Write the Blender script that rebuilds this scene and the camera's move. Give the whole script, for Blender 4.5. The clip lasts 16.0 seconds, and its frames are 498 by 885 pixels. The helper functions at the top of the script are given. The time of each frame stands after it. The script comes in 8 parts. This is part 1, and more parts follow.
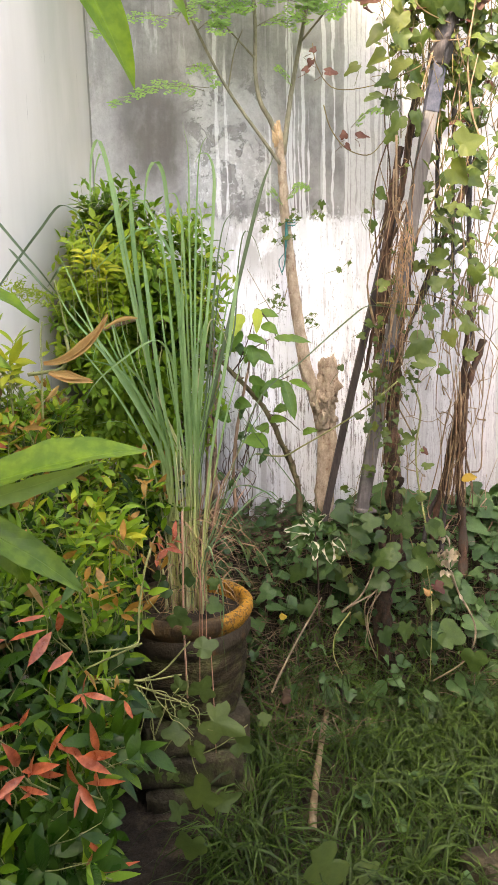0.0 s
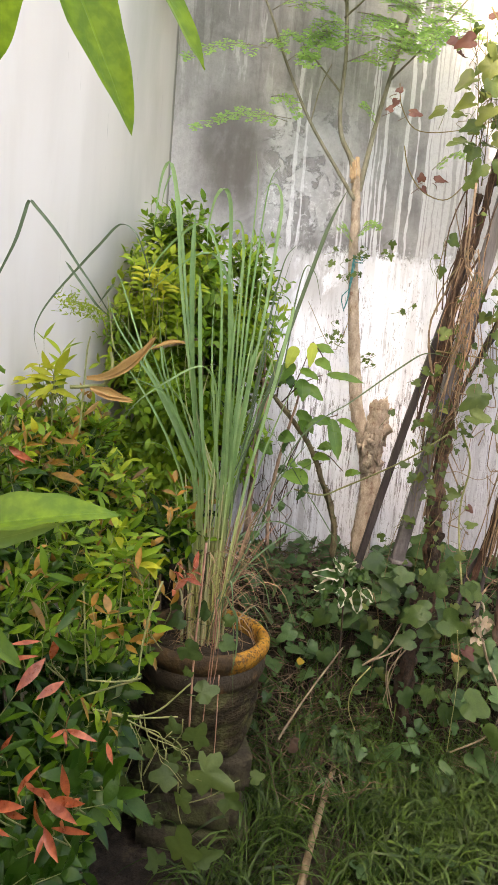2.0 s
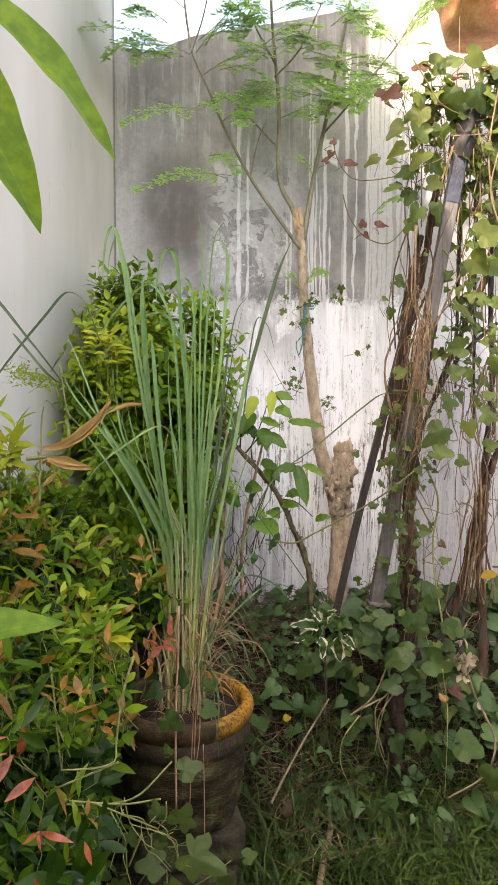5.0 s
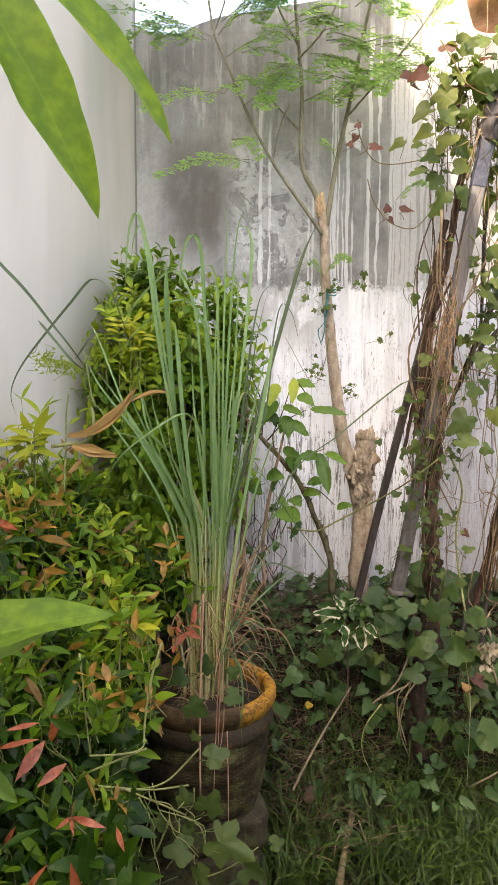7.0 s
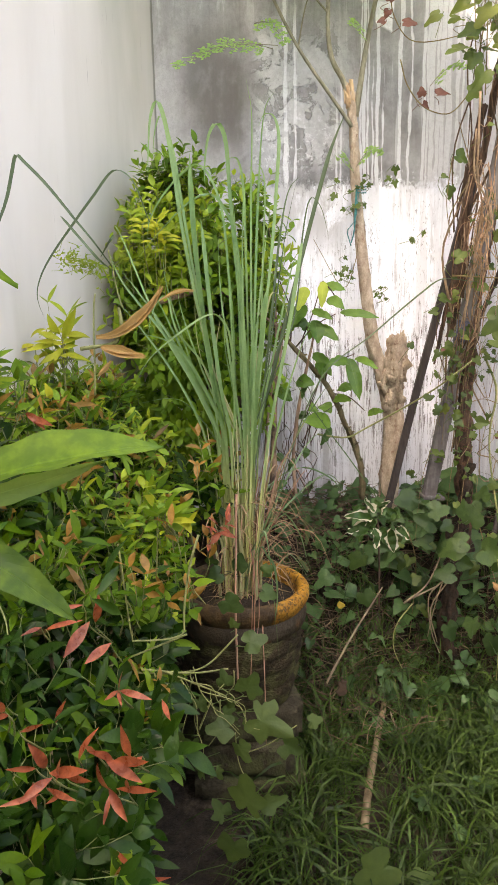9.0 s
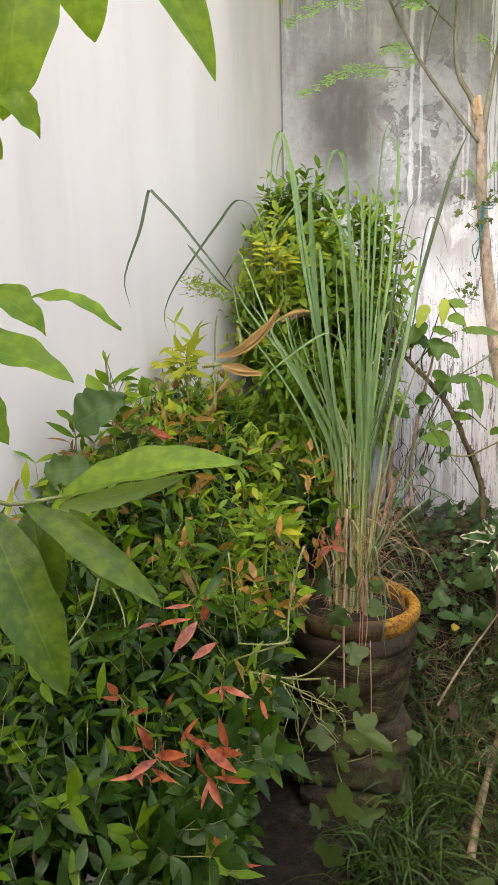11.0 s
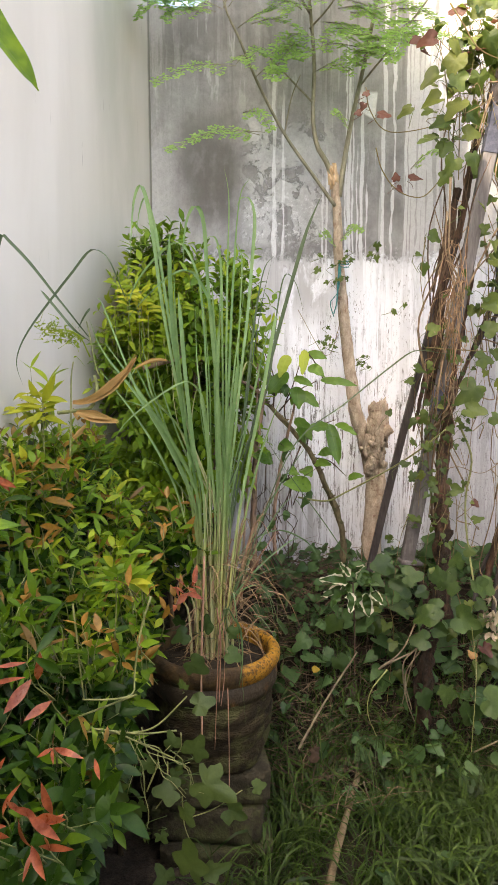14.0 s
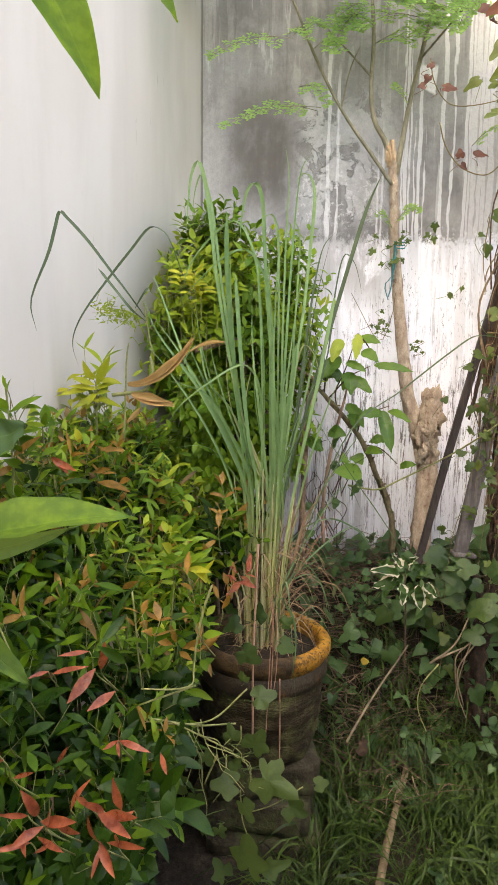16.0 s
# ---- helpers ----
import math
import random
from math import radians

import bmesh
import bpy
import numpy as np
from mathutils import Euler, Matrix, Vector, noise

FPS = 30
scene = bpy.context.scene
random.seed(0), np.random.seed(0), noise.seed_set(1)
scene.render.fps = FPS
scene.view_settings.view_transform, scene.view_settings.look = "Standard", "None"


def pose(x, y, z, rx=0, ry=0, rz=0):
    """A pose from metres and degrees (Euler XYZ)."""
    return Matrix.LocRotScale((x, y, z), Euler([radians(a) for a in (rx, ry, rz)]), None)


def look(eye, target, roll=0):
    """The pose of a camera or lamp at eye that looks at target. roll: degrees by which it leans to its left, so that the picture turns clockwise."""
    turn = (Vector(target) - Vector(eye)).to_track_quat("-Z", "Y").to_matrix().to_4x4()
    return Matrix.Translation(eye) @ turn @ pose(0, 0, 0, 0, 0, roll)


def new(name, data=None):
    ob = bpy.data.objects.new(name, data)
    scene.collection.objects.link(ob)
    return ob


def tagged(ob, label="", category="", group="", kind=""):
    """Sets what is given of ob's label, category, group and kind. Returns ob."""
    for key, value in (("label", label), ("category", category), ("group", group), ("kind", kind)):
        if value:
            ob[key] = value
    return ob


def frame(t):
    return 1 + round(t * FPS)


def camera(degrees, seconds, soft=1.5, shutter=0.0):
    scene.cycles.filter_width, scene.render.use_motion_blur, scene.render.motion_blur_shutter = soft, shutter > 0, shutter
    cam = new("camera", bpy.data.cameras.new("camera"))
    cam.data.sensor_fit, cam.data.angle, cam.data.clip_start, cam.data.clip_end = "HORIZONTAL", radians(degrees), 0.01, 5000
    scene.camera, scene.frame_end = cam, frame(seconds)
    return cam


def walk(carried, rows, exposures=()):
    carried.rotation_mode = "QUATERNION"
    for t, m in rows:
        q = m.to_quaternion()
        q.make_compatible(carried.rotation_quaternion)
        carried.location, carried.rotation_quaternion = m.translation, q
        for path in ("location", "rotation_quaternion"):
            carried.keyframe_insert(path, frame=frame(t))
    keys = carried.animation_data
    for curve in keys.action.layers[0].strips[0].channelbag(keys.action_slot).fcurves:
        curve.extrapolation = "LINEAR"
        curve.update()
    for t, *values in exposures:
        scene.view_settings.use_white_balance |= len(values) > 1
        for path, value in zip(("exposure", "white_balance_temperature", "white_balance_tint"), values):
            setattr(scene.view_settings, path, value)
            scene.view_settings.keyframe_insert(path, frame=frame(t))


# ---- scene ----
cam = camera(39.89, 16.0, soft=0.6)
PATH = [
    (0, -0.0014, 0.0301, 1.2669, 80.372, 1.410, -6.377),
    (0.5, 0.0275, 0.0829, 1.2762, 79.888, -0.095, -2.047),
    (1, 0.0715, 0.0978, 1.2745, 78.481, 0.982, 2.340),
    (1.5, 0.0817, 0.0900, 1.2864, 79.978, -0.814, -0.279),
    (2, 0.0476, 0.0774, 1.2987, 81.967, -4.828, -0.809),
    (2.5, 0.0128, 0.0921, 1.2828, 80.213, -6.728, -0.086),
    (3, 0.0158, 0.0851, 1.3278, 84.632, -2.136, 0.726),
    (3.5, 0.0192, 0.0785, 1.3131, 86.239, -1.566, -1.117),
    (4, 0.0434, 0.0969, 1.3304, 86.165, -0.315, -1.852),
    (4.5, 0.0571, 0.0843, 1.3324, 86.418, -0.426, -4.449),
    (5, 0.0627, 0.1013, 1.3236, 85.796, -0.320, -3.868),
    (5.2, 0.0517, 0.1040, 1.3278, 85.421, -0.173, -3.033),
    (7.3, 0.0406, 0.1148, 1.3226, 84.394, -0.419, -2.386),
    (7.5, 0.0575, 0.1207, 1.3193, 83.415, -0.500, -1.485),
    (8, 0.0436, 0.1173, 1.3086, 82.709, -1.861, -5.065),
    (8.5, 0.0432, 0.1233, 1.3114, 82.323, -0.711, -1.614),
    (9, 0.0266, 0.1216, 1.2638, 78.444, 1.032, -0.664),
    (9.5, -0.0190, 0.1035, 1.2693, 80.103, 1.784, 4.605),
    (9.7, -0.0139, 0.0967, 1.2765, 81.109, 1.711, 7.620),
    (11.8, 0.0990, 0.0552, 1.2772, 79.203, 1.456, 10.272),
    (12, 0.1020, 0.0509, 1.2840, 79.951, 0.901, 9.974),
    (12.5, 0.1179, 0.0441, 1.2843, 81.338, 0.668, 8.006),
    (13, 0.1199, 0.0530, 1.2983, 83.268, -0.093, 5.977),
    (13.5, 0.1368, 0.0585, 1.2940, 83.682, 0.430, 3.862),
    (14, 0.1417, 0.0658, 1.2923, 83.163, 0.011, 0.786),
    (14.5, 0.1484, 0.0677, 1.2947, 83.183, -0.057, -1.866),
    (15, 0.1206, 0.0654, 1.2969, 83.232, 0.009, -0.004),
    (15.5, 0.0883, 0.0965, 1.2922, 82.578, -0.283, 3.863),
    (16, 0.0756, 0.1125, 1.2868, 81.907, -0.646, 3.435),
]
walk(cam, [(t, pose(x, y, z, rx, ry, rz)) for t, x, y, z, rx, ry, rz in PATH], [(t, 2.74 + e, 8700, 13) for t, e in ((0.0, 0.36), (0.5, 0.32), (1.5, 0.33), (2.0, 0.27), (2.5, 0.14), (3.0, 0.16), (3.5, 0.00), (4.0, -0.02), (5.0, -0.04), (6.2, -0.02), (7.5, 0.08), (8.5, 0.24), (9.0, 0.25), (9.5, 0.20), (12.0, 0.24), (13.0, 0.15), (14.5, 0.06), (15.0, 0.28), (15.5, 0.18), (16.0, 0.14))])

# ---- light ----
world = bpy.data.worlds.new("sky")
scene.world = world
world.use_nodes = True
_nt = world.node_tree
_nt.nodes.clear()
_sky = _nt.nodes.new("ShaderNodeTexSky")
_sky.sky_type = "NISHITA"
_sky.sun_disc = False
_sky.sun_elevation, _sky.sun_rotation = radians(56), radians(228)
_sky.air_density, _sky.dust_density, _sky.ozone_density = 1.0, 4.0, 1.0
_bg = _nt.nodes.new("ShaderNodeBackground")
_bg.inputs["Strength"].default_value = 0.15
_wo = _nt.nodes.new("ShaderNodeOutputWorld")
_nt.links.new(_sky.outputs[0], _bg.inputs["Color"])
_nt.links.new(_bg.outputs[0], _wo.inputs["Surface"])
sun = new("sun", bpy.data.lights.new("sun", "SUN"))
sun.data.energy, sun.data.angle, sun.data.color = 1.35, radians(0.6), (1.0, 0.965, 0.91)
sun.matrix_world = look((-3.0, -2.6, 8.6), (0.9, 2.7, 2.0))


# ---- materials ----
def nodes_of(name):
    m = bpy.data.materials.new(name)
    m.use_nodes = True
    nt = m.node_tree
    nt.nodes.clear()
    out = nt.nodes.new("ShaderNodeOutputMaterial")
    return m, nt, out


class Net:
    """Short hand for shader nodes."""

    def __init__(self, nt):
        self.nt = nt

    def put(self, sock, v):
        if hasattr(v, "is_linked"):
            self.nt.links.new(v, sock)
        elif isinstance(v, (tuple, list)):
            sock.default_value = (*v, 1.0) if len(v) == 3 and sock.type == "RGBA" else v
        else:
            sock.default_value = v

    def math(self, op, a, b=0.0, c=0.0, clamp=False):
        n = self.nt.nodes.new("ShaderNodeMath")
        n.operation, n.use_clamp = op, clamp
        self.put(n.inputs[0], a), self.put(n.inputs[1], b), self.put(n.inputs[2], c)
        return n.outputs[0]

    def mix(self, f, a, b, kind="MIX"):
        n = self.nt.nodes.new("ShaderNodeMixRGB")
        n.blend_type = kind
        self.put(n.inputs[0], f), self.put(n.inputs[1], a), self.put(n.inputs[2], b)
        return n.outputs[0]

    def noise(self, vec, scale, detail=4.0, rough=0.55, warp=0.0):
        n = self.nt.nodes.new("ShaderNodeTexNoise")
        self.put(n.inputs["Vector"], vec)
        n.inputs["Scale"].default_value, n.inputs["Detail"].default_value = scale, detail
        n.inputs["Roughness"].default_value, n.inputs["Distortion"].default_value = rough, warp
        return n.outputs[0]

    def ramp(self, v, lo, hi, a=0.0, b=1.0):
        n = self.nt.nodes.new("ShaderNodeMapRange")
        n.interpolation_type = "SMOOTHSTEP"
        self.put(n.inputs[0], v), self.put(n.inputs[1], lo), self.put(n.inputs[2], hi), self.put(n.inputs[3], a), self.put(n.inputs[4], b)
        return n.outputs[0]

    def place(self, scale=(1, 1, 1), shift=(0, 0, 0)):
        g = self.nt.nodes.new("ShaderNodeNewGeometry")
        m = self.nt.nodes.new("ShaderNodeMapping")
        m.inputs["Scale"].default_value, m.inputs["Location"].default_value = scale, shift
        self.nt.links.new(g.outputs["Position"], m.inputs["Vector"])
        return m.outputs[0]

    def xyz(self):
        g = self.nt.nodes.new("ShaderNodeNewGeometry")
        s = self.nt.nodes.new("ShaderNodeSeparateXYZ")
        self.nt.links.new(g.outputs["Position"], s.inputs[0])
        return s.outputs

    def island(self):
        return self.nt.nodes.new("ShaderNodeNewGeometry").outputs["Random Per Island"]

    def per_object(self):
        return self.nt.nodes.new("ShaderNodeObjectInfo").outputs["Random"]

    def bsdf(self, col, rough=0.6, spec=0.4, metal=0.0, bump=None, dist=0.002, coat=0.0):
        b = self.nt.nodes.new("ShaderNodeBsdfPrincipled")
        self.put(b.inputs["Base Color"], col), self.put(b.inputs["Roughness"], rough)
        b.inputs["Specular IOR Level"].default_value, b.inputs["Metallic"].default_value = spec, metal
        b.inputs["Coat Weight"].default_value = coat
        if bump is not None:
            n = self.nt.nodes.new("ShaderNodeBump")
            n.inputs["Distance"].default_value = dist
            self.put(n.inputs["Height"], bump)
            self.nt.links.new(n.outputs[0], b.inputs["Normal"])
        return b.outputs[0]


def leaf_mat(name, dark, light, through_col, rough=0.42, thin=0.35, spots=0.0, spot_col=(0.25, 0.15, 0.05), objects=False, tone=0.42, mottle=38, spec=0.3, veins=False, patchy=0.34, foot=None):
    """A leaf: colour varied from leaf to leaf and over its blade, some light passing through."""
    m, nt, out = nodes_of(name)
    n = Net(nt)
    r = n.per_object() if objects else n.island()
    dark, light = tuple(c * tone for c in dark), tuple(c * tone for c in light)
    through_col = tuple(min(c * tone * 1.25, 0.8) for c in through_col)
    blot = n.noise(n.place(), mottle, 3)
    fine = n.noise(n.place(), 230, 2)
    f = n.math("ADD", n.math("MULTIPLY", r, 1.06 - patchy), n.math("MULTIPLY", n.ramp(blot, 0.35, 0.7), patchy), clamp=True)
    col = n.mix(f, dark, light)
    col = n.mix(n.ramp(fine, 0.3, 0.75, 0.0, 0.25), col, tuple(c * 0.6 for c in dark))
    if foot:
        col = n.mix(n.ramp(n.xyz()[2], foot[1], foot[0]), col, foot[2])
    if spots:
        col = n.mix(n.ramp(n.noise(n.place(), 55, 5, 0.7), 0.66, 0.74, 0.0, spots), col, spot_col)
    relief = fine
    if veins:
        uv = nt.nodes.new("ShaderNodeSeparateXYZ")
        nt.links.new(nt.nodes.new("ShaderNodeUVMap").outputs[0], uv.inputs[0])
        off = n.math("ABSOLUTE", n.math("SUBTRACT", uv.outputs[1], 0.5))
        saw = n.math("FRACT", n.math("SUBTRACT", n.math("MULTIPLY", uv.outputs[0], 11.0), n.math("MULTIPLY", off, 5.0)))
        rib = n.ramp(n.math("ABSOLUTE", n.math("SUBTRACT", saw, 0.5)), 0.10, 0.0)
        mid = n.ramp(off, 0.03, 0.012)
        line = n.math("MAXIMUM", n.math("MULTIPLY", rib, 0.2), mid)
        col = n.mix(n.math("MULTIPLY", line, 0.22), col, tuple(min(c * 1.7 + 0.01, 1) for c in light))
        relief = n.math("SUBTRACT", n.math("MULTIPLY", fine, 0.5), n.math("MULTIPLY", line, 0.35))
    p = n.bsdf(col, n.ramp(blot, 0.2, 0.8, rough - 0.04, rough + 0.16), spec, bump=relief, dist=0.0008)
    t = nt.nodes.new("ShaderNodeBsdfTranslucent")
    n.put(t.inputs["Color"], n.mix(f, tuple(c * 0.8 for c in through_col), through_col))
    mx = nt.nodes.new("ShaderNodeMixShader")
    mx.inputs[0].default_value = thin
    nt.links.new(p, mx.inputs[1]), nt.links.new(t.outputs[0], mx.inputs[2]), nt.links.new(mx.outputs[0], out.inputs[0])
    return m


def plain_mat(name, a, b, scale=20.0, rough=0.75, stretch=(1, 1, 1), bump=0.002, spec=0.3, c=None, cscale=4.0, cut=(0.5, 0.7), metal=0.0, coat=0.0, vary=0.0):
    """A rough natural surface: two colours mixed by grain, and a third in patches."""
    m, nt, out = nodes_of(name)
    n = Net(nt)
    g = n.noise(n.place(stretch), scale, 6, 0.6)
    g2 = n.noise(n.place(stretch), scale * 6, 3, 0.6)
    col = n.mix(n.ramp(g, 0.3, 0.7), a, b)
    col = n.mix(n.ramp(g2, 0.35, 0.7, 0.0, 0.35), col, tuple(v * 0.55 for v in a))
    if c is not None:
        col = n.mix(n.ramp(n.noise(n.place(), cscale, 5, 0.65), cut[0], cut[1]), col, c)
    if vary:
        col = n.mix(n.math("MULTIPLY", n.island(), vary), col, tuple(v * 0.4 for v in a))
    s = n.bsdf(col, n.ramp(g2, 0.2, 0.8, rough - 0.1, rough + 0.1), spec, metal, n.math("ADD", g, n.math("MULTIPLY", g2, 0.5)), bump, coat)
    nt.links.new(s, out.inputs[0])
    return m


WALL_Y, WALL_SLOPE = 2.740, 0.0894
CORNER = (-0.257, 2.717)


def back_wall_mat():
    """Bare grey render above, whitewash below, with runs of lime, damp and flaking."""
    m, nt, out = nodes_of("stained_render")
    n = Net(nt)
    x, y, z = n.xyz()
    big = n.noise(n.place(), 2.6, 6, 0.62, 0.4)
    mid = n.noise(n.place(), 11, 6, 0.65)
    fine = n.noise(n.place(), 70, 4, 0.6)
    grit = n.noise(n.place(), 240, 3, 0.6)
    streak = n.noise(n.place((1, 1, 0.045)), 30, 5, 0.6)
    thin = n.noise(n.place((1, 1, 0.03)), 85, 4, 0.55)
    soft = n.noise(n.place((1, 1, 0.35)), 5.5, 5, 0.6, 0.3)
    grey = n.mix(n.ramp(big, 0.36, 0.64), (0.215, 0.208, 0.200), (0.40, 0.39, 0.375))
    grey = n.mix(n.ramp(mid, 0.42, 0.72, 0.0, 0.5), grey, (0.40, 0.39, 0.375))
    grey = n.mix(n.ramp(streak, 0.45, 0.75, 0.0, 0.45), grey, (0.46, 0.45, 0.435))
    # paler towards the corner, brown damp beside it
    grey = n.mix(n.math("MULTIPLY", n.ramp(x, -0.12, -0.24), n.ramp(soft, 0.3, 0.6, 0.15, 0.7)), grey, (0.42, 0.41, 0.39))
    damp = n.math("MULTIPLY", n.math("MULTIPLY", n.ramp(x, -0.22, -0.08), n.ramp(x, 0.13, 0.04)), n.math("MULTIPLY", n.ramp(z, 1.72, 1.86), n.ramp(z, 2.30, 2.08)))
    grey = n.mix(n.math("MULTIPLY", damp, n.ramp(n.math("ADD", soft, n.math("MULTIPLY", n.math("SUBTRACT", mid, 0.5), 0.5)), 0.34, 0.58, 0.15, 0.85)), grey, (0.135, 0.118, 0.106))
    # weathered top: pale drips and dark mould runs
    drip = n.math("MULTIPLY", n.ramp(n.noise(n.place((1, 1, 0.16)), 34, 4, 0.6, 0.2), 0.56, 0.66), n.math("MULTIPLY", n.ramp(z, 2.16, 2.32), n.ramp(x, 0.45, 0.2)))
    grey = n.mix(n.math("MULTIPLY", drip, 0.55), grey, (0.60, 0.59, 0.575))
    mould = n.math("MULTIPLY", n.ramp(n.noise(n.place((1, 1, 0.07)), 26, 5, 0.65), 0.50, 0.64), n.ramp(z, 2.0, 2.5))
    grey = n.mix(n.math("MULTIPLY", mould, 0.55), grey, (0.12, 0.117, 0.108))
    blotch = n.noise(n.place((1, 1, 0.6)), 6.5, 8, 0.7, 0.5)
    grey = n.mix(n.ramp(blotch, 0.52, 0.64, 0.0, 0.45), grey, (0.17, 0.158, 0.148))
    # pale flaked skin with crumbling islands
    px = n.math("MULTIPLY", n.ramp(n.math("ADD", x, n.math("MULTIPLY", soft, 0.16)), 0.12, 0.20), n.ramp(x, 0.46, 0.38))
    pz = n.math("MULTIPLY", n.ramp(z, 1.70, 1.78), n.ramp(z, 2.30, 2.12))
    isle = n.math("ADD", n.noise(n.place(), 8, 8, 0.74, 0.5), n.math("MULTIPLY", n.math("SUBTRACT", fine, 0.5), 0.10))
    flake = n.math("MULTIPLY", n.math("MULTIPLY", px, pz), n.ramp(isle, 0.455, 0.485))
    grey = n.mix(n.math("MULTIPLY", flake, n.ramp(mid, 0.3, 0.65, 0.45, 0.95)), grey, (0.56, 0.555, 0.545))
    crumb = n.math("MULTIPLY", n.math("MULTIPLY", px, n.ramp(z, 2.02, 1.88)), n.math("MULTIPLY", n.ramp(n.noise(n.place(), 42, 6, 0.8, 0.4), 0.55, 0.60), n.ramp(z, 1.70, 1.76)))
    grey = n.mix(n.math("MULTIPLY", crumb, 0.7), grey, (0.74, 0.735, 0.725))
    # lime runs
    wob = n.math("MULTIPLY", n.math("SUBTRACT", n.noise(n.place((5, 1, 1.1)), 4.5, 3), 0.5), 0.030)
    xw = n.math("ADD", x, wob)
    edge = n.math("MULTIPLY", n.math("SUBTRACT", n.noise(n.place((1, 1, 0.16)), 60, 5, 0.65), 0.5), 0.017)
    runs = 0.0
    for at, half, top in ((0.233, 0.0045, 2.32), (0.200, 0.006, 2.42), (0.383, 0.0025, 2.06), (0.400, 0.003, 2.12), (0.473, 0.004, 2.52), (0.486, 0.0065, 2.46), (0.499, 0.003, 2.40), (0.518, 0.0022, 2.13), (0.536, 0.0065, 2.36), (0.556, 0.0022, 2.11),
                          (0.618, 0.0075, 2.70), (0.655, 0.0042, 2.66), (0.707, 0.006, 2.9), (0.722, 0.004, 2.9), (0.737, 0.008, 2.9), (0.757, 0.006, 2.9), (0.775, 0.009, 2.9), (0.797, 0.009, 2.9), (0.830, 0.006, 2.5), (0.85, 0.003, 2.5), (0.88, 0.010, 2.5)):
        d = n.math("ADD", n.math("ABSOLUTE", n.math("SUBTRACT", xw, at)), edge)
        one = n.math("MULTIPLY", n.ramp(d, half + 0.0016, half - 0.0012), n.ramp(z, top, top - 0.12))
        runs = n.math("MAXIMUM", runs, one)
    runs = n.math("MAXIMUM", runs, n.math("MULTIPLY", n.ramp(thin, 0.60, 0.67), n.ramp(x, 0.30, 0.55, 0.0, 0.5)))
    grey = n.mix(n.math("MULTIPLY", runs, n.ramp(fine, 0.25, 0.6, 0.65, 0.95)), grey, (0.80, 0.79, 0.78))
    bx = n.math("MULTIPLY", n.ramp(xw, 0.522, 0.528), n.ramp(xw, 0.590, 0.582))
    bz = n.math("MULTIPLY", n.ramp(n.math("ADD", z, n.math("MULTIPLY", x, 0.5)), 2.478, 2.490), n.ramp(z, 2.300, 2.285))
    grey = n.mix(n.math("MULTIPLY", bx, bz), grey, (0.90, 0.89, 0.88))
    grey = n.mix(n.ramp(x, 0.67, 0.74, 0.0, 0.55), grey, (0.60, 0.59, 0.58))
    # whitewash: bright in the middle, greyer to the left, right and foot, worn thin at its upper left, split by fine
    # upright cracks
    white = n.mix(n.ramp(streak, 0.50, 0.60, 0.0, 0.55), (0.955, 0.96, 0.975), (0.76, 0.755, 0.76))
    crack = n.math("MULTIPLY", n.ramp(n.noise(n.place((1, 1, 0.09)), 95, 6, 0.8, 0.4), 0.545, 0.575), n.ramp(n.math("ADD", mid, n.ramp(z, 1.55, 0.8, -0.16, 0.12)), 0.36, 0.56))
    chip = n.math("MULTIPLY", n.ramp(n.noise(n.place((1, 1, 0.30)), 130, 6, 0.8, 0.8), 0.595, 0.615), n.ramp(n.noise(n.place((1, 1, 0.5)), 13, 4, 0.6), 0.46, 0.56))
    white = n.mix(n.math("MULTIPLY", n.math("MAXIMUM", crack, chip), 0.95), white, (0.15, 0.14, 0.13))
    greyed = n.math("MAXIMUM", n.ramp(x, 0.36, 0.14, 0.0, 0.72), n.ramp(n.math("ADD", z, n.math("MULTIPLY", big, 0.35)), 1.15, 0.80, 0.0, 0.55))
    greyed = n.math("MAXIMUM", greyed, n.math("MULTIPLY", n.math("MULTIPLY", n.ramp(x, 0.50, 0.34), n.ramp(z, 0.95, 0.70)), n.ramp(streak, 0.38, 0.60, 0.25, 1.0)))
    white = n.mix(n.math("MULTIPLY", greyed, n.ramp(streak, 0.25, 0.6, 0.55, 1.0)), white, (0.46, 0.445, 0.45))
    far_r = n.math("MULTIPLY", n.ramp(x, 0.76, 0.92), n.ramp(z, 1.65, 1.3, 0.4, 1.0))
    white = n.mix(n.math("MULTIPLY", far_r, n.ramp(streak, 0.3, 0.65, 0.62, 0.86)), white, (0.37, 0.36, 0.365))
    speck = n.ramp(n.noise(n.place(), 130, 3, 0.7), 0.64, 0.70)
    white = n.mix(n.math("MULTIPLY", speck, n.math("MULTIPLY", n.ramp(x, 0.75, 0.90), 0.8)), white, (0.10, 0.09, 0.085))
    lip = n.math("ADD", z, n.math("MULTIPLY", n.math("SUBTRACT", n.noise(n.place((1, 1, 0.7)), 34, 8, 0.85, 0.7), 0.5), 0.26))
    stain = n.math("MULTIPLY", n.ramp(z, 1.45, 1.70), n.ramp(n.noise(n.place((1, 1, 0.08)), 17, 5, 0.7, 0.4), 0.44, 0.60))
    white = n.mix(n.math("MULTIPLY", stain, 0.45), white, (0.52, 0.51, 0.505))
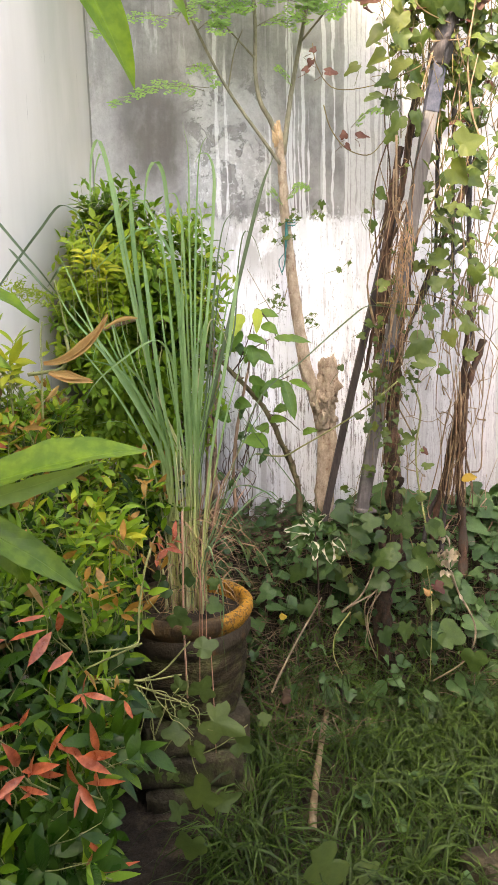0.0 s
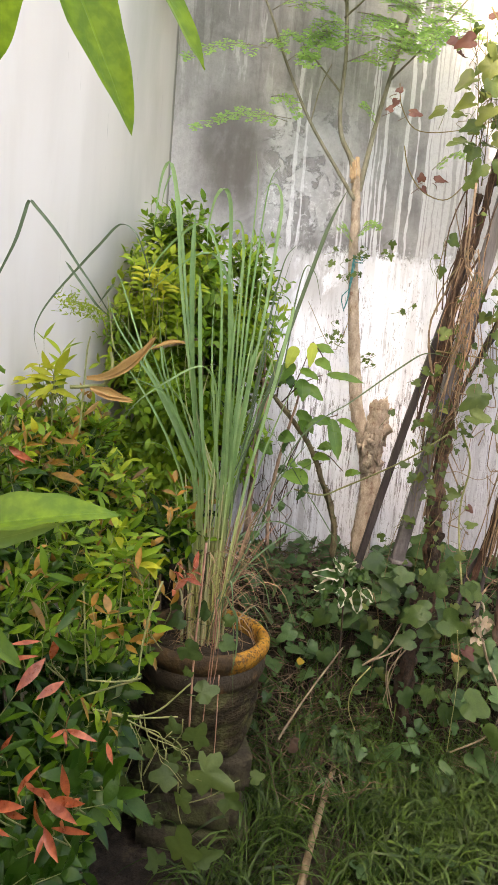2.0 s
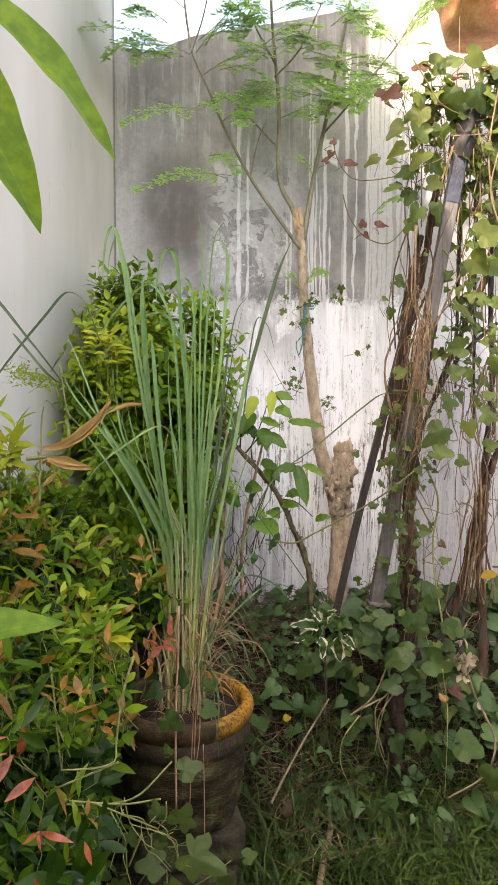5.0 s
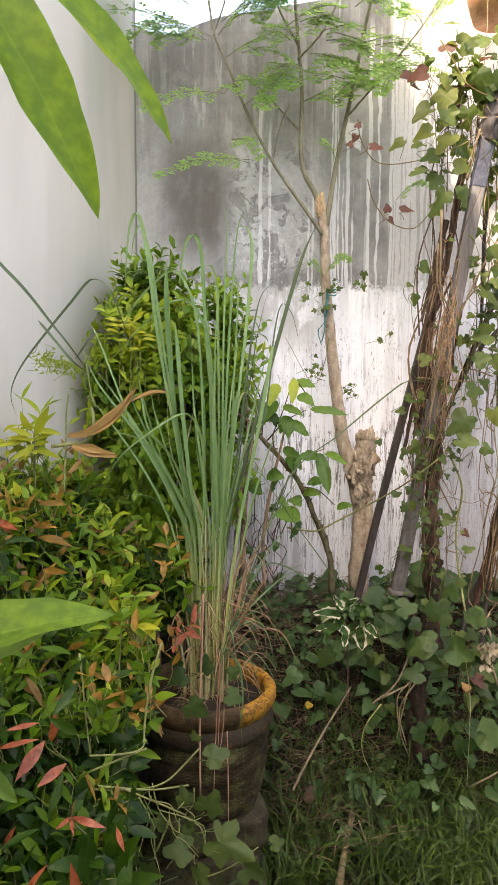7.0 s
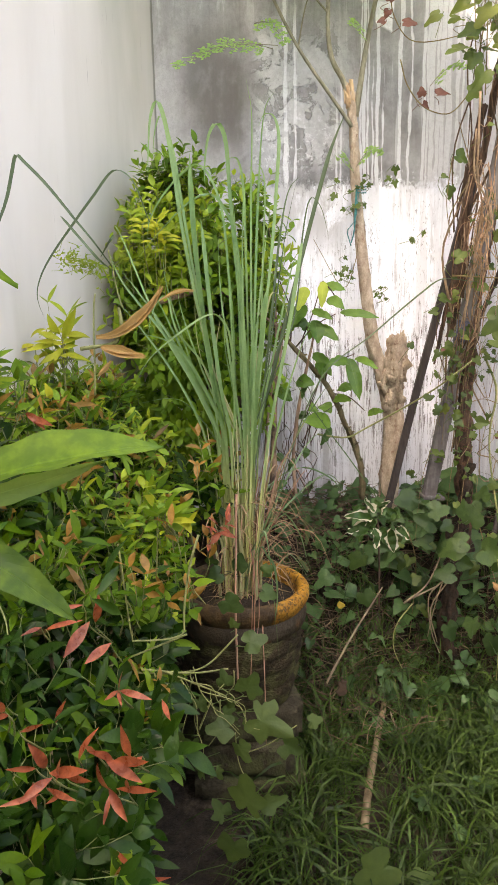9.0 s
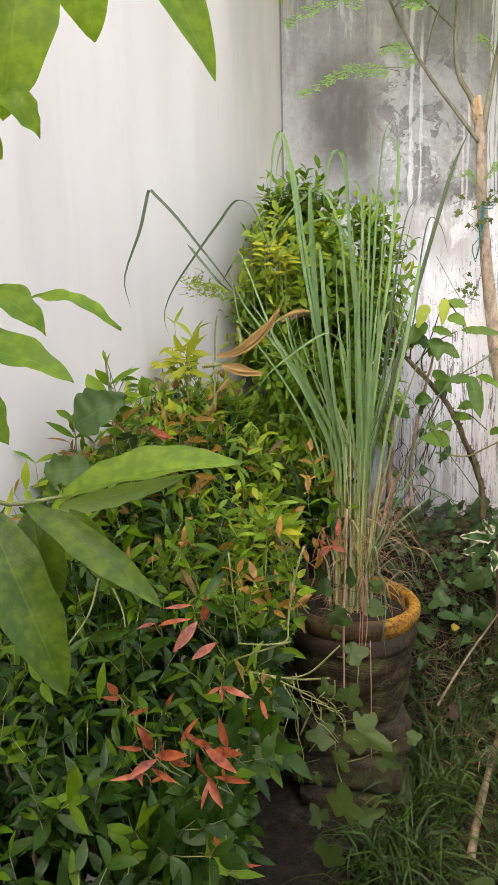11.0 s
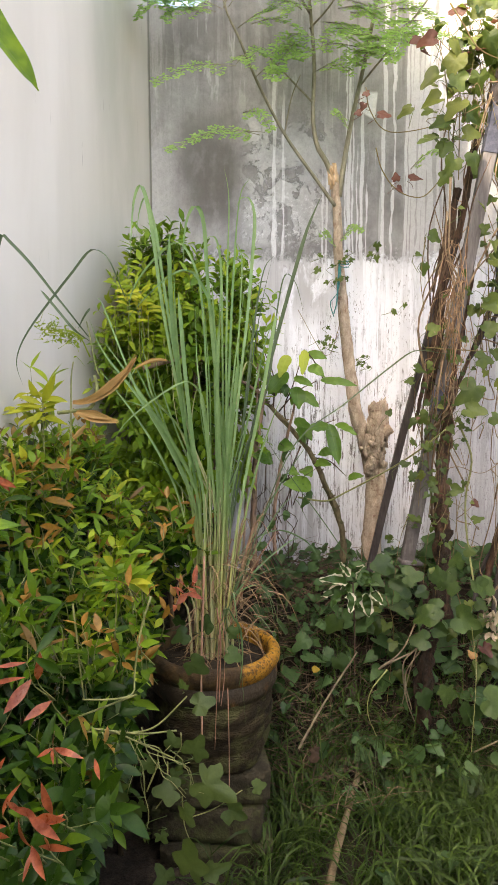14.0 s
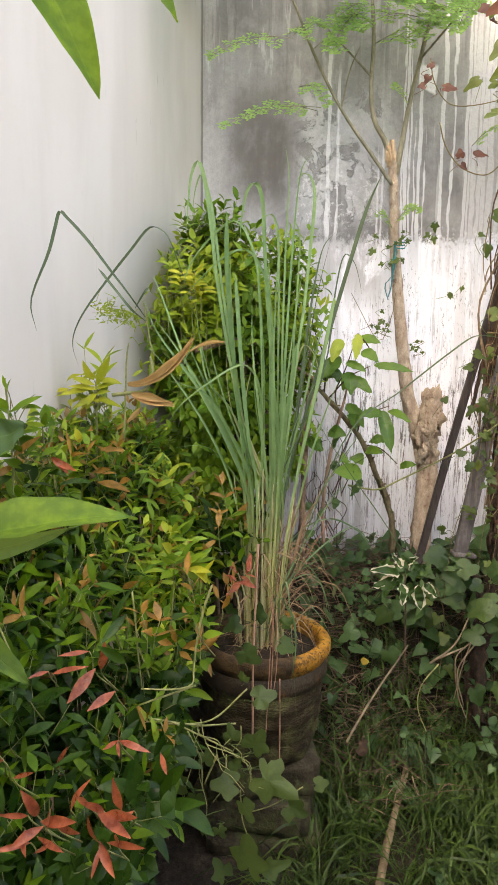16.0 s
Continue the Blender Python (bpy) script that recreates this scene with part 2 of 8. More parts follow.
    wash = n.math("MULTIPLY", n.math("MULTIPLY", n.ramp(x, 0.50, 0.34), n.ramp(z, 1.36, 1.56)), n.ramp(n.noise(n.place((1, 1, 0.5)), 9, 6, 0.7, 0.5), 0.36, 0.50))
    white = n.mix(n.math("MULTIPLY", wash, 0.9), white, (0.46, 0.45, 0.44))
    part_w = n.ramp(n.math("ADD", lip, n.math("MULTIPLY", n.math("SUBTRACT", fine, 0.5), 0.10)), 1.712, 1.660)
    hair = n.math("MULTIPLY", n.ramp(n.noise(n.place((1, 1, 0.03)), 75, 6, 0.75, 0.5), 0.545, 0.59), n.ramp(n.noise(n.place((1, 1, 0.4)), 14, 5, 0.7), 0.44, 0.56))
    white = n.mix(n.math("MULTIPLY", hair, n.ramp(z, 1.68, 0.95, 0.25, 0.8)), white, (0.30, 0.29, 0.29))
    grey = n.mix(n.ramp(fine, 0.3, 0.75, 0.0, 0.24), grey, (0.16, 0.155, 0.15))
    grey = n.mix(n.ramp(grit, 0.45, 0.75, 0.0, 0.20), grey, (0.12, 0.115, 0.11))
    white = n.mix(n.ramp(fine, 0.45, 0.8, 0.0, 0.10), white, (0.4, 0.39, 0.38))
    col = n.mix(1.0, n.mix(part_w, grey, white), (0.972, 0.992, 1.035), "MULTIPLY")
    h = n.math("ADD", n.math("MULTIPLY", mid, 0.6), n.math("ADD", n.math("MULTIPLY", fine, 0.5), n.math("ADD", n.math("MULTIPLY", flake, 0.5), n.math("MULTIPLY", part_w, 0.5))))
    nt.links.new(n.bsdf(col, 0.9, 0.15, bump=h, dist=0.004), out.inputs[0])
    return m


def left_wall_mat():
    """Smooth off-white paint, darker and grey-green towards the corner, with a few dark scratches."""
    m, nt, out = nodes_of("painted_plaster")
    n = Net(nt)
    x, y, z = n.xyz()
    streak = n.noise(n.place((1, 1, 0.12)), 7, 5, 0.6, 0.3)
    big = n.noise(n.place((1, 1, 0.5)), 1.8, 4, 0.5)
    fine = n.noise(n.place(), 160, 3)
    veil = n.noise(n.place((1, 1, 0.22)), 3.2, 5, 0.6, 0.5)
    col = n.mix(n.ramp(streak, 0.42, 0.75, 0.0, 0.6), (0.595, 0.560, 0.520), (0.50, 0.470, 0.432))
    col = n.mix(n.ramp(big, 0.4, 0.7, 0.0, 0.45), col, (0.55, 0.525, 0.49))
    col = n.mix(n.ramp(veil, 0.52, 0.66, 0.0, 0.35), col, (0.645, 0.620, 0.595))
    corner_green = n.math("MULTIPLY", n.ramp(y, 2.0, 2.60), n.ramp(n.noise(n.place((1, 1, 0.3)), 6, 5), 0.3, 0.65, 0.5, 1.0))
    col = n.mix(n.math("MULTIPLY", corner_green, 0.72), col, (0.33, 0.33, 0.27))
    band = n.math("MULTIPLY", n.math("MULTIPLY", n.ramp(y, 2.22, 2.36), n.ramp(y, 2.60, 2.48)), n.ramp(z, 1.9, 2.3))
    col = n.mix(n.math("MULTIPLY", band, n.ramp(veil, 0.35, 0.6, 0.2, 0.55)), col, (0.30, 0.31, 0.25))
    pale = n.math("MULTIPLY", n.ramp(y, 2.60, 2.655), n.ramp(streak, 0.4, 0.62, 0.1, 0.6))
    col = n.mix(pale, col, (0.52, 0.50, 0.46))
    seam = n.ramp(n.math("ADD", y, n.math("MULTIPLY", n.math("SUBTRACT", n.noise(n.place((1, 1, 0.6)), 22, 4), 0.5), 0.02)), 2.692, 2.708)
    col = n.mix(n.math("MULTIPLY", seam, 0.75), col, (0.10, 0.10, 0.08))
    scratch = n.math("MULTIPLY", n.ramp(n.noise(n.place((1, 1, 0.05)), 60, 5, 0.7, 0.2), 0.655, 0.685), n.ramp(n.noise(n.place(), 5, 3), 0.50, 0.60))
    col = n.mix(n.math("MULTIPLY", scratch, n.ramp(y, 1.6, 2.3, 0.15, 0.6)), col, (0.20, 0.20, 0.17))
    nt.links.new(n.bsdf(col, 0.62, 0.25, bump=n.math("ADD", n.math("MULTIPLY", fine, 0.25), n.math("MULTIPLY", veil, 2.0)), dist=0.0010), out.inputs[0])
    return m


M = {
    "back": back_wall_mat(),
    "left": left_wall_mat(),
    "lime_white": plain_mat("lime_white", (0.74, 0.73, 0.71), (0.88, 0.87, 0.86), 9, 0.85, (1, 1, 0.4), 0.003),
    "concrete": plain_mat("raw_concrete", (0.30, 0.29, 0.275), (0.42, 0.41, 0.39), 18, 0.9, bump=0.004),
    "soil": plain_mat("dark_soil", (0.017, 0.012, 0.008), (0.046, 0.034, 0.022), 30, 0.95, bump=0.016, c=(0.075, 0.056, 0.036), cscale=11, cut=(0.54, 0.68)),
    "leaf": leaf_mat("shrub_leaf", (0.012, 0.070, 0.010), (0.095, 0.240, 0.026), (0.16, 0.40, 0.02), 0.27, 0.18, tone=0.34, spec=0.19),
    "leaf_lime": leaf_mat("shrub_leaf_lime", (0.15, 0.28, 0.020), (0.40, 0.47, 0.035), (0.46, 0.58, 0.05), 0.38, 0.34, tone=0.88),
    "leaf_red": leaf_mat("shrub_leaf_red", (0.17, 0.035, 0.020), (0.64, 0.18, 0.085), (0.62, 0.16, 0.05), 0.27, 0.24, tone=0.80, patchy=0.68, mottle=70, spots=0.45, spec=0.4),
    "leaf_orange": leaf_mat("shrub_leaf_orange", (0.18, 0.11, 0.02), (0.55, 0.29, 0.07), (0.56, 0.28, 0.04), 0.34, 0.28, tone=0.74, patchy=0.68, mottle=55, spots=0.35),
    "twig": plain_mat("shrub_twig", (0.10, 0.07, 0.045), (0.20, 0.15, 0.09), 60, 0.8, (1, 1, 0.3)),
    "green_stem": plain_mat("green_stem", (0.16, 0.18, 0.06), (0.30, 0.31, 0.13), 60, 0.55),
}


# ---- building blocks ----
class Acc:
    """Gathers vertices and faces for one mesh."""

    def __init__(self):
        self.v, self.f, self.m = [], [], []

    def add(self, verts, faces, mat=0):
        k = len(self.v)
        self.v.extend(tuple(p) for p in verts)
        for f in faces:
            self.f.append(tuple(i + k for i in f))
            self.m.append(mat)

    def mesh(self, name, mats, smooth=True):
        me = bpy.data.meshes.new(name)
        me.from_pydata(self.v, [], self.f)
        for mt in mats:
            me.materials.append(mt)
        me.polygons.foreach_set("material_index", self.m)
        me.polygons.foreach_set("use_smooth", [smooth] * len(self.f))
        me.update()
        return me


def part(name, acc, mats, parent=None, label="", smooth=True):
    """One mesh object from an Acc, under its thing."""
    ob = new(name, acc.mesh(name, mats if isinstance(mats, (list, tuple)) else [mats], smooth))
    if parent is not None:
        ob.parent = parent
        ob.matrix_parent_inverse = parent.matrix_basis.inverted()
    if label:
        ob["label"] = label
    return ob


def thing(name, at, label, category, group="", kind=""):
    ob = new(name)
    ob.empty_display_size = 0.05
    ob.matrix_basis = Matrix.Translation(at)
    return tagged(ob, label, category, group, kind)


def unit(v):
    v = Vector(v)
    return v.normalized() if v.length > 1e-9 else Vector((0, 0, 1))


def curve_pts(pts, n):
    """A smooth run through the given points."""
    p = [Vector(q) for q in pts]
    p = [p[0] * 2 - p[1]] + p + [p[-1] * 2 - p[-2]]
    out = []
    segs = len(p) - 3
    for k in range(n + 1):
        u = k / n * segs
        i = min(int(u), segs - 1)
        t = u - i
        a, b, c, d = p[i:i + 4]
        out.append(0.5 * ((2 * b) + (c - a) * t + (2 * a - 5 * b + 4 * c - d) * t * t + (3 * b - a - 3 * c + d) * t ** 3))
    return out


def tube(acc, pts, r0, r1=None, n=10, sides=6, mat=0, bumps=0.0, flat=1.0, radii=None):
    """A tapered round stem along a smooth run of points."""
    run = curve_pts(pts, n)
    r1 = r0 if r1 is None else r1
    rings, up = [], Vector((0.31, 0.2, 0.93))
    verts = []
    for k, q in enumerate(run):
        t = unit(run[min(k + 1, n)] - run[max(k - 1, 0)])
        s = unit(t.cross(up)) if abs(t.dot(up)) < 0.98 else unit(t.cross(Vector((1, 0, 0))))
        w = t.cross(s)
        r = r0 + (r1 - r0) * k / n
        if radii:
            r = float(np.interp(q.z, radii[0], radii[1]))
        for j in range(sides):
            a = 2 * math.pi * j / sides
            rr = r * (1 + bumps * (noise.noise(q * 22 + Vector((j * 1.7, 0, 0))))) if bumps else r
            verts.append(q + s * math.cos(a) * rr + w * math.sin(a) * rr * flat)
    faces = []
    for k in range(n):
        for j in range(sides):
            a, b = k * sides + j, k * sides + (j + 1) % sides
            faces.append((a, b, b + sides, a + sides))
    faces.append(tuple(range(sides))[::-1])
    faces.append(tuple(n * sides + j for j in range(sides)))
    acc.add(verts, faces, mat)


SHAPES = {
    "lance": (0.08, 0.50, 0.84, 1.0, 0.95, 0.74, 0.42, 0.03),
    "oval": (0.12, 0.78, 1.0, 0.92, 0.62, 0.05),
    "strap": (0.6, 0.9, 1.0, 0.95, 0.6, 0.04),
}


def leaf(acc, base, along, up, length, width, shape="lance", bend=0.3, fold=0.25, mat=0, curl=0.0):
    """One leaf with a folded midrib: along its way, arching away from up."""
    d, u = unit(along), Vector(up)
    s = unit(d.cross(u))
    u = s.cross(d)
    prof = SHAPES[shape]
    n = len(prof) - 1
    verts, faces = [], []
    p, ang = Vector(base), 0.0
    for k, w in enumerate(prof):
        tdir = d * math.cos(ang) - u * math.sin(ang)
        nrm = u * math.cos(ang) + d * math.sin(ang)
        hw = w * width * 0.5
        lift = nrm * (hw * fold)
        tw = curl * k / n
        sv = s * math.cos(tw) + nrm * math.sin(tw)
        verts += [p - sv * hw + lift, p, p + sv * hw + lift]
        p = p + tdir * (length / n)
        ang += bend / n * 1.6
    for k in range(n):
        a = k * 3
        faces += [(a, a + 1, a + 4, a + 3), (a + 1, a + 2, a + 5, a + 4)]
    acc.add(verts, faces, mat)


def blade(acc, pts, width, n=14, fold=0.35, mat=0, side=None, tip=0.75, swell=1.9):
    """A long grass blade along a smooth run, tapering to its tip."""
    run = curve_pts(pts, n)
    side = Vector(side) if side is not None else None
    verts, faces = [], []
    last = None
    for k, q in enumerate(run):
        t = unit(run[min(k + 1, n)] - run[max(k - 1, 0)])
        s = side if side is not None else Vector((1, 0.15, 0))
        s = unit(s - t * s.dot(t))
        nn = s.cross(t)
        u = k / n
        w = width * 0.5 * min(1.0, 0.30 + u * swell) * (1.0 if u < 1 - tip else max(0.02, ((1 - u) / tip) ** 0.9))
        verts += [q - s * w + nn * w * fold, q, q + s * w + nn * w * fold]
    for k in range(n):
        a = k * 3
        faces += [(a, a + 1, a + 4, a + 3), (a + 1, a + 2, a + 5, a + 4)]
    acc.add(verts, faces, mat)


def vine_leaf(acc, base, along, up, size, lobes=0.35, cup=0.12, mat=0, seed=0):
    """A heart-shaped vine leaf with shallow lobes, fixed at its notch."""
    rnd = random.Random(seed)
    d, u = unit(along), Vector(up)
    s = unit(d.cross(u))
    u = s.cross(d)
    verts = [Vector(base) + d * size * 0.02, Vector(base) + d * size * 0.36 - u * size * 0.02, Vector(base) + d * size * 0.70 - u * size * 0.05]
    half = [(-0.03, 0.03), (-0.15, 0.16), (-0.15, 0.31), (-0.04, 0.43), (0.13, 0.47), (0.30 + 0.06 * lobes, 0.43 + 0.22 * lobes), (0.42, 0.37 - 0.10 * lobes), (0.60, 0.25 - 0.04 * lobes), (0.80, 0.12), (1.0, 0.0)]
    outline = half + [(x, -y) for x, y in half[-2::-1]]
    ring, m = [], len(outline) - 1
    for x, y in outline:
        x, y = x + rnd.uniform(-0.025, 0.025), y * rnd.uniform(0.92, 1.06)
        z = cup * abs(y) * 1.3 - cup * 1.4 * x * x + rnd.uniform(-0.025, 0.025)
        ring.append(Vector(base) + d * x * size - s * y * size + u * z * size)
    verts += ring

    def hub(k):
        q = abs((k + 0.5) / m - 0.5)
        return 0 if q > 0.30 else (1 if q > 0.12 else 2)

    faces = [(hub(k), 3 + k, 4 + k) for k in range(m)]
    faces += [(hub(k), 4 + k, hub(k + 1)) for k in range(m - 1) if hub(k) != hub(k + 1)]
    acc.add(verts, faces, mat)


def lobed_leaf(acc, base, along, up, size, lobes=0.35, cup=0.12, mat=0, seed=0):
    """A creeper leaf with a wavy blade: rounded lobes, a notch at the stalk, a pointed tip and nibbled edges."""
    rnd = random.Random(seed)
    d, u = unit(along), Vector(up)
    s = unit(d.cross(u))
    u = s.cross(d)
    n, off = 30, rnd.uniform(0, 50)
    skew, fold = rnd.uniform(-0.12, 0.12), rnd.uniform(-0.35, 0.55)
    verts = [Vector(base) + d * size * 0.40]
    rings = []
    for ring in (0.5, 1.0):
        for k in range(n):
            a = 2 * math.pi * k / n
            c, sn = math.cos(a), math.sin(a)
            r = 0.44 * (1 + lobes * 0.38 * math.cos(5 * a) + 0.46 * max(0, c) ** 9 - 0.10 * max(0, math.cos(2 * a - 1.3)) ** 4 - 0.10 * max(0, math.cos(2 * a + 1.3)) ** 4 - 0.62 * max(0, -c) ** 9)
            r *= 1 + 0.16 * noise.noise(Vector((c * 2.2 + off, sn * 2.2, 0))) - (0.25 + 0.8 * lobes) * max(0, noise.noise(Vector((c * 5 + off, sn * 5, 7))) - 0.18)
            x, y = 0.40 + r * ring * c, r * ring * sn * (1.02 + skew * c)
            z = fold * abs(y) - cup * x * x * 1.1 + 0.11 * ring * noise.noise(Vector((x * 4 + off, y * 4, 3)))
            verts.append(Vector(base) + d * x * size + s * y * size + u * z * size)
    faces = [(0, 1 + k, 1 + (k + 1) % n) for k in range(n)]
    faces += [(1 + k, 1 + n + k, 1 + n + (k + 1) % n, 1 + (k + 1) % n) for k in range(n)]
    acc.add(verts, faces, mat)


def slab(acc, corners, z0, z1, mat=0):
    """An upright prism over a plan polygon."""
    n = len(corners)
    v = [(x, y, z0) for x, y in corners] + [(x, y, z1) for x, y in corners]
    f = [tuple(range(n))[::-1], tuple(range(n, 2 * n))] + [(i, (i + 1) % n, n + (i + 1) % n, n + i) for i in range(n)]
    acc.add(v, f, mat)


def rough_box(acc, m, size, seed=0, n=4, wear=0.006, mat=0):
    """A worn block: a box whose faces are cut finely and pushed about a little."""
    bm = bmesh.new()
    bmesh.ops.create_cube(bm, size=1.0)
    bmesh.ops.bevel(bm, geom=bm.edges[:], offset=0.06, segments=2, affect="EDGES")
    bmesh.ops.subdivide_edges(bm, edges=[e for e in bm.edges if e.calc_length() > 0.3], cuts=n, use_grid_fill=True)
    verts = []
    for v in bm.verts:
        p = Vector((v.co.x * size[0], v.co.y * size[1], v.co.z * size[2]))
        k = noise.noise_vector(p * 18 + Vector((seed * 3.1, seed, 0))) * wear
        verts.append(m @ (p + k))
    bm.verts.index_update()
    acc.add(verts, [[v.index for v in f.verts] for f in bm.faces], mat)
    bm.free()


# ---- the setting ----
def ground_z(x, y):
    t = min(max((y - 2.02) / 0.62, 0.0), 1.0)
    z = -0.10 + 0.56 * (t * t * (3 - 2 * t))
    if y > 2.75 or x > 2.2:
        z = min(z, 0.46)
    far = min(max((math.hypot(x - 0.3, y - 1.5) - 3) / 10, 0), 1)
    return z * (1 - far) - 0.1 * far + 0.018 * noise.noise(Vector((x * 3.1, y * 3.1, 0.3))) + 0.007 * noise.noise(Vector((x * 14, y * 14, 2)))


def spread(lo, hi, step):
    inner = list(np.arange(lo, hi + 1e-6, step))
    return [lo - d for d in (300, 90, 30, 10, 4, 1.5, 0.6)] + inner + [hi + d for d in (0.6, 1.5, 4, 10, 30, 90, 300)]


gx, gy = spread(-1.2, 2.2, 0.04), spread(-0.8, 2.9, 0.04)
acc = Acc()
acc.add([(x, y, ground_z(x, y)) for y in gy for x in gx],
        [(j * len(gx) + i, j * len(gx) + i + 1, (j + 1) * len(gx) + i + 1, (j + 1) * len(gx) + i) for j in range(len(gy) - 1) for i in range(len(gx) - 1)])
tagged(part("ground", acc, M["soil"]), "dark damp garden soil under grass and creepers", "ground", kind="structure")


def wall_y(x):
    return WALL_Y + WALL_SLOPE * x


def left_x(y):
    return CORNER[0] - 0.27 * (CORNER[1] - y)


acc = Acc()
xs = [-0.257, -0.212, -0.131, -0.085, -0.039, 0.044, 0.212, 0.40, 0.58, 0.80]
tops = [2.585, 2.570, 2.560, 2.574, 2.604, 2.637, 2.675, 2.72, 2.768, 2.80]
fr = [(x, wall_y(x)) for x in xs]
back = [(x, wall_y(x) + 0.16) for x in xs]
k = len(xs)
v = [(x, y, -0.3) for x, y in fr] + [(x, y, t) for (x, y), t in zip(fr, tops)] + [(x, y, -0.3) for x, y in back] + [(x, y, t) for (x, y), t in zip(back, tops)]
f = []
for i in range(k - 1):
    f += [(i, i + 1, k + i + 1, k + i), (k + i, k + i + 1, 3 * k + i + 1, 3 * k + i), (2 * k + i + 1, 2 * k + i, 3 * k + i, 3 * k + i + 1)]
f += [(0, k, 3 * k, 2 * k), (k - 1, 3 * k - 1, 4 * k - 1, 2 * k - 1)]
acc.add(v, f)
slab(acc, [(0.80, wall_y(0.80)), (3.2, wall_y(3.2)), (3.2, wall_y(3.2) + 0.16), (0.80, wall_y(0.80) + 0.16)], -0.3, 2.42)
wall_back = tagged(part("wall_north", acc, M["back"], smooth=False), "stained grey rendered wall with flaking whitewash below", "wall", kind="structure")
acc = Acc()
slab(acc, [(0.80, wall_y(0.80) + 0.03), (3.2, wall_y(3.2) + 0.03), (3.2, wall_y(3.2) + 0.2), (0.80, wall_y(0.80) + 0.2)], 2.424, 4.2)
tagged(part("wall_north_upper", acc, M["lime_white"], smooth=False), "pale sunlit wall set back above the boundary wall", "wall", kind="structure")
# real wall, but its unseen top is raised to cast shadow on wall_north
acc = Acc()
slab(acc, [(CORNER[0], CORNER[1]), (CORNER[0] - 0.15, CORNER[1] + 0.2), (left_x(-3) - 0.15, -3), (left_x(-3), -3)], -0.3, 5.12)
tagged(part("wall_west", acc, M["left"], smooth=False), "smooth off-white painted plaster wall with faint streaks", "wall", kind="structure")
# added, out of view: its height holds low sky light off the shrubs
acc = Acc()
slab(acc, [(-1.9, -1.6), (3.3, -1.6), (3.3, -1.75), (-1.9, -1.75)], -0.3, 2.1)
tagged(part("wall_south", acc, M["concrete"], smooth=False), "unseen grey concrete wall added behind the camera to cut low sky light", "wall", kind="structure")
# added on the right, never in view; limits sky light from that side
acc = Acc()
slab(acc, [(2.4, -1.6), (2.55, -1.6), (2.55, wall_y(2.4)), (2.4, wall_y(2.4))], -0.3, 1.8)
tagged(part("wall_east", acc, M["concrete"], smooth=False), "unseen grey wall added on the right to cut low sky light", "wall", kind="structure")


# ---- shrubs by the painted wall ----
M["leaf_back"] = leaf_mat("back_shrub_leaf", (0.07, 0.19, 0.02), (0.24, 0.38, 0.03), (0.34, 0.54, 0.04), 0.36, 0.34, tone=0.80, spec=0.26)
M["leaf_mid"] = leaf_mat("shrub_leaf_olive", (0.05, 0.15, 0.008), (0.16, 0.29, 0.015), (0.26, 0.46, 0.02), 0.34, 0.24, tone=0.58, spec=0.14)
M["leaf_bronze"] = leaf_mat("shrub_leaf_bronze", (0.14, 0.10, 0.025), (0.34, 0.19, 0.06), (0.34, 0.2, 0.05), 0.38, 0.22, tone=0.6)
# yellow of young leaves, brightened in colour to stand in for direct light
M["leaf_yellow"] = leaf_mat("young_yellow_leaf", (0.30, 0.36, 0.025), (0.62, 0.60, 0.06), (0.55, 0.56, 0.05), 0.4, 0.35, tone=0.84, spots=0.4)
SHRUB_MATS = [M["leaf"], M["leaf_lime"], M["leaf_red"], M["leaf_orange"], M["twig"], M["green_stem"], M["leaf_back"], M["leaf_mid"], M["leaf_bronze"], M["leaf_yellow"]]
rng = random.Random(7)


def shoot(acc, base, way, length, nodes, ll, lw, mats, stem=5, rnd=rng, spread_a=0.85, young=1.3):
    """A leafy shoot: pairs of leaves along a thin stem, smaller and younger at its tip. mats: old, middle, tip."""
    w = unit(way)
    tip = Vector(base) + w * length + Vector((rnd.uniform(-0.2, 0.2), rnd.uniform(-0.2, 0.2), 0.12)) * length
    run = curve_pts([base, Vector(base) + w * length * 0.5 + Vector((rnd.uniform(-0.1, 0.1), rnd.uniform(-0.1, 0.1), 0)) * length, tip], 6)
    tube(acc, run[::3], 0.0013, 0.0006, 3, 3, stem)
    turn = rnd.uniform(0, 3)
    for k in range(nodes):
        u = 0.15 + 0.85 * k / max(nodes - 1, 1)
        q = run[min(int(u * 6), 6)]
        t = unit(run[min(int(u * 6) + 1, 6)] - run[max(int(u * 6) - 1, 0)])
        a = turn + k * 1.57
        side = unit(t.cross(Vector((math.cos(a), math.sin(a), 0.2))))
        sp = spread_a * (1.15 - 0.55 * u)
        mt = mats[2] if u > 0.8 else (mats[1] if u > 0.55 else mats[0])
        size = 1.0 - 0.35 * abs(u - 0.55)
        for sg in (1, -1):
            d = side * sg * math.sin(sp) + t * math.cos(sp) + Vector((rnd.uniform(-0.25, 0.25), rnd.uniform(-0.25, 0.25), rnd.uniform(-0.35, 0.30)))
            leaf(acc, q, d, t + Vector((rnd.uniform(-0.4, 0.4), rnd.uniform(-0.6, 0.2), 0.4)), ll * size * rnd.uniform(0.6, 1.25), lw * size * rnd.uniform(0.8, 1.35), "lance", rnd.uniform(-0.05, 0.6), rnd.uniform(0.1, 0.4), mt, rnd.uniform(-0.5, 0.5))
    return tip


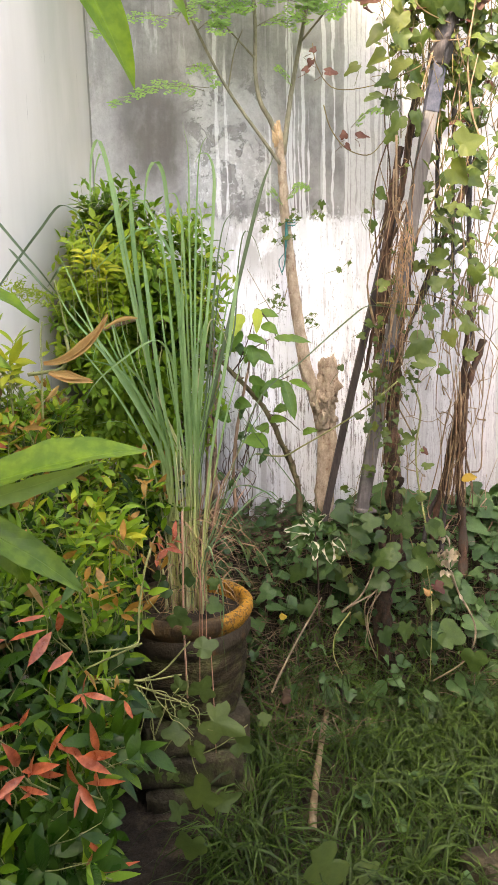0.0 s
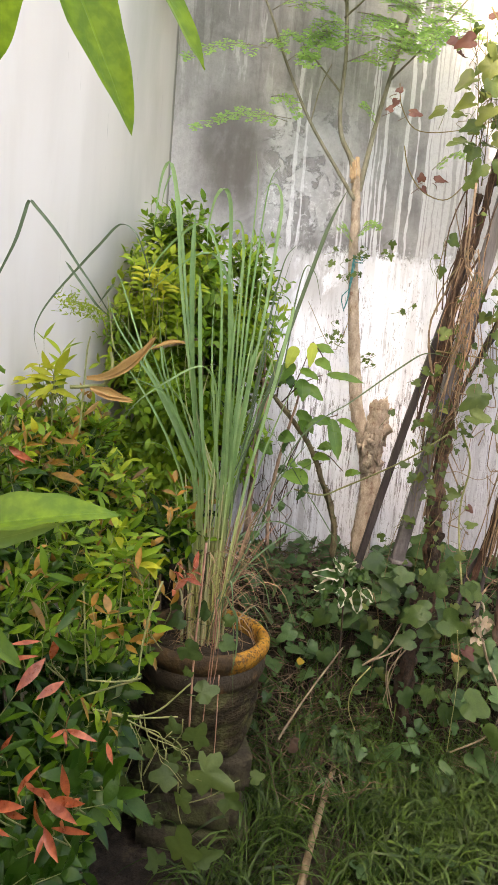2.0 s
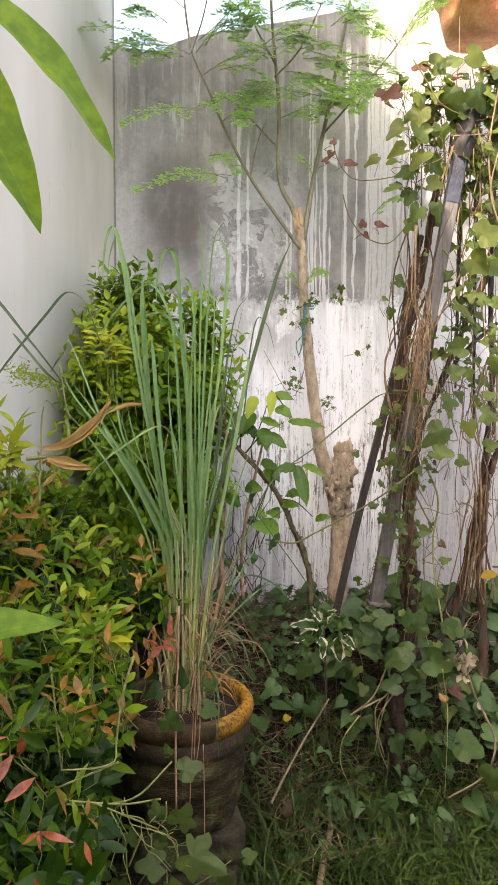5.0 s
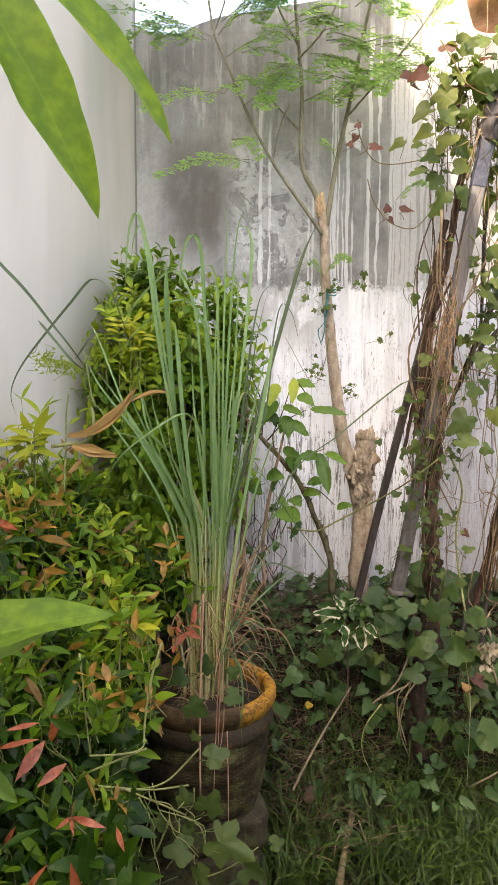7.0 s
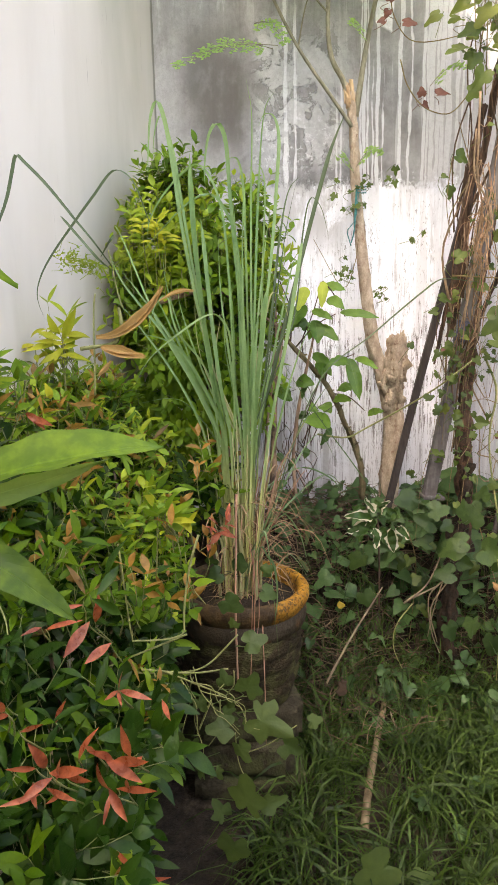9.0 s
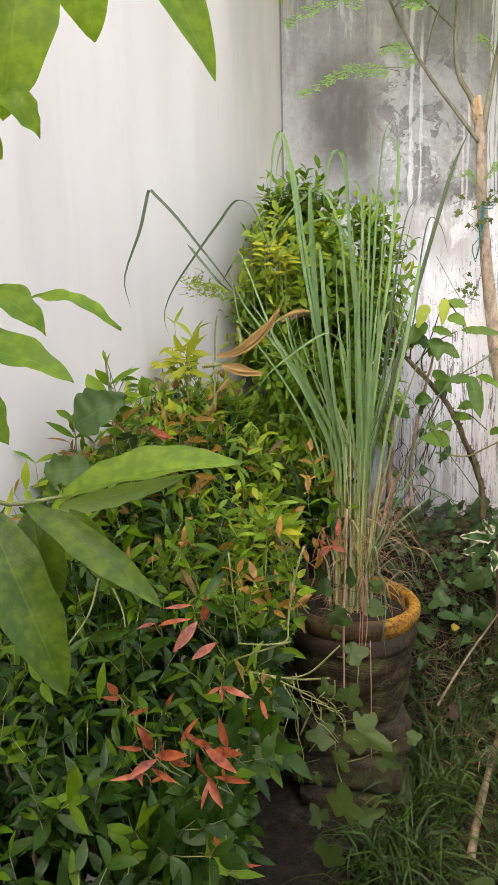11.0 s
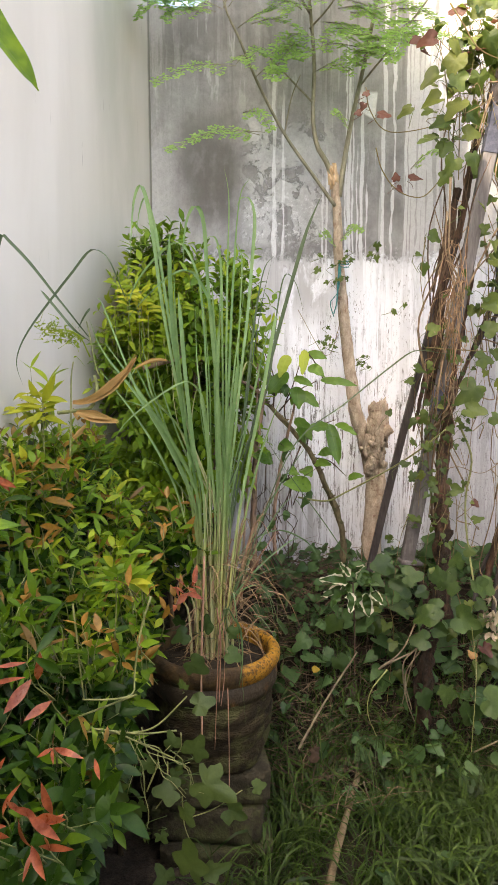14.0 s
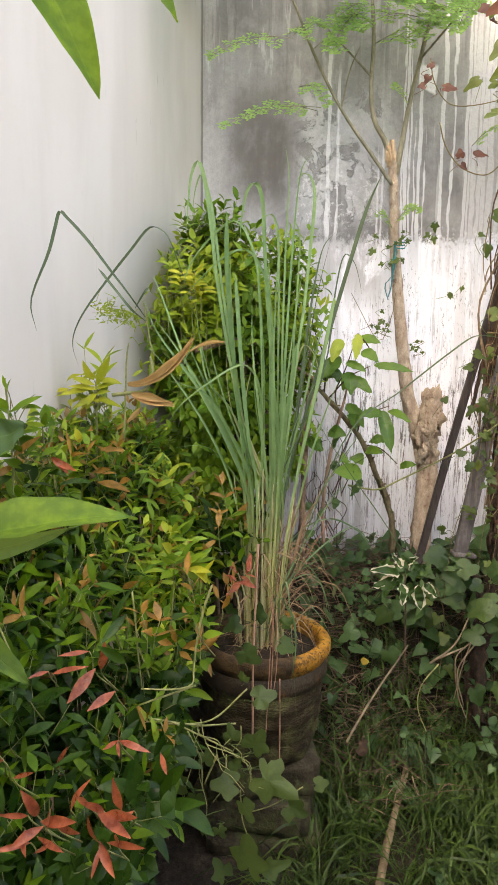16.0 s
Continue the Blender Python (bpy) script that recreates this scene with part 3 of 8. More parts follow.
def shrub_edge(y):
    return -0.165 - 0.08 * max(0, 1.1 - y) - 0.06 * max(0, min(1, (y - 1.5) / 0.25)) + 0.04 * noise.noise(Vector((y * 5, 1, 0)))


def front_top(x, y):
    """Height of the low shrub's canopy over a spot of the plan; None outside it."""
    wall, edge = left_x(y) + 0.02, shrub_edge(y) + 0.06 * max(0, min(1, (y - 1.5) / 0.2))
    if x < wall or x > edge or y < 0.42 or y > 2.2:
        return None
    h = 0.60 + 0.22 * min(max((y - 0.75) / 0.75, 0), 1) + 0.14 * min(max((y - 1.55) / 0.4, 0), 1)
    h += 0.20 * min(max((-0.25 - x) / 0.25, 0), 1) * min(max((y - 0.9) / 0.4, 0), 1)
    e = min((edge - x) / 0.16, 1.0)
    h *= 0.68 + 0.32 * math.sqrt(max(e, 0))
    return h + 0.07 * noise.noise(Vector((x * 6, y * 6, 5))) + 0.045 * noise.noise(Vector((x * 15, y * 15, 1)))


low = thing("red_tip_shrub", (-0.3, 1.3, ground_z(-0.3, 1.3)), "dense low shrub with glossy green and coppery red young leaves", "shrub")
for k in range(26):
    acc = Acc()
    x0, y0 = rng.uniform(-0.45, -0.2), rng.uniform(0.6, 2.05)
    x1, y1 = x0 + rng.uniform(-0.12, 0.10), y0 + rng.uniform(-0.15, 0.12)
    h = front_top(min(max(x1, left_x(y1) + 0.05), -0.25), y1) or 0.6
    tube(acc, [(x0, y0, ground_z(x0, y0) - 0.02), ((x0 + x1) / 2 + 0.02, (y0 + y1) / 2, h * 0.45), (x1, y1, h * 0.90)], 0.008, 0.003, 6, 5)
    part("branch", acc, M["twig"], low)
acc = Acc()
count = 0
while count < 2000:
    y = 0.42 + 1.8 * rng.random() ** 1.1
    x = rng.uniform(left_x(y), 0.05)
    h = front_top(x, y)
    if h is None:
        continue
    deep = rng.random() ** 2.0 * 0.26
    z = h - 0.07 - deep
    if noise.noise(Vector((x * 9, y * 9, z * 9 + 4))) < (0.0 if y < 1.0 else (-0.04 if y < 1.35 else -0.18)):
        continue
    count += 1
    out_ = Vector((rng.uniform(-0.5, 0.6), rng.uniform(-0.85, 0.25), 0.9))
    kind = rng.random()
    limezone = noise.noise(Vector((x * 4, y * 4, 9))) + 0.5 * (y - 1.25)
    if kind < 0.06 and y > 1.15:
        mats = (7, 6, 3)
    elif kind < 0.09:
        mats = (0, 7, 8)
    elif limezone > 0.02 and y > 1.12 and kind < 0.52:
        mats = (6, 6, 1)
    elif kind < 0.68:
        mats = (0, 0, 7)
    elif kind < 0.80:
        mats = (7, 7, 3) if y > 1.2 else (0, 0, 7)
    else:
        mats = (0, 7, 7 if y < 1.3 else 6)
    # near and deep shoots get the dark green, so colour deepens their shade
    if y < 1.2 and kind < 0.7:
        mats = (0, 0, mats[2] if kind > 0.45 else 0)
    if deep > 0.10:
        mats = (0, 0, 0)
    big = rng.uniform(0.75, 1.2) * (0.82 if y < 1.2 else 0.88)
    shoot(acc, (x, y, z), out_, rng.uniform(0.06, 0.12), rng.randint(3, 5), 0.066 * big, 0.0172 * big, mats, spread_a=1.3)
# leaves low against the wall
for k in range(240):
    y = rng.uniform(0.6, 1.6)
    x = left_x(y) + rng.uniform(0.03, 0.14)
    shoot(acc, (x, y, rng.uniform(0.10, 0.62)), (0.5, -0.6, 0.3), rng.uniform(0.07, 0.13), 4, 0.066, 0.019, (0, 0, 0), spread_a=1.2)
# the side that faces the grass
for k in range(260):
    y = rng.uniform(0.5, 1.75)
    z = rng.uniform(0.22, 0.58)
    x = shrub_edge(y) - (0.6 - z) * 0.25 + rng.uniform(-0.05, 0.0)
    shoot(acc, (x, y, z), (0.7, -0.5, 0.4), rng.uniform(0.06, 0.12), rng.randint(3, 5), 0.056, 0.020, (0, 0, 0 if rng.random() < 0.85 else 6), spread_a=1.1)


def tips(at, ln, mats, size=1.0, n=4, way=(0, -0.15, 1)):
    """A standing shoot with its tip at a place."""
    w = unit(Vector(way) + Vector((rng.uniform(-0.15, 0.15), rng.uniform(-0.1, 0.1), 0)))
    shoot(acc, Vector(at) - w * ln, w, ln, n, 0.055 * size, 0.0158 * size, mats, spread_a=1.2)


def whorl(at, count, size, mat, rnd=rng):
    """A rosette of young leaves at the end of a shoot."""
    p = Vector(at)
    tube(acc, [p + Vector((rnd.gauss(0, 0.01), 0.02, -0.16)), p + Vector((0, 0.005, -0.07)), p], 0.002, 0.0012, 6, 4, 5)
    for k in range(count):
        a = 2.4 * k + rnd.uniform(-0.3, 0.3)
        up_ = rnd.uniform(-0.15, 0.75)
        leaf(acc, p + Vector((0, 0, -0.012 * (k % 4))), (math.cos(a), math.sin(a) * 0.75, up_), (0.1 * math.cos(a), -0.75, 0.75), size * rnd.uniform(0.75, 1.15), size * 0.26, "lance", rnd.uniform(0.1, 0.9), 0.3, mat)


# coppery young leaves, leaf by leaf, on short stalks
def young_leaf(base, tip, width, mat):
    b, t = Vector(base), Vector(tip)
    d = t - b
    leaf(acc, b, d, (rng.uniform(-0.5, 0.5), -0.85, rng.uniform(0.2, 0.9)), d.length * 1.06, width * 0.92, "lance", rng.uniform(-0.2, 0.7), rng.uniform(0.2, 0.55), mat, rng.uniform(-0.7, 0.7))
    tube(acc, [b + Vector((rng.uniform(-0.02, 0.02), 0.05, -0.06)), b + Vector((0, 0.015, -0.02)), b], 0.0013, 0.0009, 4, 4, 5)


for base, tip, width in (
    ((-0.216, 1.070, 0.830), (-0.251, 1.040, 0.836), 0.008), ((-0.199, 1.070, 0.802), (-0.183, 1.040, 0.848), 0.016), ((-0.208, 1.070, 0.803), (-0.239, 1.040, 0.764), 0.020),
    ((-0.178, 1.070, 0.768), (-0.210, 1.040, 0.752), 0.016), ((-0.280, 1.070, 0.795), (-0.293, 1.040, 0.804), 0.008), ((-0.273, 1.070, 0.792), (-0.226, 1.040, 0.822), 0.009),
    ((-0.270, 1.070, 0.637), (-0.253, 1.040, 0.685), 0.010), ((-0.156, 1.000, 0.732), (-0.146, 0.970, 0.776), 0.007), ((-0.157, 1.000, 0.732), (-0.170, 0.970, 0.736), 0.007),
    ((-0.155, 1.000, 0.732), (-0.116, 0.970, 0.740), 0.011), ((-0.157, 1.000, 0.731), (-0.149, 0.970, 0.731), 0.006), ((-0.096, 1.000, 0.716), (-0.083, 0.970, 0.705), 0.009),
    ((-0.142, 0.880, 0.709), (-0.093, 0.850, 0.730), 0.016), ((-0.154, 0.880, 0.712), (-0.105, 0.850, 0.701), 0.015), ((-0.148, 0.880, 0.666), (-0.164, 0.850, 0.711), 0.016),
    ((-0.151, 0.880, 0.670), (-0.125, 0.850, 0.648), 0.015), ((-0.148, 0.880, 0.665), (-0.155, 0.850, 0.643), 0.008), ((-0.141, 0.880, 0.669), (-0.085, 0.850, 0.688), 0.010),
    ((-0.127, 0.880, 0.663), (-0.116, 0.850, 0.709), 0.011), ((-0.186, 0.880, 0.710), (-0.167, 0.850, 0.766), 0.009), ((-0.144, 0.880, 0.711), (-0.155, 0.850, 0.743), 0.010),
    ((-0.122, 0.880, 0.714), (-0.125, 0.850, 0.770), 0.012), ((-0.164, 0.880, 0.722), (-0.173, 0.850, 0.749), 0.007), ((-0.107, 0.880, 0.714), (-0.120, 0.850, 0.718), 0.010),
    ((-0.214, 0.860, 0.702), (-0.243, 0.830, 0.697), 0.013), ((-0.221, 0.860, 0.716), (-0.217, 0.830, 0.756), 0.015), ((-0.217, 0.860, 0.708), (-0.167, 0.830, 0.733), 0.015),
    ((-0.222, 0.860, 0.688), (-0.180, 0.830, 0.694), 0.009), ((-0.231, 0.860, 0.679), (-0.266, 0.830, 0.688), 0.008), ((-0.210, 0.860, 0.698), (-0.189, 0.830, 0.752), 0.012),
    ((-0.233, 0.860, 0.715), (-0.247, 0.830, 0.736), 0.008), ((-0.198, 0.860, 0.703), (-0.160, 0.830, 0.719), 0.011), ((-0.238, 0.860, 0.696), (-0.231, 0.830, 0.687), 0.010),
    ((-0.203, 0.860, 0.684), (-0.211, 0.830, 0.690), 0.008), ((-0.138, 0.840, 0.615), (-0.116, 0.810, 0.617), 0.009), ((-0.141, 0.840, 0.577), (-0.129, 0.810, 0.624), 0.008),
    ((-0.122, 0.840, 0.566), (-0.079, 0.810, 0.602), 0.008), ((-0.256, 0.840, 0.805), (-0.256, 0.810, 0.838), 0.012), ((-0.252, 0.840, 0.800), (-0.259, 0.810, 0.817), 0.008),
    ((-0.241, 0.840, 0.778), (-0.205, 0.810, 0.807), 0.006)):
    young_leaf(base, tip, width, 2)
for at in ((-0.025, 1.700, 0.733), (-0.045, 1.680, 0.710), (-0.012, 1.720, 0.742)):
    tips(at, 0.06, (3, 2, 2), 0.9, 3, (0.6, -0.4, 0.5))
for base, tip, width, mat in (
    ((-0.136, 1.420, 0.854), (-0.169, 1.390, 0.904), 0.017, 6), ((-0.132, 1.420, 0.858), (-0.166, 1.390, 0.874), 0.017, 6), ((-0.130, 1.420, 0.851), (-0.077, 1.390, 0.885), 0.020, 6),
    ((-0.128, 1.420, 0.842), (-0.078, 1.390, 0.865), 0.018, 6), ((-0.130, 1.420, 0.848), (-0.096, 1.390, 0.834), 0.018, 6), ((-0.136, 1.420, 0.842), (-0.167, 1.390, 0.838), 0.016, 6),
    ((-0.130, 1.420, 0.860), (-0.118, 1.390, 0.906), 0.014, 6), ((-0.079, 1.400, 0.826), (-0.092, 1.370, 0.859), 0.029, 9), ((-0.089, 1.400, 0.831), (-0.069, 1.370, 0.877), 0.011, 9),
    ((-0.127, 1.120, 0.575), (-0.114, 1.090, 0.652), 0.023, 0), ((-0.122, 1.120, 0.570), (-0.074, 1.090, 0.640), 0.026, 0), ((-0.144, 1.120, 0.569), (-0.139, 1.090, 0.625), 0.021, 0),
    ((-0.251, 1.120, 0.609), (-0.226, 1.090, 0.675), 0.018, 0), ((-0.198, 0.980, 0.515), (-0.152, 0.950, 0.548), 0.029, 6), ((-0.202, 0.980, 0.525), (-0.172, 0.950, 0.565), 0.018, 6),
    ((-0.074, 1.050, 0.604), (-0.024, 1.020, 0.580), 0.025, 0), ((-0.102, 1.050, 0.602), (-0.041, 1.020, 0.625), 0.020, 0), ((-0.334, 1.050, 0.680), (-0.328, 1.020, 0.741), 0.016, 0),
    ((-0.301, 1.050, 0.757), (-0.227, 1.020, 0.795), 0.021, 0), ((-0.388, 1.050, 0.772), (-0.315, 1.020, 0.800), 0.020, 0), ((-0.157, 1.050, 0.823), (-0.180, 1.020, 0.858), 0.016, 0),
    ((-0.155, 1.050, 0.898), (-0.182, 1.020, 0.867), 0.016, 0), ((-0.174, 1.050, 0.879), (-0.159, 1.020, 0.940), 0.016, 0), ((-0.248, 1.200, 0.838), (-0.264, 1.170, 0.870), 0.015, 6),
    ((-0.237, 1.200, 0.790), (-0.213, 1.170, 0.835), 0.017, 6), ((-0.062, 1.200, 0.804), (-0.032, 1.170, 0.822), 0.017, 6), ((-0.072, 1.200, 0.824), (-0.078, 1.170, 0.851), 0.017, 6),
    ((-0.138, 1.350, 0.715), (-0.172, 1.320, 0.744), 0.015, 3), ((-0.132, 1.350, 0.721), (-0.137, 1.320, 0.763), 0.013, 3), ((-0.120, 1.350, 0.709), (-0.080, 1.320, 0.742), 0.015, 3),
    ((-0.126, 1.350, 0.703), (-0.098, 1.320, 0.700), 0.014, 3), ((-0.074, 1.350, 0.693), (-0.061, 1.320, 0.672), 0.011, 3), ((-0.079, 1.350, 0.711), (-0.063, 1.320, 0.737), 0.015, 3),
    ((-0.044, 1.350, 0.791), (-0.029, 1.320, 0.831), 0.015, 3), ((-0.235, 1.350, 0.825), (-0.197, 1.320, 0.854), 0.015, 3), ((-0.277, 1.350, 0.977), (-0.225, 1.320, 0.979), 0.015, 3)):
    young_leaf(base, tip, width, mat)
# lime and orange shoots that stand out above the rest
for at, ln in (((-0.432, 1.820, 1.245), 0.22), ((-0.406, 1.830, 1.214), 0.18), ((-0.489, 1.800, 1.067), 0.12), ((-0.445, 1.750, 1.013), 0.12)):
    tips(at, ln, (6, 1, 1), 1.1, 6)
    tips(Vector(at) + Vector((0.02, 0.01, -0.03)), ln, (6, 1, 1), 1.2, 5)
for at, cnt, sz in (((-0.443, 1.800, 1.209), 6, 0.050), ((-0.408, 1.790, 1.172), 9, 0.055), ((-0.473, 1.800, 1.172), 6, 0.050), ((-0.121, 1.430, 0.899), 8, 0.040), ((-0.148, 1.410, 0.873), 6, 0.036), ((-0.096, 1.420, 0.859), 6, 0.034)):
    whorl(at, cnt, sz, 9 if at[1] > 1.6 else 6)
for at, cnt, sz in (((-0.449, 1.380, 1.105), 8, 0.06), ((-0.391, 1.380, 1.163), 6, 0.045), ((-0.528, 1.360, 1.085), 8, 0.06)):
    whorl(at, cnt, sz, 7)
for at, ln in (((-0.344, 1.750, 1.064), 0.1), ((-0.078, 1.700, 0.949), 0.08), ((-0.333, 1.700, 1.020), 0.08), ((-0.070, 1.620, 0.897), 0.08), ((-0.100, 1.360, 0.842), 0.07), ((-0.148, 1.250, 0.794), 0.07), ((-0.170, 1.250, 0.805), 0.07), ((-0.074, 1.320, 0.740), 0.06), ((-0.406, 1.420, 1.064), 0.06), ((-0.375, 1.600, 1.036), 0.06)):
    tips(at, ln, (7, 3, 3), 0.9, 4)
for at, ln in (((-0.412, 1.360, 1.128), 0.16), ((-0.380, 1.360, 1.116), 0.16)):
    tips(at, ln, (0, 7, 7), 1.25, 5)
for at in ((-0.079, 1.880, 0.858), (-0.054, 1.892, 0.824), (-0.031, 1.904, 0.774), (-0.074, 1.916, 0.748), (-0.049, 1.928, 0.697), (-0.095, 1.940, 0.788), (-0.027, 1.952, 0.830), (-0.064, 1.964, 0.875), (-0.021, 1.976, 0.704), (-0.095, 1.988, 0.669)):  # behind the foot of the lemongrass
    for j in range(3):
        tips(Vector(at) + Vector((rng.gauss(0, 0.02), rng.gauss(0.03, 0.02), rng.gauss(0, 0.025))), 0.10, (0, 7 if j else 0, (7, 3, 6)[j]), 1.1, 4, (0.4, -0.4, 0.6))
# sprigs that stand up against the painted wall and the lime rosette at the clump
for base, tip, width, mat in (
    ((-0.453, 1.370, 1.119), (-0.491, 1.340, 1.174), 0.028, 6), ((-0.451, 1.370, 1.155), (-0.381, 1.340, 1.191), 0.014, 6), ((-0.442, 1.370, 1.119), (-0.379, 1.340, 1.128), 0.013, 6),
    ((-0.438, 1.370, 1.124), (-0.378, 1.340, 1.143), 0.012, 1), ((-0.450, 1.370, 1.116), (-0.516, 1.340, 1.117), 0.010, 6), ((-0.452, 1.370, 1.162), (-0.466, 1.340, 1.190), 0.016, 6),
    ((-0.452, 1.370, 1.196), (-0.448, 1.340, 1.225), 0.008, 6), ((-0.453, 1.370, 1.199), (-0.433, 1.340, 1.220), 0.007, 6), ((-0.451, 1.370, 1.082), (-0.499, 1.340, 1.076), 0.013, 6),
    ((-0.446, 1.370, 1.072), (-0.389, 1.340, 1.115), 0.012, 3), ((-0.393, 1.370, 1.073), (-0.364, 1.340, 1.097), 0.018, 6), ((-0.444, 1.370, 1.047), (-0.401, 1.340, 1.059), 0.013, 0),
    ((-0.448, 1.370, 1.053), (-0.471, 1.340, 1.039), 0.012, 3), ((-0.370, 1.370, 1.067), (-0.315, 1.340, 1.050), 0.011, 2), ((-0.373, 1.370, 1.073), (-0.335, 1.340, 1.059), 0.011, 2),
    ((-0.394, 1.370, 1.047), (-0.347, 1.340, 1.053), 0.013, 0), ((-0.451, 1.370, 1.033), (-0.475, 1.340, 1.026), 0.016, 0), ((-0.402, 1.370, 1.021), (-0.363, 1.340, 1.053), 0.012, 6),
    ((-0.402, 1.790, 1.184), (-0.364, 1.760, 1.251), 0.019, 9), ((-0.403, 1.790, 1.180), (-0.492, 1.760, 1.156), 0.016, 9), ((-0.403, 1.790, 1.192), (-0.343, 1.760, 1.207), 0.014, 9),
    ((-0.406, 1.790, 1.184), (-0.454, 1.760, 1.202), 0.013, 9), ((-0.408, 1.790, 1.196), (-0.430, 1.760, 1.236), 0.014, 9), ((-0.402, 1.790, 1.164), (-0.421, 1.760, 1.142), 0.016, 9),
    ((-0.403, 1.790, 1.156), (-0.453, 1.760, 1.132), 0.013, 9), ((-0.399, 1.790, 1.148), (-0.337, 1.760, 1.138), 0.014, 9), ((-0.402, 1.790, 1.172), (-0.460, 1.760, 1.190), 0.013, 9),
    ((-0.349, 1.620, 1.049), (-0.295, 1.590, 1.058), 0.013, 3), ((-0.358, 1.620, 0.997), (-0.319, 1.590, 1.010), 0.013, 3), ((-0.394, 1.620, 1.064), (-0.391, 1.590, 1.093), 0.014, 9),
    ((-0.305, 1.620, 0.975), (-0.271, 1.590, 0.987), 0.014, 3), ((-0.355, 1.620, 0.974), (-0.282, 1.590, 0.973), 0.019, 3), ((-0.381, 1.620, 1.015), (-0.341, 1.590, 1.028), 0.013, 6),
    ((-0.151, 1.400, 0.882), (-0.156, 1.370, 0.910), 0.016, 9), ((-0.141, 1.400, 0.862), (-0.164, 1.370, 0.882), 0.015, 6), ((-0.122, 1.400, 0.862), (-0.075, 1.370, 0.892), 0.016, 6),
    ((-0.145, 1.400, 0.848), (-0.165, 1.370, 0.837), 0.016, 6), ((-0.119, 1.400, 0.849), (-0.075, 1.370, 0.863), 0.014, 9),):
    young_leaf(base, tip, width * 1.35, mat)
for pts, r in (([(-0.457, 1.370, 1.221), (-0.452, 1.370, 1.149), (-0.448, 1.370, 1.072), (-0.449, 1.370, 0.988)], 0.0022), ([(-0.412, 1.370, 1.179), (-0.432, 1.370, 1.143), (-0.443, 1.370, 1.117)], 0.0012), ([(-0.365, 1.370, 1.133), (-0.380, 1.370, 1.079), (-0.405, 1.370, 1.021)], 0.0016), ([(-0.375, 1.370, 1.171), (-0.399, 1.370, 1.140), (-0.430, 1.370, 1.117)], 0.0010), ([(-0.403, 1.790, 1.196), (-0.403, 1.790, 1.098), (-0.406, 1.790, 0.974)], 0.0022)):
    tube(acc, pts, r, r * 0.6, 16, 5, 5)
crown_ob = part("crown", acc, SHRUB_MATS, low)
crown_ob["kind"] = "stuff"

tall = thing("lime_green_shrub", (-0.1, 2.42, ground_z(-0.1, 2.42)), "tall bushy shrub with fresh lime green leaves against the wall", "shrub")
for k in range(9):
    acc = Acc()
    a = rng.uniform(0, 6.28)
    tube(acc, [(-0.1 + 0.05 * math.cos(a), 2.42 + 0.05 * math.sin(a), 0.1), (-0.1 + 0.1 * math.cos(a), 2.40 + 0.08 * math.sin(a), 0.8), (-0.1 + 0.17 * math.cos(a), 2.36 + 0.12 * math.sin(a), 1.35)], 0.011, 0.004, 7, 5)
    part("branch", acc, M["twig"], tall)
acc = Acc()
count = 0
while count < 1250:
    a, c = rng.uniform(0, 6.28), rng.uniform(-1, 1)
    r = rng.random() ** 0.35
    p = Vector((r * math.cos(a) * math.sqrt(1 - c * c), r * math.sin(a) * math.sqrt(1 - c * c), r * c))
    x, y, z = -0.12 + p.x * 0.23, 2.36 + p.y * 0.22, 1.19 + p.z * 0.475
    if p.z > 0:
        x = -0.12 + p.x * 0.23 * (1 - 0.35 * p.z) - 0.06 * p.z
    if x < left_x(y) + 0.03 or y > wall_y(x) - 0.04:
        continue
    if noise.noise(Vector((x * 8, y * 8, z * 8))) < -0.06:
        continue
    count += 1
    # light painted by leaf colour: limes on the outer left, dark greens elsewhere
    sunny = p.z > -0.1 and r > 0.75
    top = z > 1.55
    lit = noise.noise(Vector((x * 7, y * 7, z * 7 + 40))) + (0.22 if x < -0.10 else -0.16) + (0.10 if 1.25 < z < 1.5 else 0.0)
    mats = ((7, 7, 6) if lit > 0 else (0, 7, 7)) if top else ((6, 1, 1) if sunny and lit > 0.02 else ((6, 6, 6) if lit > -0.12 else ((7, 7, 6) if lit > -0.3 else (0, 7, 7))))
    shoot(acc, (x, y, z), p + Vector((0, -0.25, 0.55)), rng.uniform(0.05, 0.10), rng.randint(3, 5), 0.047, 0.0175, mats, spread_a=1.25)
for at in ((0.095, 2.400, 1.546), (0.121, 2.400, 1.481), (0.107, 2.400, 1.407), (0.133, 2.400, 1.332), (0.099, 2.400, 1.275), (0.118, 2.400, 1.219), (0.084, 2.400, 1.332), (0.091, 2.400, 1.444), (0.115, 2.400, 1.162), (0.081, 2.400, 1.124), (0.029, 2.360, 1.541), (0.054, 2.360, 1.496), (0.039, 2.360, 1.423), (0.065, 2.360, 1.331), (0.032, 2.360, 1.276), (0.051, 2.360, 1.220), (0.017, 2.360, 1.331), (0.047, 2.360, 1.146)):  # thinner edge behind the lemongrass
    for j in range(7):
        shoot(acc, Vector(at) + Vector((rng.gauss(-0.015, 0.025), rng.gauss(0, 0.04), rng.gauss(0, 0.03))), (rng.uniform(-0.3, 0.6), -0.4, 0.6), rng.uniform(0.05, 0.09), 4, 0.047, 0.0175, rng.choice(((7, 7, 6), (6, 6, 1), (7, 6, 6))), spread_a=1.2)
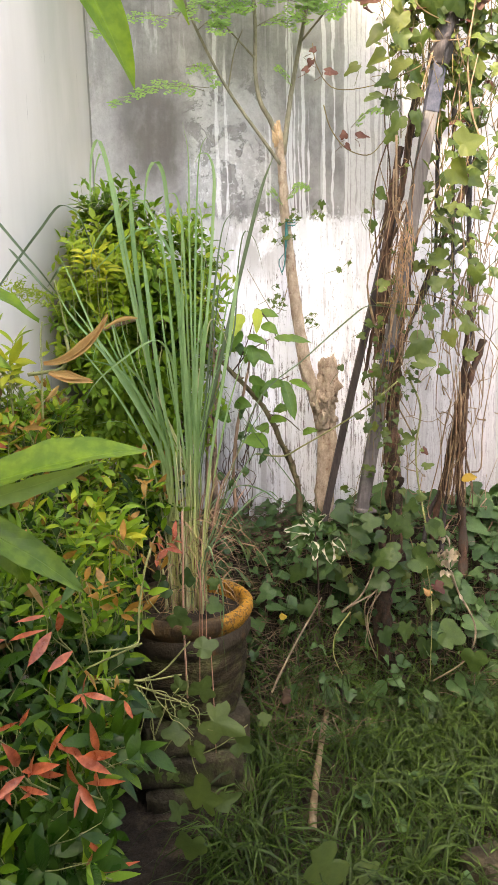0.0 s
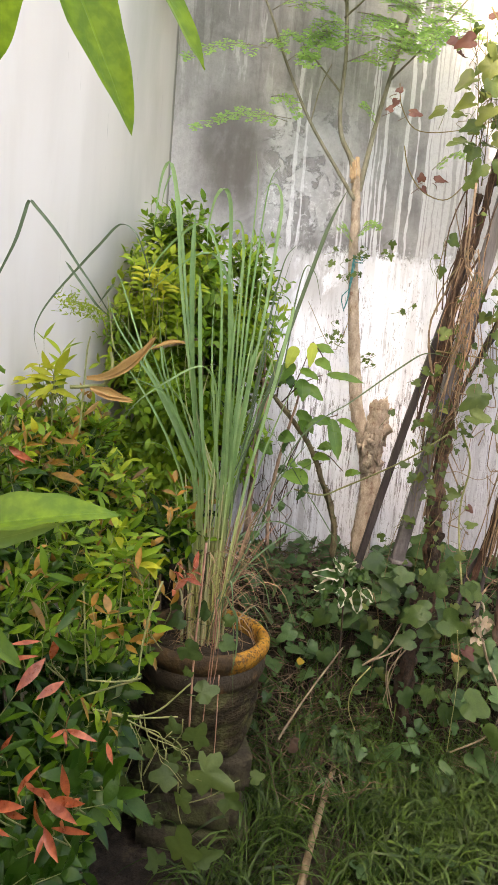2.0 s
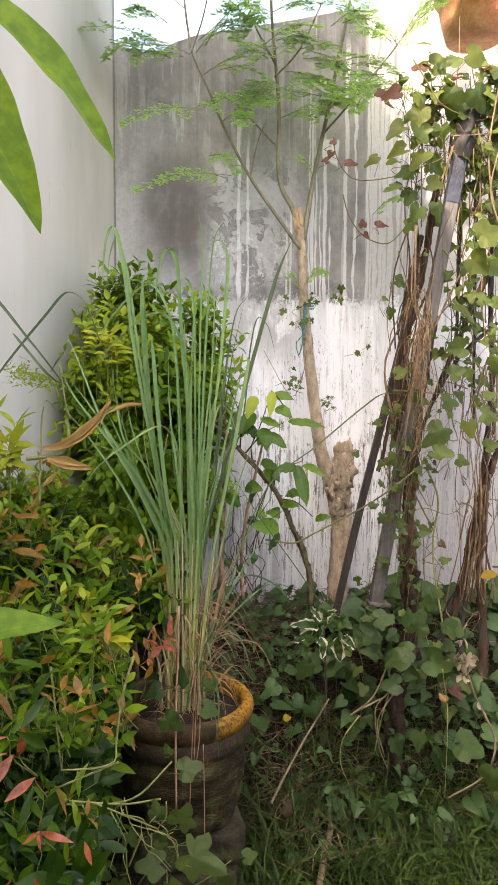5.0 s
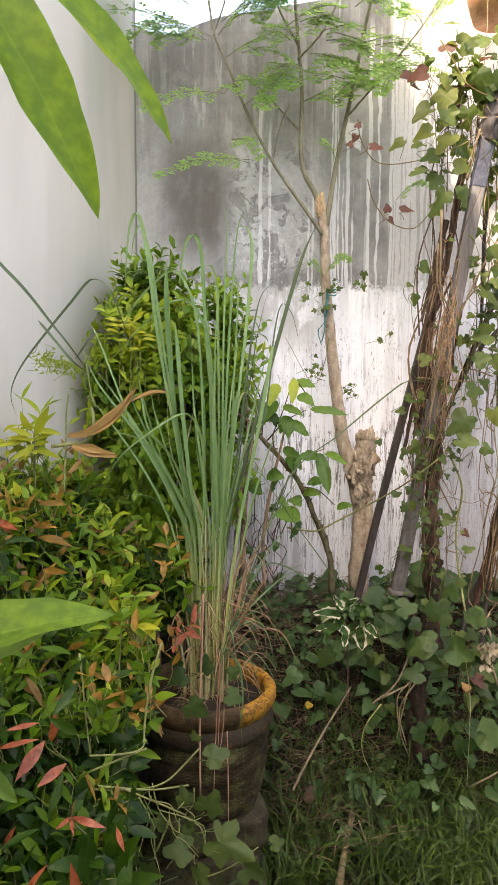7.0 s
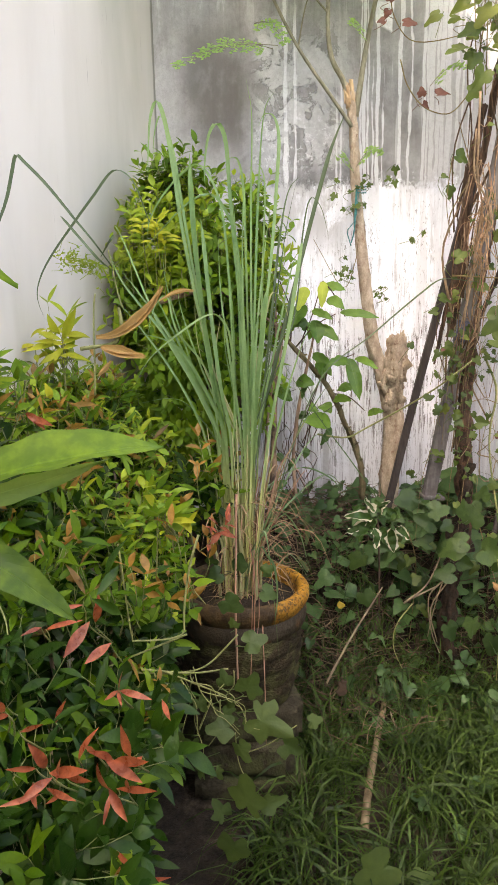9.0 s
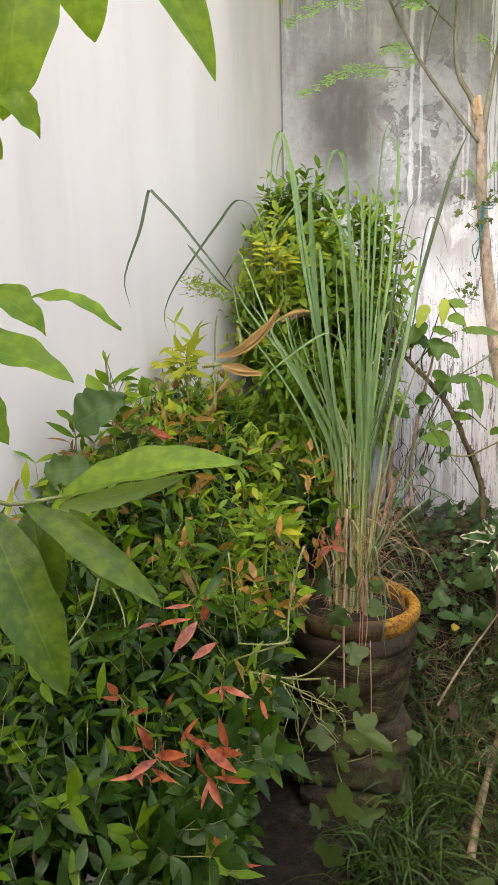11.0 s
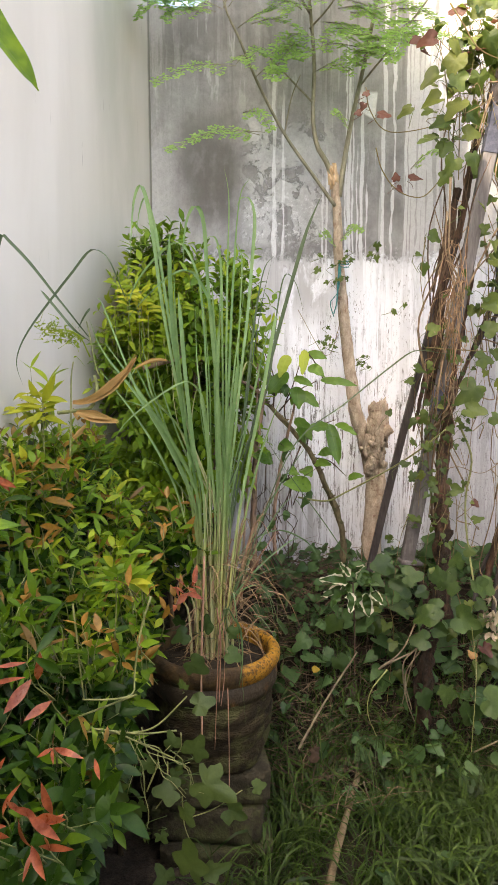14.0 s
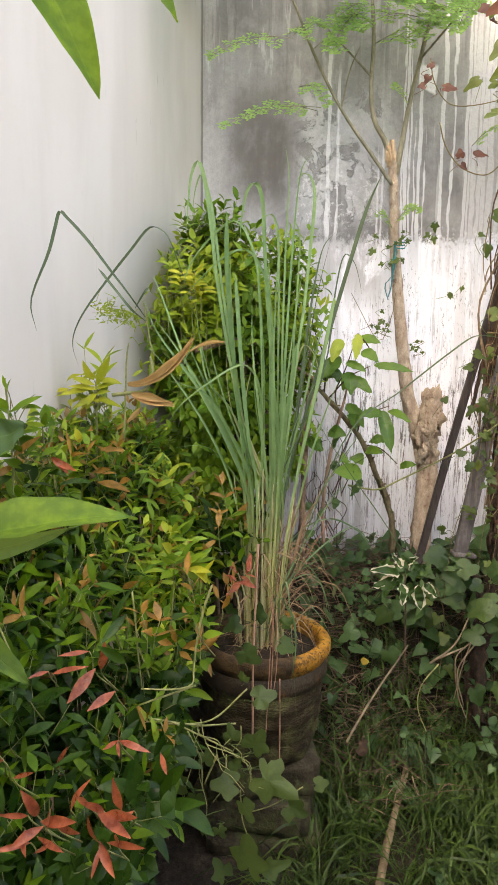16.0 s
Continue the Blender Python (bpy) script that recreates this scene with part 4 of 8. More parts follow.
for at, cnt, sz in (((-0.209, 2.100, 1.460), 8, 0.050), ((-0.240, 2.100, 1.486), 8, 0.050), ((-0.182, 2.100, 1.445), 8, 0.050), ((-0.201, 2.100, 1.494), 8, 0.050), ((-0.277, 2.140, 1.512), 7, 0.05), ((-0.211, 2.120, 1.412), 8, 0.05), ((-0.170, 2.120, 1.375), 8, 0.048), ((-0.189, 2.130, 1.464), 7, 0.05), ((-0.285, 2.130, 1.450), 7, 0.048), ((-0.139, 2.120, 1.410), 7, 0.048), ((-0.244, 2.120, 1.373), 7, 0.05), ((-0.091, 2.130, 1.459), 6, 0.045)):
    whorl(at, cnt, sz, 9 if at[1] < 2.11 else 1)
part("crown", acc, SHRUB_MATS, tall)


# ---- pot, blocks and lemongrass ----
M["pot"] = plain_mat("weathered_dark_pot", (0.014, 0.010, 0.006), (0.048, 0.036, 0.018), 16, 0.85, (1, 1, 2.5), 0.014, c=(0.066, 0.066, 0.026), cscale=15, cut=(0.46, 0.62), spec=0.2)
def rim_paint():
    """Yellow rim paint, speckled and worn; leaf shadow over its left half is painted in as dark clay."""
    m, nt, out = nodes_of("worn_yellow_paint")
    n = Net(nt)
    x, y, z = n.xyz()
    g, speck = n.noise(n.place(), 30, 6, 0.6), n.noise(n.place(), 95, 4, 0.7)
    col = n.mix(n.ramp(g, 0.3, 0.7), (0.22, 0.095, 0.012), (0.40, 0.20, 0.022))
    col = n.mix(n.ramp(speck, 0.50, 0.58, 0.0, 0.85), col, (0.060, 0.038, 0.014))
    off = n.math("ADD", n.math("ADD", x, n.math("MULTIPLY", y, 0.25)), n.math("MULTIPLY", n.noise(n.place(), 14, 6, 0.7), 0.16))
    worn_shade = n.ramp(off, 0.665, 0.625)
    col = n.mix(n.math("MULTIPLY", worn_shade, 0.94), col, n.mix(n.ramp(g, 0.3, 0.7), (0.028, 0.020, 0.012), (0.085, 0.055, 0.026)))
    nt.links.new(n.bsdf(col, 0.7, 0.3, bump=n.math("ADD", g, n.math("MULTIPLY", speck, 0.6)), dist=0.006), out.inputs[0])
    return m


M["pot_rim"] = rim_paint()
M["pot_band"] = plain_mat("worn_orange_band", (0.10, 0.045, 0.016), (0.20, 0.09, 0.026), 18, 0.75, bump=0.007, c=(0.032, 0.024, 0.014), cscale=11, cut=(0.36, 0.52))
M["block"] = plain_mat("mossy_block", (0.024, 0.020, 0.012), (0.068, 0.058, 0.034), 20, 0.9, bump=0.008, c=(0.060, 0.066, 0.026), cscale=12, cut=(0.46, 0.60))
M["grass_blade"] = leaf_mat("lemongrass_blade", (0.10, 0.220, 0.080), (0.29, 0.44, 0.195), (0.32, 0.50, 0.15), 0.40, 0.28, objects=True, tone=0.88, foot=(0.55, 0.98, (0.46, 0.43, 0.17)), spec=0.4)
M["blade_low"] = leaf_mat("low_grey_green_blade", (0.08, 0.17, 0.075), (0.20, 0.33, 0.16), (0.24, 0.38, 0.12), 0.42, 0.2, objects=True, tone=0.8)
M["blade_dark"] = leaf_mat("dull_blade", (0.06, 0.095, 0.05), (0.12, 0.17, 0.095), (0.15, 0.2, 0.08), 0.5, 0.15, objects=True, tone=1.0)
M["stalk"] = leaf_mat("lemongrass_stalk", (0.36, 0.40, 0.17), (0.58, 0.57, 0.31), (0.4, 0.4, 0.2), 0.5, 0.1, objects=True, tone=0.75)
M["stalk_red"] = leaf_mat("dry_red_stalk", (0.40, 0.19, 0.13), (0.60, 0.36, 0.26), (0.4, 0.2, 0.1), 0.55, 0.1, objects=True, tone=0.75)
M["straw"] = plain_mat("dry_straw", (0.26, 0.16, 0.085), (0.46, 0.33, 0.19), 50, 0.8, (1, 1, 0.4), vary=0.6)
POT = Vector((0.012, 1.955, 0.0))


def turned(acc, prof, centre, seg=40, mats=None, wob=0.0):
    """A body of revolution from (radius, height) rows."""
    verts, faces, fm = [], [], []
    for k, (r, z) in enumerate(prof):
        for j in range(seg):
            a = 2 * math.pi * j / seg
            rr = r * (1 + wob * noise.noise(Vector((math.cos(a) * 1.5, math.sin(a) * 1.5, z * 9))))
            verts.append((centre[0] + rr * math.cos(a), centre[1] + rr * math.sin(a), z))
    for k in range(len(prof) - 1):
        for j in range(seg):
            a, b = k * seg + j, k * seg + (j + 1) % seg
            faces.append((a, b, b + seg, a + seg))
    acc.add(verts, faces)


pot = thing("plant_pot", (POT.x, POT.y, 0.17), "dark ribbed round pot with a worn yellow painted rim", "pot")
acc = Acc()
prof = [(0.02, 0.172), (0.148, 0.172), (0.152, 0.18)]
for k in range(5):
    z = 0.185 + k * 0.044
    prof += [(0.153 + k * 0.004, z), (0.159 + k * 0.004, z + 0.012), (0.163 + k * 0.004, z + 0.024), (0.160 + k * 0.004, z + 0.038)]
prof += [(0.172, 0.408), (0.150, 0.412)]
turned(acc, prof, POT, seg=56, wob=0.11)
part("body", acc, M["pot"], pot)
acc = Acc()
turned(acc, [(0.166, 0.372), (0.178, 0.376), (0.184, 0.392), (0.183, 0.410), (0.177, 0.424), (0.170, 0.428)], POT, wob=0.04)
part("band", acc, M["pot_band"], pot, "faded orange band under the rim")
acc = Acc()
turned(acc, [(0.170, 0.424), (0.174, 0.424), (0.175, 0.432), (0.184, 0.440), (0.190, 0.455), (0.189, 0.472), (0.182, 0.482), (0.170, 0.484), (0.160, 0.478), (0.156, 0.462), (0.156, 0.41)], POT, wob=0.03)
part("rim", acc, M["pot_rim"], pot, "worn yellow and orange painted rim")
acc = Acc()
turned(acc, [(0.158, 0.438), (0.12, 0.446), (0.06, 0.452), (0.004, 0.455)], POT, 28, wob=0.08)
part("soil", acc, M["soil"], pot, "dark potting soil")
for k, (dx, dy, z, sx, sy, sz, a) in enumerate(((0.0, 0.0, 0.115, 0.30, 0.27, 0.105, 8), (-0.01, 0.01, 0.008, 0.32, 0.29, 0.10, -6), (0.01, -0.01, -0.095, 0.31, 0.28, 0.10, 3))):
    acc = Acc()
    rough_box(acc, pose(0, 0, 0, 0, 0, a), (sx, sy, sz), k, 4, 0.009)
    ob = part("concrete_block", acc, M["block"], None)
    ob.matrix_basis = Matrix.Translation((POT.x + dx, POT.y + dy, z))
    tagged(ob, "mossy grey concrete block stacked under the pot", "block", "blocks under the pot")

grass = thing("lemongrass", (POT.x, POT.y, 0.45), "tall lemongrass clump with arching blue-green blades in the pot", "plant")
rg = random.Random(21)


def grass_leaf(top, base=None, width=0.0125, droop=0.0, mid=None, mat="grass_blade", name="blade", tip=0.75, swell=1.9):
    b = Vector(base) if base is not None else POT + Vector((rg.uniform(-0.032, 0.036), rg.uniform(-0.04, 0.04), 0.44))
    t = Vector(top)
    side_lean = Vector((t.x - b.x, t.y - b.y, 0))
    pts = [b, b + Vector((side_lean.x * 0.18, side_lean.y * 0.15, (t.z - b.z) * 0.30)), b + Vector((side_lean.x * 0.55, side_lean.y * 0.52, (t.z - b.z) * 0.72)), t]
    if mid is not None:
        pts = [b, *mid, t]
    if droop:
        s = unit(side_lean) if side_lean.length > 0.02 else Vector((-1, 0, 0))
        pts = pts[:-1] + [t - s * 0.022 - Vector((0, 0, 0.085)), t, t + s * 0.030 - Vector((0, 0, 0.018)), t + s * 0.048 - Vector((0, 0, 0.07)), t + s * 0.056 - Vector((0, 0, 0.07 + droop))]
    a = Acc()
    blade(a, pts, width, 34, 0.55, side=(1, rg.uniform(-0.9, 0.9), 0), tip=tip, swell=swell)
    part(name, a, M[mat], grass)


# long blades, from one side to the other across the clump and fanning out over the shrub
for width, tip, pts in (
    (0.0168, 0.35, [(-0.042, 1.947, 0.917), (-0.063, 1.944, 1.118), (-0.092, 1.941, 1.284), (-0.121, 1.938, 1.462), (-0.134, 1.936, 1.579), (-0.150, 1.933, 1.694), (-0.168, 1.930, 1.747), (-0.186, 1.930, 1.714), (-0.195, 1.930, 1.635), (-0.199, 1.930, 1.563)]),
    (0.0147, 0.35, [(-0.032, 1.956, 0.915), (-0.053, 1.963, 1.100), (-0.084, 1.970, 1.268), (-0.110, 1.976, 1.435), (-0.129, 1.982, 1.571), (-0.144, 1.989, 1.661), (-0.166, 1.990, 1.729), (-0.184, 1.990, 1.690), (-0.192, 1.990, 1.623)]),
    (0.0167, 0.35, [(0.050, 1.945, 0.917), (0.042, 1.940, 1.088), (0.020, 1.935, 1.315), (0.005, 1.930, 1.522), (-0.003, 1.926, 1.652), (-0.023, 1.921, 1.694), (-0.045, 1.920, 1.665), (-0.057, 1.920, 1.592), (-0.056, 1.920, 1.542)]),
    (0.0178, 0.06, [(-0.026, 1.934, 0.920), (-0.054, 1.917, 1.091), (-0.074, 1.901, 1.285), (-0.088, 1.900, 1.460), (-0.091, 1.900, 1.622)]),
    (0.0164, 0.05, [(-0.010, 1.920, 0.923), (-0.031, 1.889, 1.050), (-0.051, 1.880, 1.242), (-0.068, 1.880, 1.470)]),
    (0.0132, 0.20, [(-0.019, 1.956, 0.915), (-0.045, 1.963, 1.069), (-0.069, 1.970, 1.223), (-0.084, 1.970, 1.405), (-0.089, 1.970, 1.570)]),
    (0.0132, 0.35, [(0.007, 1.952, 0.916), (0.001, 1.953, 1.163), (-0.008, 1.955, 1.390), (-0.025, 1.956, 1.524), (-0.070, 1.958, 1.604), (-0.122, 1.960, 1.579), (-0.174, 1.960, 1.523), (-0.204, 1.960, 1.470), (-0.211, 1.960, 1.418)]),
    (0.0120, 0.40, [(0.042, 1.956, 0.915), (0.044, 1.963, 1.162), (0.042, 1.970, 1.436), (0.039, 1.976, 1.557), (0.027, 1.980, 1.618), (0.007, 1.980, 1.625), (-0.011, 1.980, 1.599)]),
    (0.0144, 0.55, [(0.050, 1.950, 0.916), (0.053, 1.950, 1.315), (0.057, 1.950, 1.539), (0.062, 1.950, 1.716), (0.050, 1.950, 1.800)]),
    (0.0134, 0.30, [(0.031, 1.972, 0.911), (0.028, 1.993, 1.221), (0.018, 2.000, 1.407), (0.012, 2.000, 1.529)]),
    (0.0155, 0.45, [(0.053, 1.945, 0.917), (0.053, 1.940, 1.072), (0.062, 1.934, 1.285), (0.074, 1.930, 1.523), (0.091, 1.930, 1.713), (0.120, 1.930, 1.768)]),
    (0.0160, 0.35, [(0.057, 1.955, 0.915), (0.074, 1.960, 1.069), (0.092, 1.965, 1.254), (0.110, 1.970, 1.406), (0.124, 1.974, 1.573), (0.130, 1.979, 1.672), (0.118, 1.980, 1.721), (0.095, 1.980, 1.726), (0.080, 1.980, 1.701)]),
    (0.0109, 0.50, [(0.053, 1.968, 0.912), (0.077, 1.986, 1.160), (0.090, 2.005, 1.408), (0.096, 2.020, 1.563), (0.083, 2.020, 1.612), (0.062, 2.020, 1.617)]),
    (0.0175, 0.05, [(0.058, 1.915, 0.924), (0.068, 1.881, 1.080), (0.082, 1.870, 1.199), (0.091, 1.870, 1.294)]),
    (0.0141, 0.30, [(0.042, 1.933, 0.920), (0.035, 1.915, 1.106), (0.032, 1.910, 1.256), (0.035, 1.910, 1.403)]),
    (0.0121, 0.50, [(0.065, 1.966, 0.912), (0.112, 1.982, 1.129), (0.140, 1.999, 1.253), (0.164, 2.000, 1.354), (0.183, 2.000, 1.399)]),
    (0.0115, 0.40, [(0.035, 1.941, 0.949), (0.032, 1.931, 1.225), (0.020, 1.922, 1.404), (-0.001, 1.913, 1.476), (-0.037, 1.904, 1.524), (-0.088, 1.900, 1.514), (-0.160, 1.900, 1.452), (-0.240, 1.900, 1.364)]),
    (0.0130, 0.50, [(0.019, 1.946, 0.917), (-0.008, 1.941, 1.133), (-0.025, 1.940, 1.284), (-0.028, 1.940, 1.434)]),
    (0.0164, 0.50, [(-0.041, 1.927, 0.891), (-0.076, 1.904, 1.018), (-0.139, 1.882, 1.154), (-0.223, 1.880, 1.285), (-0.279, 1.880, 1.359)]),
    (0.0174, 0.50, [(-0.033, 1.921, 0.893), (-0.097, 1.891, 1.065), (-0.165, 1.862, 1.185), (-0.262, 1.860, 1.314), (-0.296, 1.860, 1.398)]),
    (0.0155, 0.50, [(-0.026, 1.940, 0.857), (-0.100, 1.930, 1.044), (-0.187, 1.921, 1.210), (-0.271, 1.920, 1.430), (-0.293, 1.920, 1.459)]),
    (0.0172, 0.50, [(-0.024, 1.902, 0.927), (-0.086, 1.855, 1.084), (-0.141, 1.840, 1.165), (-0.239, 1.840, 1.198)]),
    (0.0140, 0.50, [(-0.033, 1.928, 0.891), (-0.105, 1.907, 1.092), (-0.162, 1.900, 1.226), (-0.212, 1.900, 1.328)]),
    (0.0134, 0.40, [(0.005, 1.922, 1.014), (-0.001, 1.894, 1.168), (-0.022, 1.865, 1.225), (-0.056, 1.837, 1.237), (-0.124, 1.820, 1.195), (-0.201, 1.820, 1.132), (-0.244, 1.820, 1.061)]),
    (0.0125, 0.50, [(-0.025, 1.921, 0.923), (-0.079, 1.891, 1.050), (-0.122, 1.862, 1.185), (-0.156, 1.860, 1.314), (-0.163, 1.860, 1.399)]),
):
    foot = POT + Vector(((0.60 if pts[0][0] < 0.0 else 0.55) * pts[0][0] - 0.012 + rg.uniform(-0.022, 0.022), rg.uniform(-0.045, 0.045), 0.45))
    waist = foot.lerp(Vector(pts[0]), 0.55) + Vector((0.10 * (foot.x - pts[0][0]), 0, 0))
    grass_leaf(pts[-1], base=foot, width=width * 0.68, mid=[waist, *pts[:-1]], tip=tip, swell=1.0)
    if len(pts) < 6 and tip > 0.25 and rg.random() < 0.6:
        o = Vector((rg.uniform(-0.035, 0.035), rg.uniform(0.0, 0.06), 0))
        low_ = rg.uniform(-0.22, -0.03)
        grass_leaf(Vector(pts[-1]) + o + Vector((0, 0, low_)), base=foot + o * 0.3, width=width * 0.5, mid=[waist + o * 0.4, *[Vector(p) + o + Vector((0, 0, low_ * (i + 1) / len(pts))) for i, p in enumerate(pts[:-1])]], tip=0.5, swell=1.0)
# blades on the side of the tree and over the rim
for width, mat, tip, pts in (
    (0.0125, "grass_blade", 0.2, [(0.055, 1.900, 0.598), (0.072, 1.920, 0.752), (0.102, 1.940, 0.948), (0.149, 1.960, 1.182), (0.185, 1.980, 1.389), (0.191, 2.000, 1.413)]),
    (0.009, "grass_blade", 0.4, [(0.064, 1.920, 0.590), (0.089, 1.940, 0.768), (0.131, 1.960, 0.966), (0.177, 1.980, 1.116), (0.217, 2.000, 1.211)]),
    (0.0085, "blade_dark", 0.5, [(0.048, 1.940, 0.595), (0.059, 1.960, 0.798), (0.089, 1.980, 1.030), (0.119, 2.000, 1.256), (0.149, 2.020, 1.444), (0.183, 2.040, 1.589)]),
    (0.0105, "grass_blade", 0.4, [(0.039, 1.900, 0.610), (0.045, 1.920, 0.797), (0.056, 1.940, 1.036), (0.075, 1.960, 1.267), (0.111, 1.980, 1.541)]),
    (0.0115, "grass_blade", 0.3, [(0.031, 1.920, 0.602), (0.030, 1.940, 0.860), (0.024, 1.960, 1.120), (0.016, 1.980, 1.361)]),
    (0.006, "straw", 0.5, [(0.070, 1.940, 0.582), (0.112, 1.960, 0.739), (0.159, 1.980, 0.872), (0.211, 2.000, 0.958)]),
    (0.005, "straw", 0.5, [(0.061, 1.900, 0.586), (0.098, 1.920, 0.659), (0.144, 1.940, 0.744), (0.202, 1.960, 0.818)]),
    (0.005, "straw", 0.5, [(0.058, 1.920, 0.566), (0.110, 1.940, 0.617), (0.173, 1.960, 0.680), (0.226, 1.980, 0.684)]),
    (0.008, "grass_blade", 0.4, [(-0.026, 1.940, 0.584), (-0.034, 1.960, 0.742), (-0.050, 1.980, 0.899), (-0.077, 2.000, 1.031)]),
    (0.0115, "blade_low", 0.5, [(0.061, 1.740, 0.664), (0.080, 1.730, 0.645), (0.096, 1.720, 0.619), (0.102, 1.710, 0.547), (0.093, 1.700, 0.471)]),
    (0.008, "blade_low", 0.5, [(0.086, 1.860, 0.704), (0.114, 1.850, 0.723), (0.146, 1.840, 0.704), (0.174, 1.830, 0.653), (0.187, 1.820, 0.587)]),
    (0.004, "blade_low", 0.5, [(0.123, 1.860, 0.582), (0.142, 1.850, 0.606), (0.170, 1.840, 0.579), (0.197, 1.830, 0.532)]),
):
    foot = POT + Vector((rg.uniform(0.0, 0.05), rg.uniform(-0.04, 0.03), 0.45))
    grass_leaf(pts[-1], base=foot, width=width * 0.8, mid=pts[:-1], tip=tip, swell=1.0, mat=mat)
for foot, pts, width in (((0.048, 2.000, 0.670), [(0.114, 2.100, 0.740), (0.204, 2.140, 0.770), (0.293, 2.160, 0.729), (0.344, 2.160, 0.659)], 0.0060), ((0.141, 2.100, 1.097), [(0.202, 2.120, 0.997), (0.272, 2.140, 0.894), (0.341, 2.140, 0.800), (0.414, 2.120, 0.695), (0.472, 2.100, 0.612)], 0.0045), ((0.060, 2.000, 0.658), [(0.130, 2.080, 0.776), (0.215, 2.120, 0.929), (0.295, 2.140, 1.044)], 0.0050)):
    grass_leaf(pts[-1], base=foot, width=width, mid=pts[:-1], tip=0.4, swell=1.0, mat="blade_low")
# dark blades that lean out towards the tree
grass_leaf([(0.327, 2.150, 1.774)][-1], width=0.0125, mid=[(0.074, 2.150, 0.872), (0.119, 2.150, 1.060), (0.163, 2.150, 1.230), (0.208, 2.150, 1.399), (0.249, 2.150, 1.549), (0.288, 2.150, 1.681)], tip=0.2, mat="blade_dark")
grass_leaf([(0.191, 2.050, 1.592)][-1], width=0.0075, mid=[(0.073, 2.050, 0.927), (0.110, 2.050, 1.219), (0.132, 2.050, 1.410), (0.157, 2.050, 1.545)], tip=0.5, mat="blade_dark")
grass_leaf((0.799, 2.240, 1.307), width=0.0075, mid=[(0.12, 1.95, 0.75), (0.243, 2.050, 1.040), (0.401, 2.120, 1.162), (0.549, 2.180, 1.273), (0.626, 2.200, 1.320), (0.710, 2.220, 1.313)], tip=0.25, swell=1.2, mat="blade_dark")
# the blades that cross in front of the painted wall
grass_leaf((-0.493, 1.640, 1.311), base=(-0.257, 1.690, 1.347), width=0.0075, mid=[(-0.282, 1.640, 1.393), (-0.318, 1.640, 1.438), (-0.372, 1.640, 1.508), (-0.417, 1.640, 1.556), (-0.434, 1.640, 1.570), (-0.445, 1.640, 1.537), (-0.462, 1.640, 1.481), (-0.504, 1.640, 1.380)], tip=0.25, mat="blade_dark")
grass_leaf((-0.400, 1.640, 1.236), base=(-0.170, 1.690, 1.439), width=0.0062, mid=[(-0.188, 1.640, 1.503), (-0.208, 1.640, 1.530), (-0.237, 1.640, 1.535), (-0.277, 1.640, 1.489), (-0.318, 1.640, 1.440), (-0.376, 1.640, 1.367), (-0.404, 1.640, 1.319), (-0.412, 1.640, 1.280)], tip=0.45, mat="blade_dark")
grass_leaf((-0.351, 1.640, 1.450), base=(-0.256, 1.690, 1.338), width=0.0062, mid=[(-0.281, 1.640, 1.365), (-0.313, 1.640, 1.403)], tip=0.08, mat="blade_dark")
grass_leaf((-0.239, 1.640, 1.410), base=(-0.281, 1.690, 1.367), width=0.0050, mid=[(-0.254, 1.640, 1.392)], tip=0.10, mat="blade_dark")
# thin blades in and across the clump
for k in range(9):
    x = rg.uniform(-0.16, 0.22)
    z = rg.uniform(0.95, 1.66)
    grass_leaf((x, rg.uniform(1.86, 2.08), z), width=rg.uniform(0.0035, 0.0065), mid=[POT + Vector((rg.gauss(0, 0.03) + x * 0.15, rg.gauss(0, 0.02), 0.80)), POT + Vector((x * 0.5 + rg.gauss(0, 0.03), rg.gauss(0, 0.02), 0.5 + 0.45 * z))], droop=rg.choice((0, 0, 0.04, 0.08)), mat=rg.choice(("grass_blade", "grass_blade", "blade_dark", "stalk")), tip=0.6)
for k in range(12):
    x = rg.uniform(0.05, 0.30)
    grass_leaf((x, rg.uniform(1.85, 2.05), rg.uniform(0.60, 0.98)), width=rg.uniform(0.003, 0.006), mid=[POT + Vector((x * 0.3, 0, 0.62)), POT + Vector((x * 0.6, rg.gauss(0, 0.03), rg.uniform(0.72, 0.86)))], mat=rg.choice(("straw", "straw", "grass_blade", "stalk_red")), tip=0.6)
# low arching blades over the rim
for x, y, z in ((0.21, 1.93, 0.52), (0.26, 1.98, 0.62), (0.33, 2.0, 0.70), (0.30, 2.05, 0.80), (0.11, 1.78, 0.33)):
    grass_leaf((x, y, z), width=0.007, mid=[POT + Vector((0.05, -0.03, 0.62)), Vector((x * 0.75, y, max(z + 0.08, 0.66)))], mat="blade_low")
for k in range(24):
    x, y = rg.gauss(-0.004, 0.034), rg.gauss(0, 0.028)
    a = Acc()
    tube(a, [POT + Vector((x, y, 0.43)), POT + Vector((x * 1.15, y, 0.58)), POT + Vector((x * 1.7 + rg.uniform(-0.02, 0.02), y, rg.uniform(0.62, 0.96)))], 0.0052, 0.0012, 7, 6)
    part("stalk", a, M["stalk"], grass)
